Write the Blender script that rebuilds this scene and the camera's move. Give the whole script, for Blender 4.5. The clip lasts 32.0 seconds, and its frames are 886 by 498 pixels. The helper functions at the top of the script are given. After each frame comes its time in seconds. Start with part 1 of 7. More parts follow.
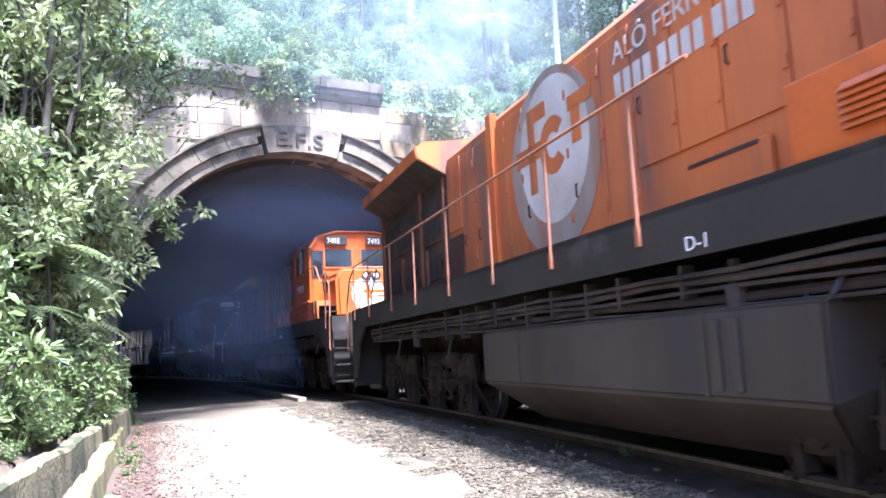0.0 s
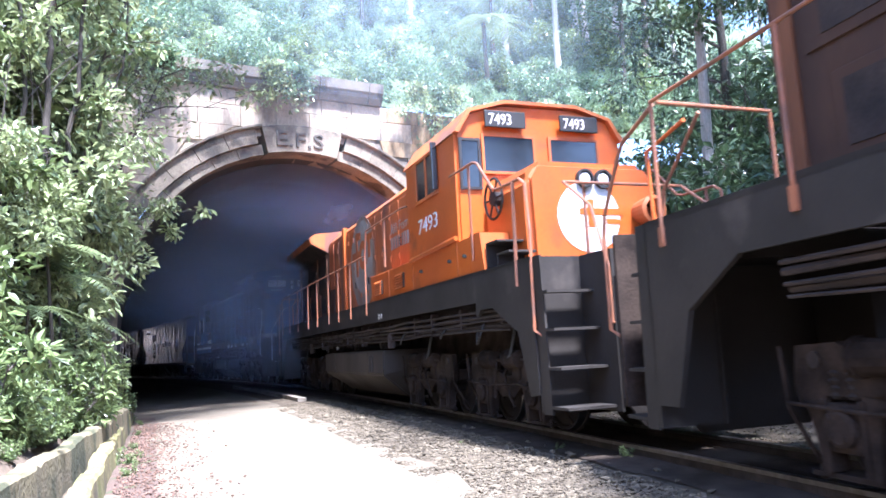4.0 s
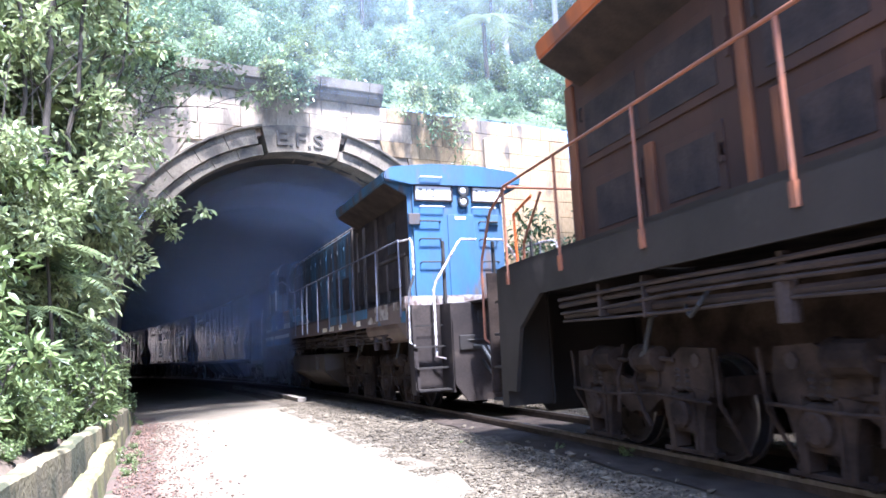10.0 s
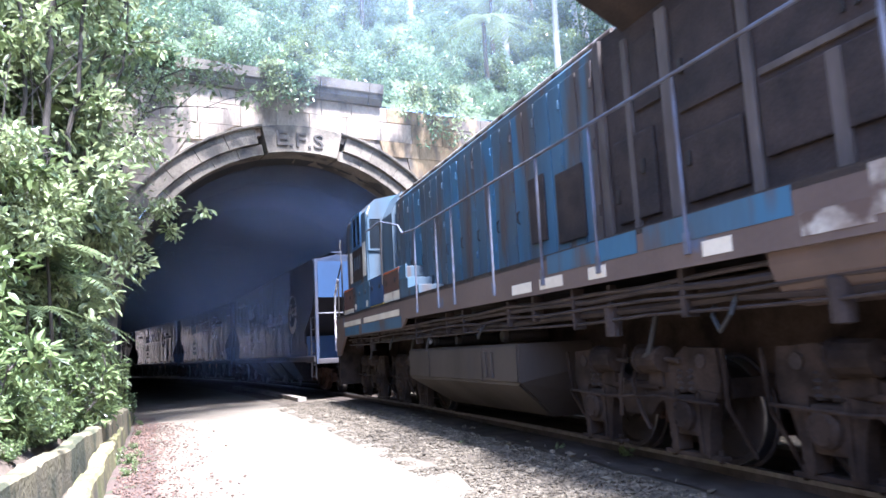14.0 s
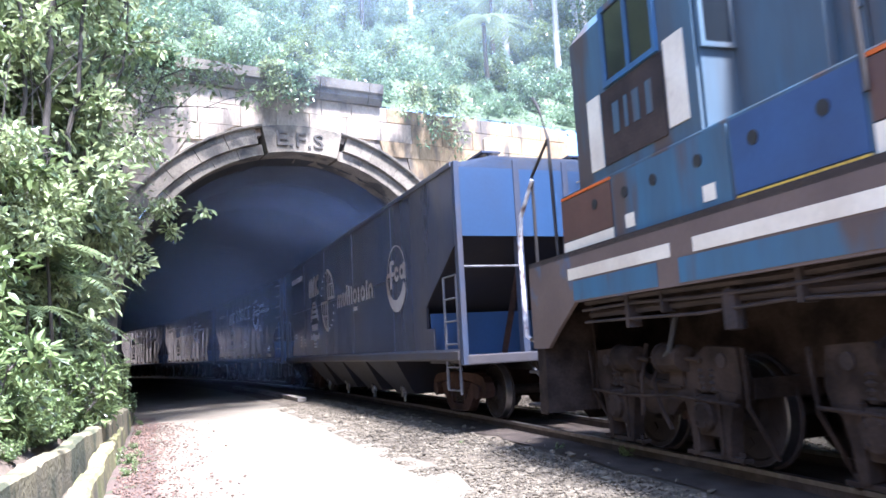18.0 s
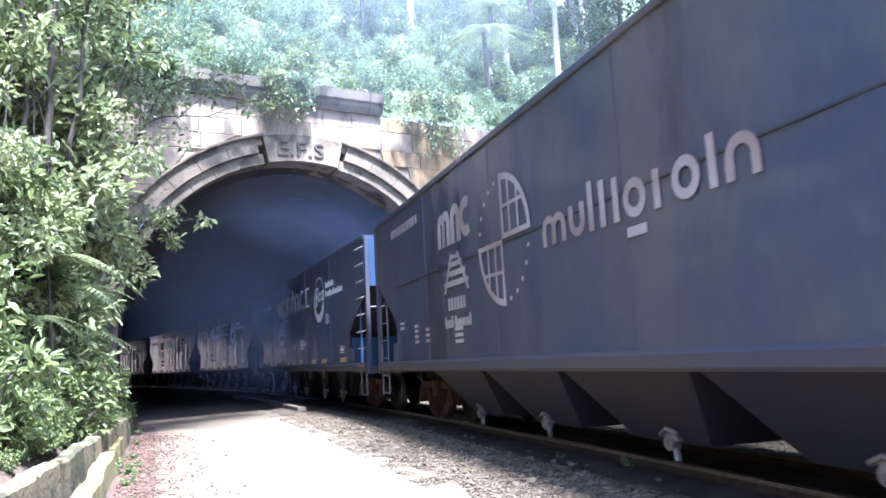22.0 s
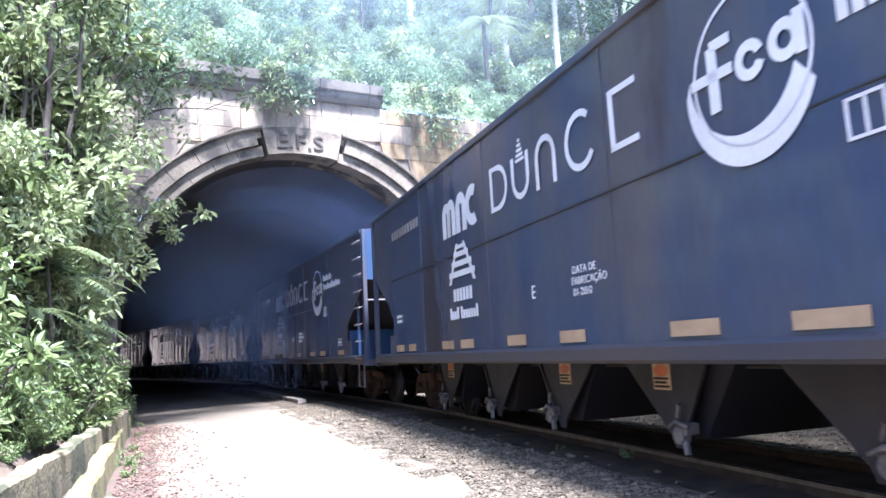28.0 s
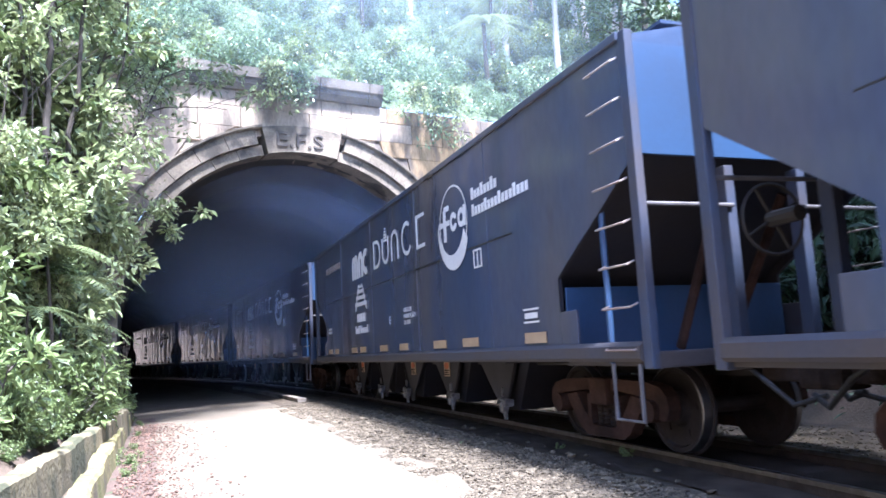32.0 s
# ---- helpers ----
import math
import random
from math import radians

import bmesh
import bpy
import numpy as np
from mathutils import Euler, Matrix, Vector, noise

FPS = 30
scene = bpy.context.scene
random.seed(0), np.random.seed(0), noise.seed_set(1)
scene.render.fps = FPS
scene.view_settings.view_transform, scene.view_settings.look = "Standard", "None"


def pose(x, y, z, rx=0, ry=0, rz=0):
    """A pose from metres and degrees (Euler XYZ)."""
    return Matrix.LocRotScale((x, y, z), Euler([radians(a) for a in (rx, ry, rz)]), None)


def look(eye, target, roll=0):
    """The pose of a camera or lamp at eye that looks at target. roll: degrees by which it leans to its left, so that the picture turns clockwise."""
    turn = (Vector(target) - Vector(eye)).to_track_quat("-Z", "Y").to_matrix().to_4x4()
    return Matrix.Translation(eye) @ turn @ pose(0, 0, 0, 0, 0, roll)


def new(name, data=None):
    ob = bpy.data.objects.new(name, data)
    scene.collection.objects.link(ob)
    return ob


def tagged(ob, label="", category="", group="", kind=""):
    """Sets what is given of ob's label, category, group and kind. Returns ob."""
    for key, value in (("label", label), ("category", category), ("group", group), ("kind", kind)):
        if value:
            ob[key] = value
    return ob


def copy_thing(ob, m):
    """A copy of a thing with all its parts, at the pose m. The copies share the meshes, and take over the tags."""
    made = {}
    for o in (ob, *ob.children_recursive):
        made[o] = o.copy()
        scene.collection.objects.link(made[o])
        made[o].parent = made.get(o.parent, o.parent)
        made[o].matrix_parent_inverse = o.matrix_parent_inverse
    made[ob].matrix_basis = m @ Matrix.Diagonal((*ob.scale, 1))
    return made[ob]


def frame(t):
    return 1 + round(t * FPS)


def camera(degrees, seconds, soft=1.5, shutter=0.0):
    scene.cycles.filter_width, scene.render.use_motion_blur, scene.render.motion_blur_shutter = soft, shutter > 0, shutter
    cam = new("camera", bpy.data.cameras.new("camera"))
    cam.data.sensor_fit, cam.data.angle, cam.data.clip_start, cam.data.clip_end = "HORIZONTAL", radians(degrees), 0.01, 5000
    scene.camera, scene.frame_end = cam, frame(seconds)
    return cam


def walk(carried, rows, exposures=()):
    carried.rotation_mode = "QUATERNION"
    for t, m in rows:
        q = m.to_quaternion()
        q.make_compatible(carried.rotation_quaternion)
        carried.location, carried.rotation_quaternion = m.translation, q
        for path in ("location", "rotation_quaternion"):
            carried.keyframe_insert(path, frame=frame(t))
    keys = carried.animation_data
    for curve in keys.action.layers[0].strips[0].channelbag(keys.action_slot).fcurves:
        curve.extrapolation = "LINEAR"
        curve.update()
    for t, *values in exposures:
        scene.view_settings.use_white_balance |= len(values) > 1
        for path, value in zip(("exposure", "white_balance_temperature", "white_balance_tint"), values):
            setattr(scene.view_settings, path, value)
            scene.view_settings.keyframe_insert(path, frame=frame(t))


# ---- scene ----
# One plan in metres: z = 0 is the top of the rails, the camera stands beside the line,
# the track bends gently to the left into a wide masonry tunnel.
cam = camera(62.4, 32.0, soft=1.6, shutter=0.4)
EYE = (0.0, 0.0, 1.115)


def cam_pose(lift):
    yaw, pitch = radians(16.803), radians(7.692) + lift
    d = Vector((math.sin(yaw) * math.cos(pitch), math.cos(yaw) * math.cos(pitch), math.sin(pitch)))
    return look(EYE, Vector(EYE) + d * 10, -3.012)


LIFT = [(0, 0), (18.5, 0), (19, 4.5), (19.5, 11), (20, 14.5), (20.5, 16.8), (21, 17), (21.5, 17), (22, 16.2), (22.5, 15), (23, 14.5),
        (23.5, 13), (24, 11), (24.5, 10), (25, 9), (25.5, 8.3), (27.5, 3.4), (28, 3), (29.5, 2.8), (30, 1.8), (31, 1.2), (32, 1)]
walk(cam, [(t, cam_pose(v / 1294)) for t, v in LIFT], [(0, 2.78, 5250, 21), (32, 2.78, 5250, 21)])

# ---- light ----
world = bpy.data.worlds.new("world")
scene.world = world
world.use_nodes = True
wn = world.node_tree
sky = wn.nodes.new("ShaderNodeTexSky")
sky.sky_type, sky.sun_disc = "NISHITA", False
SUN_EL, SUN_AZ = radians(64), radians(168)   # azimuth clockwise from +Y
sky.sun_elevation, sky.sun_rotation = SUN_EL, SUN_AZ
wn.links.new(sky.outputs[0], wn.nodes["Background"].inputs[0])
wn.nodes["Background"].inputs[1].default_value = 0.13
sun = new("sun", bpy.data.lights.new("sun", "SUN"))
sun.data.energy, sun.data.angle, sun.data.color = 4.8, radians(7.0), (1.0, 0.95, 0.87)
sun_dir = Vector((math.sin(SUN_AZ) * math.cos(SUN_EL), math.cos(SUN_AZ) * math.cos(SUN_EL), math.sin(SUN_EL)))
sun.matrix_world = look(sun_dir * 60, (0, 0, 0))

# ---- track line ----
KAP, XC = 0.00466, 4.798
RAD = 1 / KAP


def on_track(s, lat=0.0, z=0.0):
    a = s * KAP
    r = RAD + lat
    return Vector((XC - RAD + r * math.cos(a), r * math.sin(a), z))

# ---- helpers of this scene ----
def mat(name, c1, c2=None, rough=0.7, metal=0.0, s1=2.0, s2=35.0, bump=0.15, stain=None, stain_at=0.6, stain_s=1.3, stretch=(1, 1, 1), spec=0.5, isl=0.0, obj=0.0, trans=0.0):
    """A procedural surface: two colours mixed by a broad noise, a fine grain, an optional stain colour, fine relief."""
    m = bpy.data.materials.new(name)
    m.use_nodes = True
    nt = m.node_tree
    N, Lk = nt.nodes, nt.links
    bs = N["Principled BSDF"]
    tc = N.new("ShaderNodeTexCoord")
    mp = N.new("ShaderNodeMapping")
    mp.inputs["Scale"].default_value = stretch
    Lk.new(tc.outputs["Object"], mp.inputs[0])

    def noise_node(scale, detail=4):
        n = N.new("ShaderNodeTexNoise")
        n.inputs["Scale"].default_value, n.inputs["Detail"].default_value = scale, detail
        Lk.new(mp.outputs[0], n.inputs["Vector"])
        return n

    def mix(kind, fac, a, b):
        x = N.new("ShaderNodeMix")
        x.data_type, x.blend_type = "RGBA", kind
        for sock, v in ((x.inputs[0], fac), (x.inputs[6], a), (x.inputs[7], b)):
            if isinstance(v, (int, float)):
                sock.default_value = v
            elif isinstance(v, tuple):
                sock.default_value = (*v, 1)
            else:
                Lk.new(v, sock)
        return x.outputs[2]

    def ramp(src, lo, hi):
        r = N.new("ShaderNodeMapRange")
        r.inputs[1].default_value, r.inputs[2].default_value = lo, hi
        Lk.new(src, r.inputs[0])
        return r.outputs[0]

    n1, n2 = noise_node(s1), noise_node(s2, 3)
    c2 = c2 or tuple(v * 0.72 for v in c1)
    col = mix("MIX", ramp(n1.outputs[0], 0.35, 0.65), c1, c2)
    col = mix("MULTIPLY", 0.16 if 0 < bump <= 0.1 else 0.55, col, mix("MIX", ramp(n2.outputs[0], 0.3, 0.7), (0.62, 0.62, 0.62), (1.25, 1.25, 1.25)))
    if stain:
        n3 = noise_node(stain_s, 8)
        col = mix("MIX", ramp(n3.outputs[0], stain_at, stain_at + 0.09), col, stain)
    if isl or obj:
        src = N.new("ShaderNodeNewGeometry").outputs["Random Per Island"] if isl else N.new("ShaderNodeObjectInfo").outputs["Random"]
        a = isl or obj
        col = mix("MULTIPLY", 1.0, col, mix("MIX", src, (1 - a, 1 - a, 1 - a), (1 + a, 1 + a, 1 + a * 0.9)))
    Lk.new(col, bs.inputs["Base Color"])
    bs.inputs["Metallic"].default_value = metal
    bs.inputs["Specular IOR Level"].default_value = spec
    rr = N.new("ShaderNodeMapRange")
    rr.inputs[3].default_value, rr.inputs[4].default_value = max(0.03, rough - 0.12), min(1, rough + 0.12)
    Lk.new(n1.outputs[0], rr.inputs[0])
    Lk.new(rr.outputs[0], bs.inputs["Roughness"])
    if bump:
        b = N.new("ShaderNodeBump")
        b.inputs["Strength"].default_value, b.inputs["Distance"].default_value = bump, 0.02
        Lk.new(n2.outputs[0], b.inputs["Height"])
        Lk.new(b.outputs[0], bs.inputs["Normal"])
    if trans:
        t = N.new("ShaderNodeBsdfTranslucent")
        Lk.new(col, t.inputs[0])
        ms = N.new("ShaderNodeMixShader")
        ms.inputs[0].default_value = trans
        Lk.new(bs.outputs[0], ms.inputs[1])
        Lk.new(t.outputs[0], ms.inputs[2])
        Lk.new(ms.outputs[0], N["Material Output"].inputs[0])
    return m


def part(name, bm, material, parent=None, label="", smooth=False):
    """Links a bmesh as one mesh object under a thing."""
    me = bpy.data.meshes.new(name)
    bmesh.ops.recalc_face_normals(bm, faces=bm.faces)
    bm.to_mesh(me)
    bm.free()
    if smooth:
        for f in me.polygons:
            f.use_smooth = True
    me.materials.append(material)
    ob = new(name, me)
    if parent:
        ob.parent = parent
    if label:
        ob["label"] = label
    return ob


def box(bm, x0, x1, y0, y1, z0, z1, bev=0.0):
    g = bmesh.ops.create_cube(bm, size=1)
    vs = g["verts"]
    for v in vs:
        v.co = Vector(((x0 + x1) / 2 + v.co.x * (x1 - x0), (y0 + y1) / 2 + v.co.y * (y1 - y0), (z0 + z1) / 2 + v.co.z * (z1 - z0)))
    if bev:
        es = list({e for v in vs for e in v.link_edges})
        bmesh.ops.bevel(bm, geom=es, offset=bev, segments=2, affect="EDGES", profile=0.6)
    return bm


def prism(bm, prof, axis, a, b):
    """Extrudes a closed 2D outline from a to b along an axis (the outline's two axes are the other two, in order)."""
    def at(p, t):
        return Vector((t, p[0], p[1])) if axis == "x" else Vector((p[0], t, p[1])) if axis == "y" else Vector((p[0], p[1], t))
    A = [bm.verts.new(at(p, a)) for p in prof]
    B = [bm.verts.new(at(p, b)) for p in prof]
    n = len(prof)
    bm.faces.new(A)
    bm.faces.new(B[::-1])
    for i in range(n):
        bm.faces.new((A[i], B[i], B[(i + 1) % n], A[(i + 1) % n]))
    return bm


def tube(bm, pts, r, n=8, r2=None, cap=True):
    """A round bar through the points."""
    pts = [Vector(p) for p in pts]
    rings = []
    up = Vector((0.13, 0.21, 0.97))
    for i, p in enumerate(pts):
        d = (pts[min(i + 1, len(pts) - 1)] - pts[max(i - 1, 0)]).normalized()
        x = d.cross(up)
        x = (x if x.length > 0.05 else d.cross(Vector((1, 0, 0)))).normalized()
        y = d.cross(x)
        rr = r if r2 is None else r + (r2 - r) * i / (len(pts) - 1)
        rings.append([bm.verts.new(p + (x * math.cos(2 * math.pi * k / n) + y * math.sin(2 * math.pi * k / n)) * rr) for k in range(n)])
    for a, b in zip(rings, rings[1:]):
        for k in range(n):
            bm.faces.new((a[k], a[(k + 1) % n], b[(k + 1) % n], b[k]))
    if cap:
        bm.faces.new(rings[0][::-1])
        bm.faces.new(rings[-1])
    return bm


def lathe(bm, prof, axis_pt, axis="x", n=20, cap=True):
    """Turns an open outline of (along, radius) round an axis through a point."""
    P = Vector(axis_pt)
    rings = []
    for a, r in prof:
        ring = []
        for k in range(n):
            c, s_ = math.cos(2 * math.pi * k / n) * r, math.sin(2 * math.pi * k / n) * r
            off = Vector((a, c, s_)) if axis == "x" else Vector((c, a, s_)) if axis == "y" else Vector((c, s_, a))
            ring.append(bm.verts.new(P + off))
        rings.append(ring)
    for a, b in zip(rings, rings[1:]):
        for k in range(n):
            bm.faces.new((a[k], a[(k + 1) % n], b[(k + 1) % n], b[k]))
    if cap:
        bm.faces.new(rings[0][::-1])
        bm.faces.new(rings[-1])
    return bm


def B():
    return bmesh.new()


def thing(name, label, category, group="", m=None, kind=""):
    e = new(name)
    e.empty_display_size = 0.3
    tagged(e, label, category, group, kind)
    if m:
        e.matrix_basis = m
    return e


# ---- materials ----
M_STONE = mat("stone", (0.44, 0.36, 0.27), (0.27, 0.215, 0.155), 0.85, s1=0.9, s2=16, bump=0.5, stain=(0.14, 0.12, 0.10), stain_at=0.52, stain_s=0.9, obj=0.05, stretch=(1, 1, 0.45))
M_STONE_OCHRE = mat("ochre_stone", (0.42, 0.30, 0.165), (0.25, 0.175, 0.10), 0.88, s1=0.8, s2=16, bump=0.5, stain=(0.12, 0.10, 0.08), stain_at=0.53, stain_s=1.1, obj=0.06, stretch=(1, 1, 0.4))
M_VOUSSOIR = mat("mossy_arch_stone", (0.27, 0.225, 0.165), (0.155, 0.13, 0.095), 0.9, s1=1.1, s2=18, bump=0.5, stain=(0.085, 0.075, 0.06), stain_at=0.54, stain_s=1.6, obj=0.04)
M_STONE_DARK = mat("weathered_stone", (0.26, 0.225, 0.175), (0.145, 0.125, 0.10), 0.9, s1=0.7, s2=26, bump=0.4, stain=(0.075, 0.065, 0.055), stain_at=0.54, stain_s=1.0, obj=0.05)
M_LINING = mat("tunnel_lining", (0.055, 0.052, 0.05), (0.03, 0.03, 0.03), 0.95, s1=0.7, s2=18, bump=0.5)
M_PATH = mat("sandy_path", (0.150, 0.125, 0.085), (0.114, 0.092, 0.062), 0.95, s1=1.2, s2=45, bump=0.5, stain=(0.12, 0.075, 0.055), stain_at=0.63, stain_s=2.2)
M_GRAVEL = mat("ballast", (0.112, 0.090, 0.063), (0.060, 0.048, 0.033), 0.95, s1=3, s2=70, bump=0.6, spec=0.2)
M_PEBBLE = mat("pebble", (0.132, 0.110, 0.078), (0.072, 0.059, 0.041), 0.95, spec=0.2, s1=6, s2=50, bump=0.4, isl=0.45)
M_SOIL = mat("soil", (0.14, 0.10, 0.065), (0.09, 0.07, 0.045), 0.95, s1=1.5, s2=30, bump=0.8)
M_KERB = mat("mossy_concrete", (0.23, 0.19, 0.085), (0.135, 0.14, 0.04), 0.9, s1=2.6, s2=30, bump=0.6, stain=(0.10, 0.085, 0.05), stain_at=0.52, stain_s=2.4)
M_RAIL = mat("rail_steel", (0.10, 0.075, 0.06), (0.06, 0.045, 0.035), 0.55, metal=0.6, s1=6, s2=60, bump=0.2)
M_RAILTOP = mat("rail_head", (0.34, 0.31, 0.28), (0.22, 0.19, 0.17), 0.38, metal=1.0, s1=8, s2=60, bump=0.05)
M_SLEEPER = mat("sleeper_wood", (0.052, 0.038, 0.028), (0.034, 0.025, 0.019), 0.9, s1=4, s2=40, bump=0.6)
M_ORANGE = mat("orange_paint", (0.50, 0.108, 0.012), (0.40, 0.084, 0.013), 0.42, s1=0.9, s2=22, bump=0.04, stain=(0.24, 0.062, 0.022), stain_at=0.62, stain_s=1.1)
M_ORANGE_OLD = mat("weathered_orange", (0.46, 0.118, 0.024), (0.30, 0.084, 0.026), 0.6, s1=1.6, s2=20, bump=0.06, stain=(0.17, 0.07, 0.042), stain_at=0.57, stain_s=1.8, stretch=(1, 1, 0.16))
M_ORANGE_RAIL = mat("dusty_orange_rail", (0.31, 0.115, 0.055), (0.17, 0.080, 0.05), 0.5, s1=5, s2=40, bump=0.05)
M_BLUE = mat("blue_paint", (0.030, 0.100, 0.205), (0.036, 0.078, 0.135), 0.6, s1=2.2, s2=22, bump=0.05, stain=(0.085, 0.066, 0.058), stain_at=0.57, stain_s=2.4, stretch=(1, 1, 0.3))
M_BLUE_DULL = mat("dull_blue", (0.036, 0.112, 0.185), (0.044, 0.074, 0.098), 0.6, s1=1.4, s2=20, bump=0.06, stain=(0.07, 0.05, 0.042), stain_at=0.55, stain_s=2.0, stretch=(1, 1, 0.2))
M_BLUE_OLD = mat("sooty_blue", (0.046, 0.100, 0.145), (0.048, 0.059, 0.066), 0.66, s1=1.7, s2=20, bump=0.06, stain=(0.062, 0.047, 0.040), stain_at=0.51, stain_s=2.2, stretch=(1, 1, 0.16))
M_SOOT = mat("sooty_grille", (0.048, 0.035, 0.029), (0.026, 0.021, 0.019), 0.75, spec=0.2, s1=3, s2=40, bump=0.2)
M_RUST_POST = mat("rusty_orange_post", (0.17, 0.068, 0.030), (0.075, 0.036, 0.022), 0.7, s1=3, s2=30, bump=0.1, spec=0.25, stretch=(1, 1, 0.3))
M_SOOT_WORN = mat("worn_soot", (0.115, 0.095, 0.082), (0.05, 0.04, 0.034), 0.7, s1=2.5, s2=30, bump=0.1, spec=0.25, stretch=(1, 1, 0.3))
M_SOOT_RUST = mat("sooty_rust", (0.066, 0.034, 0.022), (0.032, 0.020, 0.015), 0.7, s1=1.1, s2=30, bump=0.1, spec=0.25, stretch=(1, 1, 0.3))
M_FRAME = mat("dark_grey_frame", (0.032, 0.027, 0.023), (0.021, 0.018, 0.015), 0.65, spec=0.3, s1=1.2, s2=30, bump=0.1, stain=(0.055, 0.046, 0.038), stain_at=0.62)
M_TANK = mat("grey_tank", (0.050, 0.041, 0.033), (0.030, 0.024, 0.019), 0.65, spec=0.25, s1=1.0, s2=25, bump=0.06, stain=(0.034, 0.029, 0.026), stain_at=0.56, stain_s=1.6, stretch=(1, 1, 0.3))
M_BOGIE = mat("dusty_bogie", (0.046, 0.033, 0.025), (0.015, 0.011, 0.009), 0.9, spec=0.1, s1=3, s2=35, bump=0.3)
M_BOGIE_RUST = mat("rusty_bogie", (0.060, 0.033, 0.024), (0.026, 0.016, 0.013), 0.9, spec=0.12, s1=3, s2=35, bump=0.3)
M_WHEEL = mat("wheel_steel", (0.036, 0.028, 0.024), (0.022, 0.018, 0.016), 0.7, spec=0.15, s1=5, s2=50, bump=0.15)
M_TYRE = mat("bright_tread", (0.34, 0.33, 0.32), (0.26, 0.25, 0.24), 0.35, metal=1.0, s1=8, s2=60, bump=0.03)
# second tone mottles the paint: brown-grey streaks and dappled light put into colour
M_HOPPER = mat("navy_hopper_paint", (0.056, 0.065, 0.092), (0.090, 0.084, 0.086), 0.12, s1=0.9, s2=14, bump=0.03, stain=(0.055, 0.05, 0.055), stain_at=0.6, stain_s=0.7, stretch=(1, 1, 0.4))
M_HOPPER_BLUE = mat("blue_hopper_paint", (0.050, 0.069, 0.116), (0.086, 0.084, 0.094), 0.12, s1=0.9, s2=14, bump=0.03, stain=(0.055, 0.05, 0.055), stain_at=0.6, stain_s=0.7, stretch=(1, 1, 0.4))
M_HOPPER_END = mat("blue_hopper_end", (0.026, 0.062, 0.135), (0.022, 0.046, 0.096), 0.45, s1=0.9, s2=20, bump=0.05)
M_SILL = mat("grimy_sill_paint", (0.048, 0.049, 0.060), (0.062, 0.054, 0.052), 0.6, s1=1.1, s2=20, bump=0.08, spec=0.25)
M_POST = mat("blue_grey_post", (0.042, 0.056, 0.090), (0.058, 0.056, 0.066), 0.5, s1=1.4, s2=20, bump=0.06, spec=0.3)
M_LADDER = mat("worn_grey_bar", (0.115, 0.11, 0.115), (0.07, 0.064, 0.064), 0.6, s1=4, s2=30, bump=0.08)
# hopper paint darkened: the shade of the undersides is put into this colour
M_HOPPER_SHADED = mat("shaded_hopper_paint", (0.020, 0.021, 0.030), (0.028, 0.025, 0.026), 0.65, s1=1.2, s2=20, bump=0.08, spec=0.15)
M_PLATE = mat("grey_outlet_plate", (0.040, 0.037, 0.040), (0.026, 0.024, 0.026), 0.6, s1=1.4, s2=20, bump=0.08, spec=0.2)
M_GEAR = mat("greasy_steel", (0.20, 0.19, 0.185), (0.09, 0.082, 0.078), 0.5, metal=0.4, s1=9, s2=40, bump=0.2)
M_WHITE = mat("white_lettering", (0.72, 0.71, 0.69), (0.6, 0.59, 0.57), 0.5, s1=2, s2=30, bump=0.03)
M_FADED = mat("faded_white", (0.34, 0.31, 0.28), (0.21, 0.16, 0.135), 0.6, s1=1.2, s2=18, bump=0.03)
M_EMBLEM_PALE = mat("worn_emblem_white", (0.50, 0.46, 0.41), (0.36, 0.30, 0.25), 0.6, s1=1.2, s2=18, bump=0.03)
M_EMBLEM_GREY = mat("worn_emblem_grey", (0.26, 0.215, 0.18), (0.22, 0.125, 0.085), 0.6, s1=2.2, s2=18, bump=0.03, stain=(0.30, 0.095, 0.035), stain_at=0.57, stain_s=2.0, stretch=(1, 1, 0.16))
M_CREAM = mat("cream_stripe", (0.68, 0.62, 0.48), (0.55, 0.48, 0.36), 0.5, s1=1.5, s2=25, bump=0.04, stain=(0.18, 0.10, 0.06), stain_at=0.64)
M_TAN = mat("tan_reflector", (0.40, 0.29, 0.17), (0.30, 0.21, 0.125), 0.5, s1=3, s2=30, bump=0.02)
M_BLACK = mat("black_rubber", (0.02, 0.02, 0.02), (0.015, 0.015, 0.015), 0.6, s1=3, s2=40, bump=0.1)
M_GLASS = mat("cab_glass", (0.012, 0.015, 0.018), (0.012, 0.015, 0.018), 0.08, s1=1, s2=10, bump=0.0, spec=0.8)
# the letters' relief shading is put into this darker stone colour
M_LETTER_SHADE = mat("shade_dark_letter_stone", (0.11, 0.095, 0.078), (0.075, 0.065, 0.055), 0.9, s1=2, s2=26, bump=0.4)
M_LAMP = mat("lamp_lens", (0.8, 0.8, 0.78), (0.7, 0.7, 0.68), 0.12, s1=3, s2=20, bump=0.0)

# ---- the place: ground, track, tunnel ----
PORTAL = Matrix.Translation((2.09, 19.98, 0)) @ Matrix.Rotation(0.225, 4, "Z")   # the face stands askew to the line
ARCH_R, ARCH_Z = 4.66, 2.0
GZ = -0.22   # level of the path


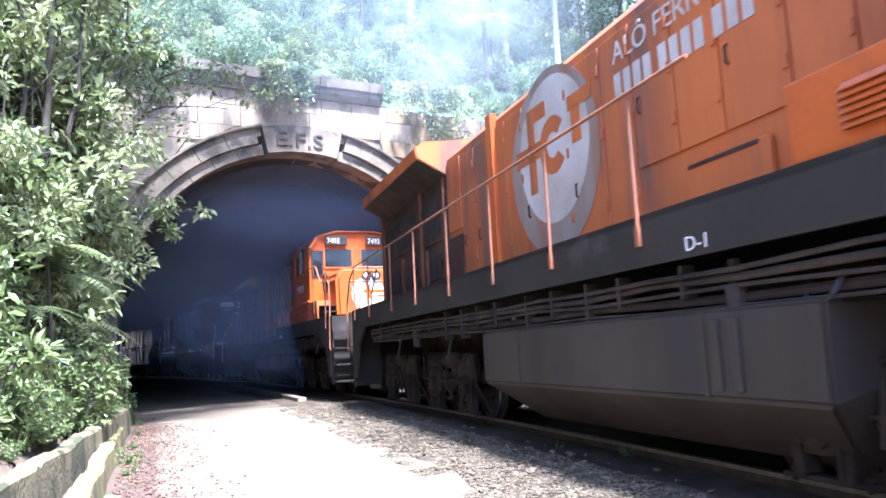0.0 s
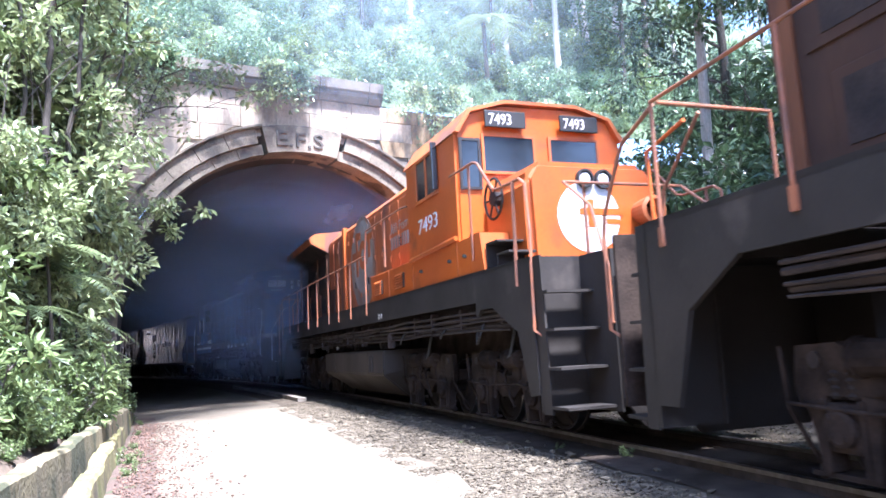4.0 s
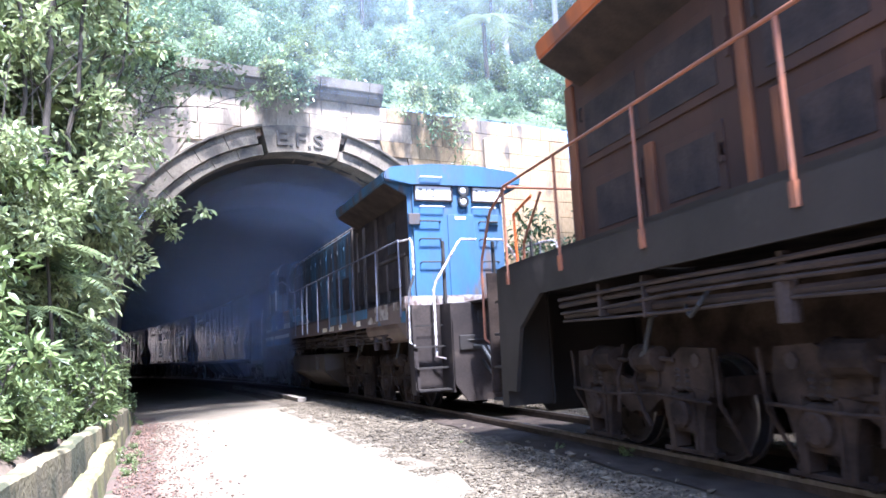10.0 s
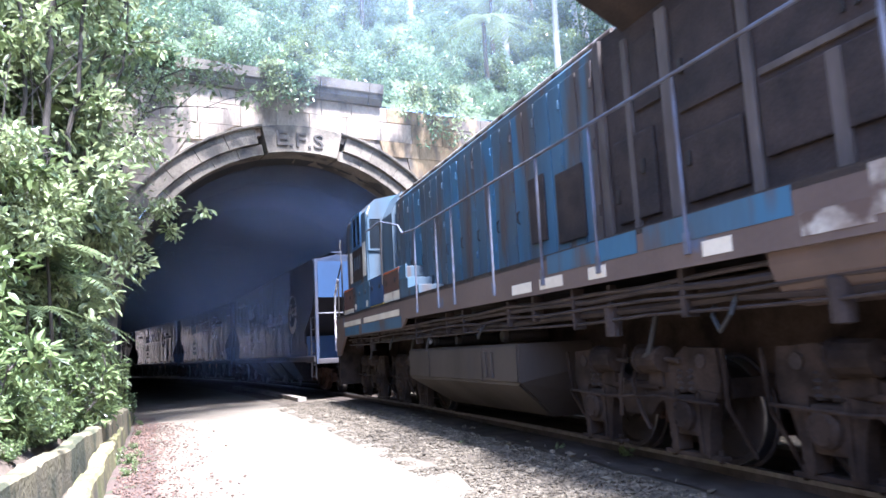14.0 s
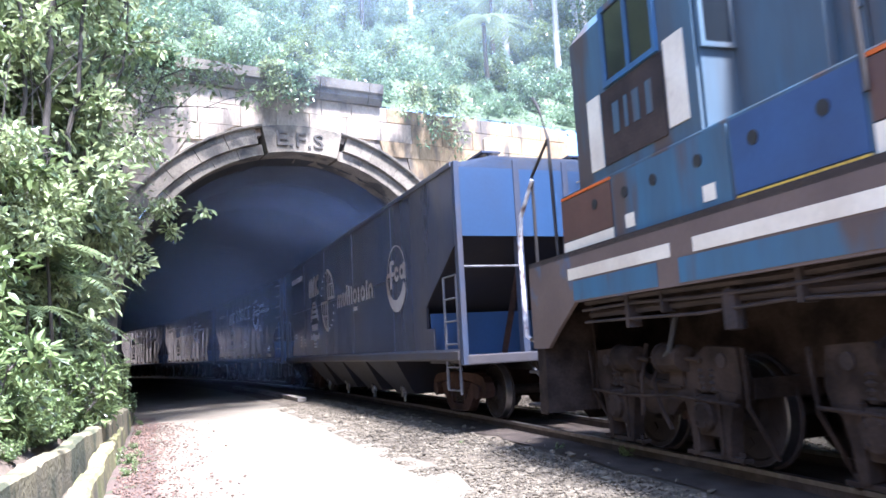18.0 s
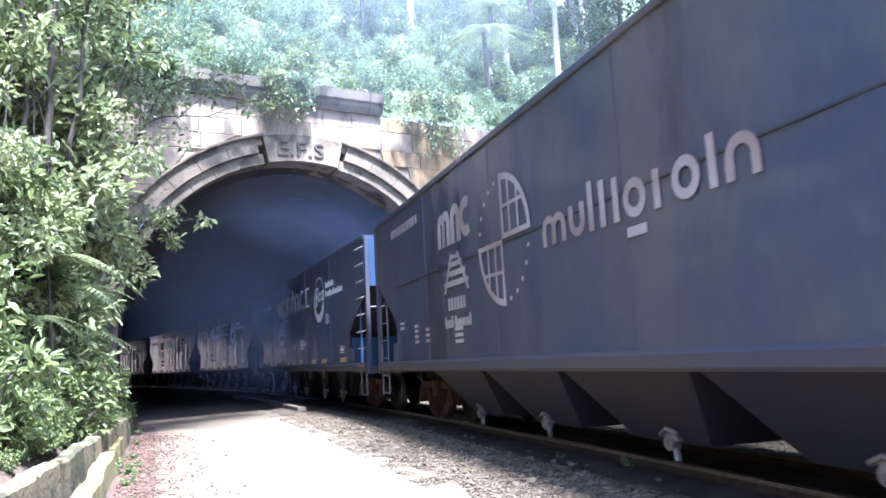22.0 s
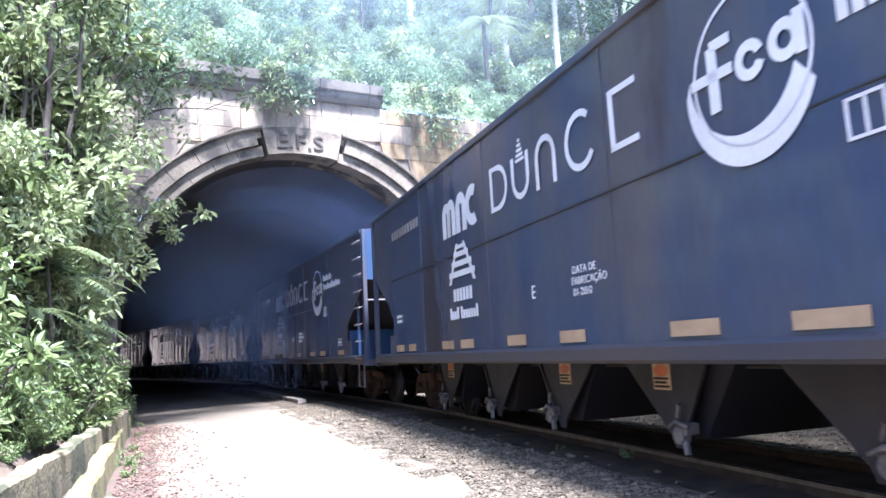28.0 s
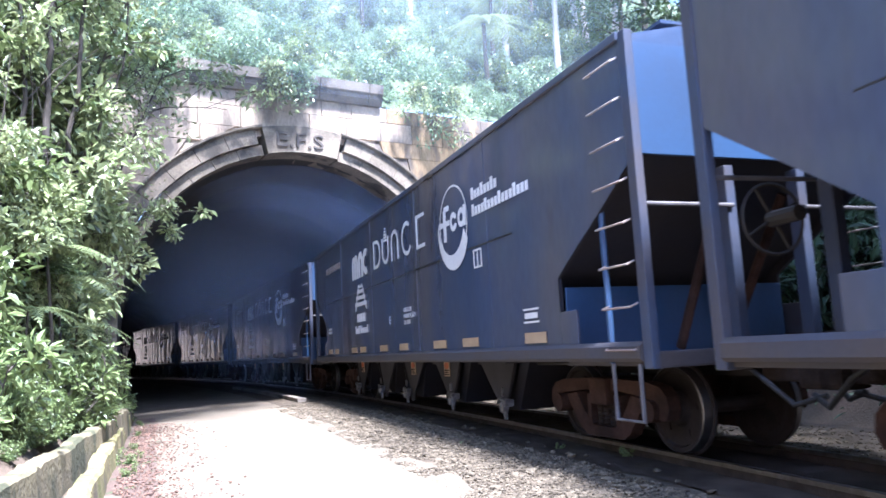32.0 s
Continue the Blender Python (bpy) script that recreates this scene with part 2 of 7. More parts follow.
def ground_z(x, y):
    """Height of the ground sheet: the path, the ballast shoulder, the bank on the left, the slope on the right."""
    lat = math.hypot(x - (XC - RAD), y) - RAD
    n = noise.noise((x * 0.6, y * 0.6, 3.1)) * 0.05
    z = GZ + n * 0.5
    if lat > -2.2:
        z = max(z, -0.20 + 0.03 * noise.noise((x * 2, y * 2, 0)))
    if lat > 3.2:
        z += min((lat - 3.2) * 0.55, 9) + noise.noise((x * .3, y * .3, 5)) * min(lat - 3.2, 1.5)
    kx = -1.20 - 0.084 * (y - 8.4)
    if x < kx - 0.55 and (y < 20.5 or lat < -14):
        z += min(0.45 + (kx - 0.55 - x) * 0.8, 7) + n
    if math.hypot(x, y) > 60 and not (0 < y < 200 and abs(lat) < 12):
        z += 6
    return z


def sheet(name, xs, ys, zf, material, label, kind="structure", category="ground"):
    bm = B()
    V = [[bm.verts.new((x, y, zf(x, y))) for x in xs] for y in ys]
    for j in range(len(ys) - 1):
        for i in range(len(xs) - 1):
            bm.faces.new((V[j][i], V[j][i + 1], V[j + 1][i + 1], V[j + 1][i]))
    o = part(name, bm, material, None, smooth=True)
    return tagged(o, label, category, "", kind)


def steps(lst):
    out = []
    for a, b, d in lst:
        n = max(1, round((b - a) / d))
        out += [a + (b - a) * i / n for i in range(n)]
    return out + [lst[-1][1]]

XS = steps([(-600, -60, 90), (-60, -14, 5), (-14, 14, 0.35), (14, 60, 4), (60, 600, 90)])
YS = steps([(-600, -40, 90), (-40, -4, 4), (-4, 26, 0.35), (26, 150, 4), (150, 700, 90)])
sheet("ground", XS, YS, ground_z, M_SOIL, "dark forest soil with leaf litter beside the track")


def edge_l(y):
    return -1.12 - 0.084 * (y - 8.4) + 0.05 * noise.noise((y * 0.8, 1.0, 0))


def strip(name, ys, left, right, z, n, material, label, category):
    """A strip of surface between two border lines, each a function of y."""
    bm = B()
    rows = []
    for y in ys:
        a, b = left(y), right(y)
        rows.append([bm.verts.new((a + (b - a) * i / n, y, z(a + (b - a) * i / n, y))) for i in range(n + 1)])
    for p, q in zip(rows, rows[1:]):
        for i in range(n):
            bm.faces.new((p[i], p[i + 1], q[i + 1], q[i]))
    return tagged(part(name, bm, material, None, smooth=True), label, category, "", "structure")


def track_x(y, lat):
    return XC - RAD + math.sqrt((RAD + lat) ** 2 - y * y)


PATH_Y = steps([(-12, 24, 0.4), (24, 150, 2)])
strip("path", PATH_Y, lambda y: edge_l(y) - 0.25 if y < 19 else track_x(y, -6.1), lambda y: track_x(y, -2.2) - 0.25 + 0.2 * noise.noise((y * 0.7, 4, 0)),
      lambda x, y: GZ + 0.04 + 0.025 * noise.noise((x * 1.3, y * 1.3, 9)), 12, M_PATH, "pale trodden sandy footpath beside the railway", "path")


strip("verge", steps([(4, 19, 0.25)]), lambda y: edge_l(y) - 0.08, lambda y: edge_l(y) + 0.42 + 0.22 * noise.noise((y * 1.7, 3, 0)) + 0.12 * noise.noise((y * 6, 5, 0)), lambda x, y: GZ + 0.052 + 0.02 * noise.noise((x * 2, y * 2, 9)), 6,
      mat("reddish_earth", (0.095, 0.062, 0.045), (0.07, 0.048, 0.033), 0.95, s1=4, s2=50, bump=0.8, stain=(0.05, 0.07, 0.025), stain_at=0.58, stain_s=4), "reddish earth and leaf mould along the kerb", "verge")


def ballast_z(x, y):
    lat = math.hypot(x - (XC - RAD), y) - RAD
    return -0.17 - 0.07 * max(0, min(1, (abs(lat) - 1.2) / 1.2)) + 0.05 + 0.025 * noise.noise((x * 3, y * 3, 2)) if lat < -0.6 else -0.13 + 0.02 * noise.noise((x * 4, y * 4, 2))


strip("ballast", PATH_Y, lambda y: track_x(y, -2.45) + 0.22 * noise.noise((y * 0.9, 7, 0)), lambda y: track_x(y, 2.9), ballast_z, 18, M_GRAVEL, "grey dusty gravel ballast under the track", "ballast")

# brown trackbed dirt, with the train's shade put into its darker colour
M_TRACK_SHADE = mat("shade_dark_trackbed", (0.066, 0.050, 0.037), (0.032, 0.024, 0.018), 0.85, s1=2.5, s2=60, bump=0.6, spec=0.2, stain=(0.06, 0.048, 0.038), stain_at=0.62, stain_s=3.0)
strip("trackbed", PATH_Y, lambda y: track_x(y, -1.12) + 0.18 * noise.noise((y * 1.3, 2, 0)), lambda y: track_x(y, 1.15), lambda x, y: ballast_z(x, y) + 0.014, 10, M_TRACK_SHADE, "dirty brown ballast between and beside the rails, darkened for the train's shade", "ballast")

# rails
for side, word in ((-1, "near"), (1, "far")):
    rail = thing("rail", "worn steel rail with a rusty web", "rail", "rails of the track")
    for nm, prof, m in (("rail_foot", [(-0.065, -0.155), (0.065, -0.155), (0.065, -0.14), (0.012, -0.125), (0.012, -0.04), (-0.012, -0.04), (-0.012, -0.125), (-0.065, -0.14)], M_RAIL),
                        ("rail_head", [(-0.034, -0.04), (0.034, -0.04), (0.034, -0.004), (0.026, 0.0), (-0.026, 0.0), (-0.034, -0.004)], M_RAILTOP)):
        bm = B()
        prev = None
        for s_ in steps([(-14, 40, 1.5), (40, 150, 5)]):
            ring = [bm.verts.new(on_track(s_, side * 0.532 + px, pz)) for px, pz in prof]
            if prev:
                for k in range(len(prof)):
                    bm.faces.new((prev[k], prev[(k + 1) % len(prof)], ring[(k + 1) % len(prof)], ring[k]))
            prev = ring
        part(nm, bm, m, rail)

# sleepers, each a thing of its own
bm = B()
box(bm, -1.0, 1.0, -0.11, 0.11, -0.30, -0.10, 0.012)
slp = part("sleeper", bm, M_SLEEPER)
tagged(slp, "dark weathered wooden sleeper half buried in ballast", "sleeper", "sleepers of the track")
for i in range(70):
    s_ = -10 + i * 0.62
    m = Matrix.Translation(on_track(s_, random.uniform(-0.08, 0.05), random.uniform(-0.035, -0.015))) @ Matrix.Rotation(s_ * KAP + random.uniform(-0.02, 0.02), 4, "Z")
    if i == 0:
        slp.matrix_basis = m
    else:
        copy_thing(slp, m)

# tunnel lining
bm = B()
prev = None
AX = -1.78
for s_ in [None] + steps([(23.5, 40, 2.5), (40, 124, 4)]):
    prof = [(-ARCH_R, GZ - 0.3)] + [(-ARCH_R * math.cos(math.pi * k / 24), ARCH_Z + ARCH_R * math.sin(math.pi * k / 24)) for k in range(25)] + [(ARCH_R, GZ - 0.3)]
    ring = [bm.verts.new(on_track(s_, AX + px, pz) if s_ else PORTAL @ Vector((px, 0.6, pz))) for px, pz in prof]
    if prev:
        for k in range(len(prof) - 1):
            bm.faces.new((prev[k], prev[k + 1], ring[k + 1], ring[k]))
    prev = ring
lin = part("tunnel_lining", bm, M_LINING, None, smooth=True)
tagged(lin, "near-black masonry lining of the railway tunnel", "tunnel", "", "structure")

# portal wall: a backing with the arched opening, ashlar blocks in front, arch rings, keystone, cornice
WALL_L, WALL_R, WALL_T = -8.5, 9.5, 8.27
RO = 5.42


def ring_x(z, r):
    d = r * r - (z - ARCH_Z) ** 2
    return r if z < ARCH_Z else math.sqrt(d) if d > 0 else 0.0


portal = thing("portal_wall", "weathered ashlar tunnel portal with a round arch", "portal", "", PORTAL, "structure")
bm = B()
RB = 5.2
zs = [GZ - 0.4] + [ARCH_Z + RB * math.sin(math.pi / 2 * k / 16) for k in range(17)]
for side in (-1, 1):
    for z0, z1 in zip(zs, zs[1:]):
        w = WALL_L if side < 0 else WALL_R
        a0, a1 = side * ring_x(z0, RB), side * ring_x(z1, RB)
        if z1 > ARCH_Z + RB - 1e-6:
            a1 = 0
        vs = [bm.verts.new((x, y, z)) for y in (0.05, 1.1) for x, z in ((w, z0), (a0, z0), (a1, z1), (w, z1))]
        for f in ((0, 1, 2, 3), (7, 6, 5, 4), (1, 5, 6, 2), (0, 3, 7, 4)):
            bm.faces.new([vs[i] for i in f])
box(bm, WALL_L, WALL_R, 0.05, 1.1, ARCH_Z + RB, WALL_T)
part("backing", bm, M_STONE, portal)
# ashlar blocks in courses
random.seed(11)
blocks = {}


def block(prof, y0, y1, material, parent, name="stone_block", inset=0.006):
    """One stone: a quad outline in the wall's plane, shrunk by the joint, with a chamfered face."""
    c = Vector((sum(p[0] for p in prof) / len(prof), sum(p[1] for p in prof) / len(prof)))
    out, face = [], []
    for p in prof:
        d = Vector(p) - c
        k = max(0.2, 1 - inset / max(d.length, 0.05) * 1.3)
        out.append(c + d * k)
        face.append(c + d * max(0.15, k - 0.012 / max(d.length, 0.05)))
    n = len(prof)
    vs = [(p.x, y1, p.y) for p in out] + [(p.x, y0 + 0.02, p.y) for p in out] + [(p.x, y0, p.y) for p in face]
    fs = [tuple(range(2 * n, 3 * n))] + [(i, (i + 1) % n, n + (i + 1) % n, n + i) for i in range(n)] + [(n + i, n + (i + 1) % n, 2 * n + (i + 1) % n, 2 * n + i) for i in range(n)]
    me = bpy.data.meshes.new(name)
    me.from_pydata(vs, [], fs)
    me.materials.append(material)
    o = new(name, me)
    o.parent = parent
    return o


z = GZ - 0.2
row = 0
while z < WALL_T - 0.05:
    h = min(random.choice((0.46, 0.52, 0.58)), WALL_T - z)
    xs = []
    x = WALL_L + (0.5 if row % 2 else 0)
    while x < WALL_R:
        w = random.uniform(0.85, 1.35)
        xs.append((x, min(x + w, WALL_R)))
        x += w
    for a, b in xs:
        segs = []
        r0, r1 = ring_x(z, RO), ring_x(z + h, RO)
        if z + h > ARCH_Z + RO and z < ARCH_Z + RO:
            r1 = 0.0
        if z < ARCH_Z + RO < z + h:
            w4 = [a + (b - a) * i / 4 for i in range(5)]
            low = [(x_, max(z, ARCH_Z + math.sqrt(max(0.0, RO * RO - x_ * x_)))) for x_ in w4]
            segs = [low + [(b, z + h), (a, z + h)]]
        elif b <= -max(r0, r1) or a >= max(r0, r1) or z > ARCH_Z + RO:
            segs = [[(a, z), (b, z), (b, z + h), (a, z + h)]]
        else:
            if a < -r0:
                segs.append([(a, z), (min(b, -r0), z), (min(b, -r1), z + h), (a, z + h)])
            if b > r0:
                segs.append([(max(a, r0), z), (b, z), (b, z + h), (max(a, r1), z + h)])
        for sgm in segs:
            if len(sgm) > 4 or abs(sgm[1][0] - sgm[0][0]) > 0.15 or abs(sgm[2][0] - sgm[3][0]) > 0.3:
                block(sgm, random.uniform(-0.008, 0.008), 0.09, M_STONE if sgm[0][0] < 2.5 else M_STONE_OCHRE, portal, inset=0.003)
    z += h
    row += 1

# two stepped arch rings of voussoirs and the raised keystone panel
for r0, r1, y0, n in ((ARCH_R, ARCH_R + 0.29, 0.02, 21), (ARCH_R + 0.30, RO, -0.09, 19)):
    for k in range(n):
        a0, a1 = math.pi * k / n, math.pi * (k + 1) / n
        am = (a0 + a1) / 2
        if abs(am - math.pi / 2) < 0.21:
            continue
        pr = [(-r0 * math.cos(a0), ARCH_Z + r0 * math.sin(a0)), (-r1 * math.cos(a0), ARCH_Z + r1 * math.sin(a0)), (-r1 * math.cos(am), ARCH_Z + r1 * math.sin(am)), (-r1 * math.cos(a1), ARCH_Z + r1 * math.sin(a1)),
              (-r0 * math.cos(a1), ARCH_Z + r0 * math.sin(a1)), (-r0 * math.cos(am), ARCH_Z + r0 * math.sin(am))]
        block(pr, y0, 1.1 if r0 == ARCH_R else 0.3, M_VOUSSOIR, portal, "voussoir", 0.0012)
for sd in (-1, 1):
    zz = GZ - 0.2
    while zz < ARCH_Z - 0.05:
        h = min(0.55, ARCH_Z - zz)
        a, b = sorted((sd * ARCH_R, sd * RO))
        block([(a, zz), (b, zz), (b, zz + h), (a, zz + h)], 0.0, 1.1, M_STONE_DARK, portal, "jamb_stone")
        zz += h
# projecting outer moulding of the arch
for sd in (-1, 1):
    bm = B()
    prev = None
    for k in range(21):
        a_ = math.pi / 2 + sd * (0.213 + (math.pi / 2 - 0.213) * k / 20)
        ring = [bm.verts.new((math.cos(a_) * r_, y_, ARCH_Z + math.sin(a_) * r_)) for r_, y_ in ((RO - 0.045, 0.1), (RO - 0.045, -0.15), (RO - 0.01, -0.19), (RO + 0.04, -0.19), (RO + 0.05, 0.1))]
        if prev:
            for i_ in range(4):
                bm.faces.new((prev[i_], prev[i_ + 1], ring[i_ + 1], ring[i_]))
        prev = ring
    part("arch_moulding", bm, M_VOUSSOIR, portal)
KA = 0.213
KP = []
for k in range(9):
    a = math.pi / 2 + KA - 2 * KA * k / 8
    KP.append((math.cos(a) * ARCH_R, ARCH_Z + ARCH_R * math.sin(a)))
for k in range(9):
    a = math.pi / 2 - KA + 2 * KA * k / 8
    KP.append((math.cos(a) * (RO - 0.02), ARCH_Z + (RO - 0.02) * math.sin(a)))
bm = B()
prism(bm, KP, "y", -0.15, 1.1)
key = part("keystone_panel", bm, M_VOUSSOIR, portal, "carved keystone panel with raised letters")
# raised letters on the keystone panel (the lettering tool is defined with the train)
def carve():
    lettering("E.F.S", 0.58, M_LETTER_SHADE, key, -0.80, -0.155, ARCH_Z + ARCH_R + 0.13, FRONT, "raised_letters", 0.035, 1.3)


# cornice: a moulding of long stones, with a gap grown over by plants
bm = B()
x = WALL_L
for k in range(8):
    w = 1.5 if k < 7 else 0.45
    bm = B()
    prism(bm, [(0.3, WALL_T), (-0.12, WALL_T), (-0.22, WALL_T + 0.16), (-0.22, WALL_T + 0.27), (-0.30, WALL_T + 0.32), (-0.34, WALL_T + 0.58), (0.3, WALL_T + 0.58)], "x", x + 0.01, x + w - 0.01)
    part("cornice_stone", bm, M_STONE_DARK, portal)
    x += w
bm = B()
box(bm, 6.0, 6.5, -0.12, 0.1, GZ, WALL_T - 0.6, 0.03)
part("pilaster", bm, M_STONE, portal)

# hill above the portal
def hill_z(px, py):
    n = noise.noise((px * 0.13, py * 0.13, 8)) * 1.6 + noise.noise((px * 0.5, py * 0.5, 3)) * 0.4
    return WALL_T + 0.25 + 0.78 * (py - 0.5) + n * min(1, (py - 0.4) / 3)


bm = B()
HX, HY = steps([(-60, -14, 4), (-14, 20, 0.9), (20, 80, 4)]), steps([(0.5, 26, 1.0), (26, 86, 6)])
V = [[bm.verts.new(PORTAL @ Vector((x, y, hill_z(x, y)))) for x in HX] for y in HY]
for j in range(len(HY) - 1):
    for i in range(len(HX) - 1):
        bm.faces.new((V[j][i], V[j][i + 1], V[j + 1][i + 1], V[j + 1][i]))
tagged(part("hillside", bm, mat("hill_undergrowth", (0.07, 0.10, 0.045), (0.05, 0.07, 0.03), 0.95, s1=1.2, s2=14, bump=1.0), None, smooth=True), "steep forested hillside over the tunnel", "hillside", "", "structure")

# two low mossy walls on the path's left edge
def low_wall(name, pts, h, thick, z0, label, material=M_KERB):
    bm = B()
    prev = None
    for i, (x, y) in enumerate(pts):
        n = 0.03 * noise.noise((y * 2.3, 5, 1)) + 0.02 * noise.noise((y * 8, 5, 1))
        d = 0.045 * noise.noise((y * 0.9, 2, 4)) + 0.035 * noise.noise((y * 5, 2, 4))
        ring = [bm.verts.new(v) for v in ((x - thick, y, z0), (x - thick, y, z0 + h + d), (x - 0.03 + n, y, z0 + h + d), (x + n, y, z0 + h - 0.03 + d), (x + 0.03 + n, y, z0))]
        if prev:
            for k in range(4):
                bm.faces.new((prev[k], prev[k + 1], ring[k + 1], ring[k]))
        else:
            bm.faces.new(ring)
        prev = ring
    bm.faces.new(prev[::-1])
    return tagged(part(name, bm, material), label, "wall", "", "structure")


low_wall("kerb_wall", [(edge_l(y) - 0.1, y) for y in steps([(4, 18.6, 0.1)])], 0.34, 0.16, GZ - 0.02, "low mossy concrete kerb wall along the footpath")
low_wall("retaining_wall", [(-1.52 - 0.02 * (y - 8) - 0.03 * max(0, y - 12), y) for y in steps([(4, 15.0, 0.1)])], 0.60, 0.14, GZ - 0.05, "stained concrete retaining wall below the planted bank", mat("streaked_concrete", (0.20, 0.165, 0.095), (0.10, 0.095, 0.045), 0.9, s1=2.2, s2=24, bump=0.7, stain=(0.06, 0.062, 0.03), stain_at=0.50, stain_s=2.2, stretch=(1, 1, 0.8)))

# a low concrete edge by the track at the tunnel mouth
bm = B()
for a, b in ((21.2, 23.4), (23.43, 26.0), (26.03, 29.0), (29.03, 34.0)):
    p = [on_track(a, -1.85, 0), on_track(a, -1.62, 0), on_track(b, -1.62, 0), on_track(b, -1.85, 0)]
    lo = [bm.verts.new((v.x, v.y, -0.3)) for v in p]
    hi = [bm.verts.new((v.x, v.y, -0.05)) for v in p]
    bm.faces.new(hi)
    for i in range(4):
        bm.faces.new((lo[i], lo[(i + 1) % 4], hi[(i + 1) % 4], hi[i]))
tagged(part("gutter_edge", bm, M_STONE_DARK), "low stone gutter edge beside the track", "kerb", "", "structure")


# loose stones of the ballast: real pebbles, too many to count
def pebbles(name, n, place, size, material, label):
    rng = np.random.default_rng(5)
    ico = B()
    bmesh.ops.create_icosphere(ico, subdivisions=1, radius=1)
    base = np.array([v.co[:] for v in ico.verts])
    tri = np.array([[v.index for v in f.verts] for f in ico.faces])
    ico.free()
    vs, fs = [], []
    for i in range(n):
        x, y, z = place(rng)
        s_ = size * rng.uniform(0.45, 1.5)
        k = base * rng.uniform(0.6, 1.2, (len(base), 1)) * np.array([s_ * rng.uniform(0.8, 1.5), s_ * rng.uniform(0.8, 1.5), s_ * rng.uniform(0.5, 0.8)])
        a = rng.uniform(0, 6.28)
        k = k @ np.array([[math.cos(a), -math.sin(a), 0], [math.sin(a), math.cos(a), 0], [0, 0, 1]])
        fs.append(tri + len(vs) * len(base))
        vs.append(k + np.array([x, y, z]))
    me = bpy.data.meshes.new(name)
    me.from_pydata(np.concatenate(vs).tolist(), [], np.concatenate(fs).tolist())
    me.materials.append(material)
    return tagged(new(name, me), label, "stones", "", "stuff")


def on_shoulder(rng):
    s_ = 3.5 + 17 * rng.random() ** 1.6
    lat = rng.uniform(-2.75, -1.2) if rng.random() < 0.8 else rng.uniform(0.6, 2.6)
    p = on_track(s_, lat)
    return p.x, p.y, ballast_z(p.x, p.y) + 0.008


pebbles("ballast_stones", 24000, on_shoulder, 0.016, M_PEBBLE, "loose grey ballast stones scattered beside the rails")


def big_stones(rng):
    p = on_track(rng.uniform(5, 16), rng.uniform(-2.5, -0.9))
    return p.x, p.y, ballast_z(p.x, p.y) + 0.015


pebbles("ballast_rubble", 220, big_stones, 0.036, M_PEBBLE, "larger broken stones in the ballast")


def litter_place(rng):
    y = rng.uniform(5, 17)
    x = edge_l(y) + abs(rng.normal(0, 0.42))
    return x, y, GZ + 0.065


pebbles("leaf_litter", 3000, litter_place, 0.013, mat("dry_leaves", (0.13, 0.075, 0.052), (0.085, 0.052, 0.036), 0.9, s1=6, s2=40, bump=0.1, isl=0.5), "dry reddish leaf litter along the kerb")

# ---- the train: helpers ----
SIDE = Matrix(((0, 0, -1, 0), (-1, 0, 0, 0), (0, 1, 0, 0), (0, 0, 0, 1)))      # lettering on the side towards the path
FRONT = Matrix(((1, 0, 0, 0), (0, 0, -1, 0), (0, 1, 0, 0), (0, 0, 0, 1)))     # lettering on a face across the track


def lettering(body, size, material, parent, x, y, z, turn=SIDE, name="lettering", depth=0.003, squeeze=1.0):
    cu = bpy.data.curves.new(name, "FONT")
    cu.body, cu.size, cu.extrude, cu.resolution_u = body, size, depth, 3
    tmp = bpy.data.objects.new(name, cu)
    scene.collection.objects.link(tmp)
    me = bpy.data.meshes.new_from_object(tmp.evaluated_get(bpy.context.evaluated_depsgraph_get()))
    bpy.data.objects.remove(tmp)
    me.materials.clear()
    me.materials.append(material)
    me.transform(Matrix.Translation((x, y, z)) @ turn @ Matrix.Diagonal((squeeze, 1, 1, 1)))
    o = new(name, me)
    o.parent = parent
    return o


def disc(bm, c, r0, r1, a0=0, a1=360, n=40, off=(0, 0), r0b=None):
    """A flat ring on the near side: from angle a0 to a1, inner radius r0 about a shifted centre, outer radius r1; c = (x, y, z)."""
    vs = []
    for k in range(n + 1):
        a = radians(a0 + (a1 - a0) * k / n)
        i = bm.verts.new((c[0], c[1] - off[0] - math.cos(a) * r0, c[2] + off[1] + math.sin(a) * r0))
        o = bm.verts.new((c[0], c[1] - math.cos(a) * r1, c[2] + math.sin(a) * r1))
        vs.append((i, o))
    for p, q in zip(vs, vs[1:]):
        bm.faces.new((p[0], p[1], q[1], q[0]))
    return bm


def bars(bm, x, y, z, rows):
    """Plain bars on the near side: rows of (offset along the reading direction, offset up, width, height)."""
    for a, b, w, h in rows:
        box(bm, x - 0.003, x + 0.003, y - a - w, y - a, z + b, z + b + h)
    return bm


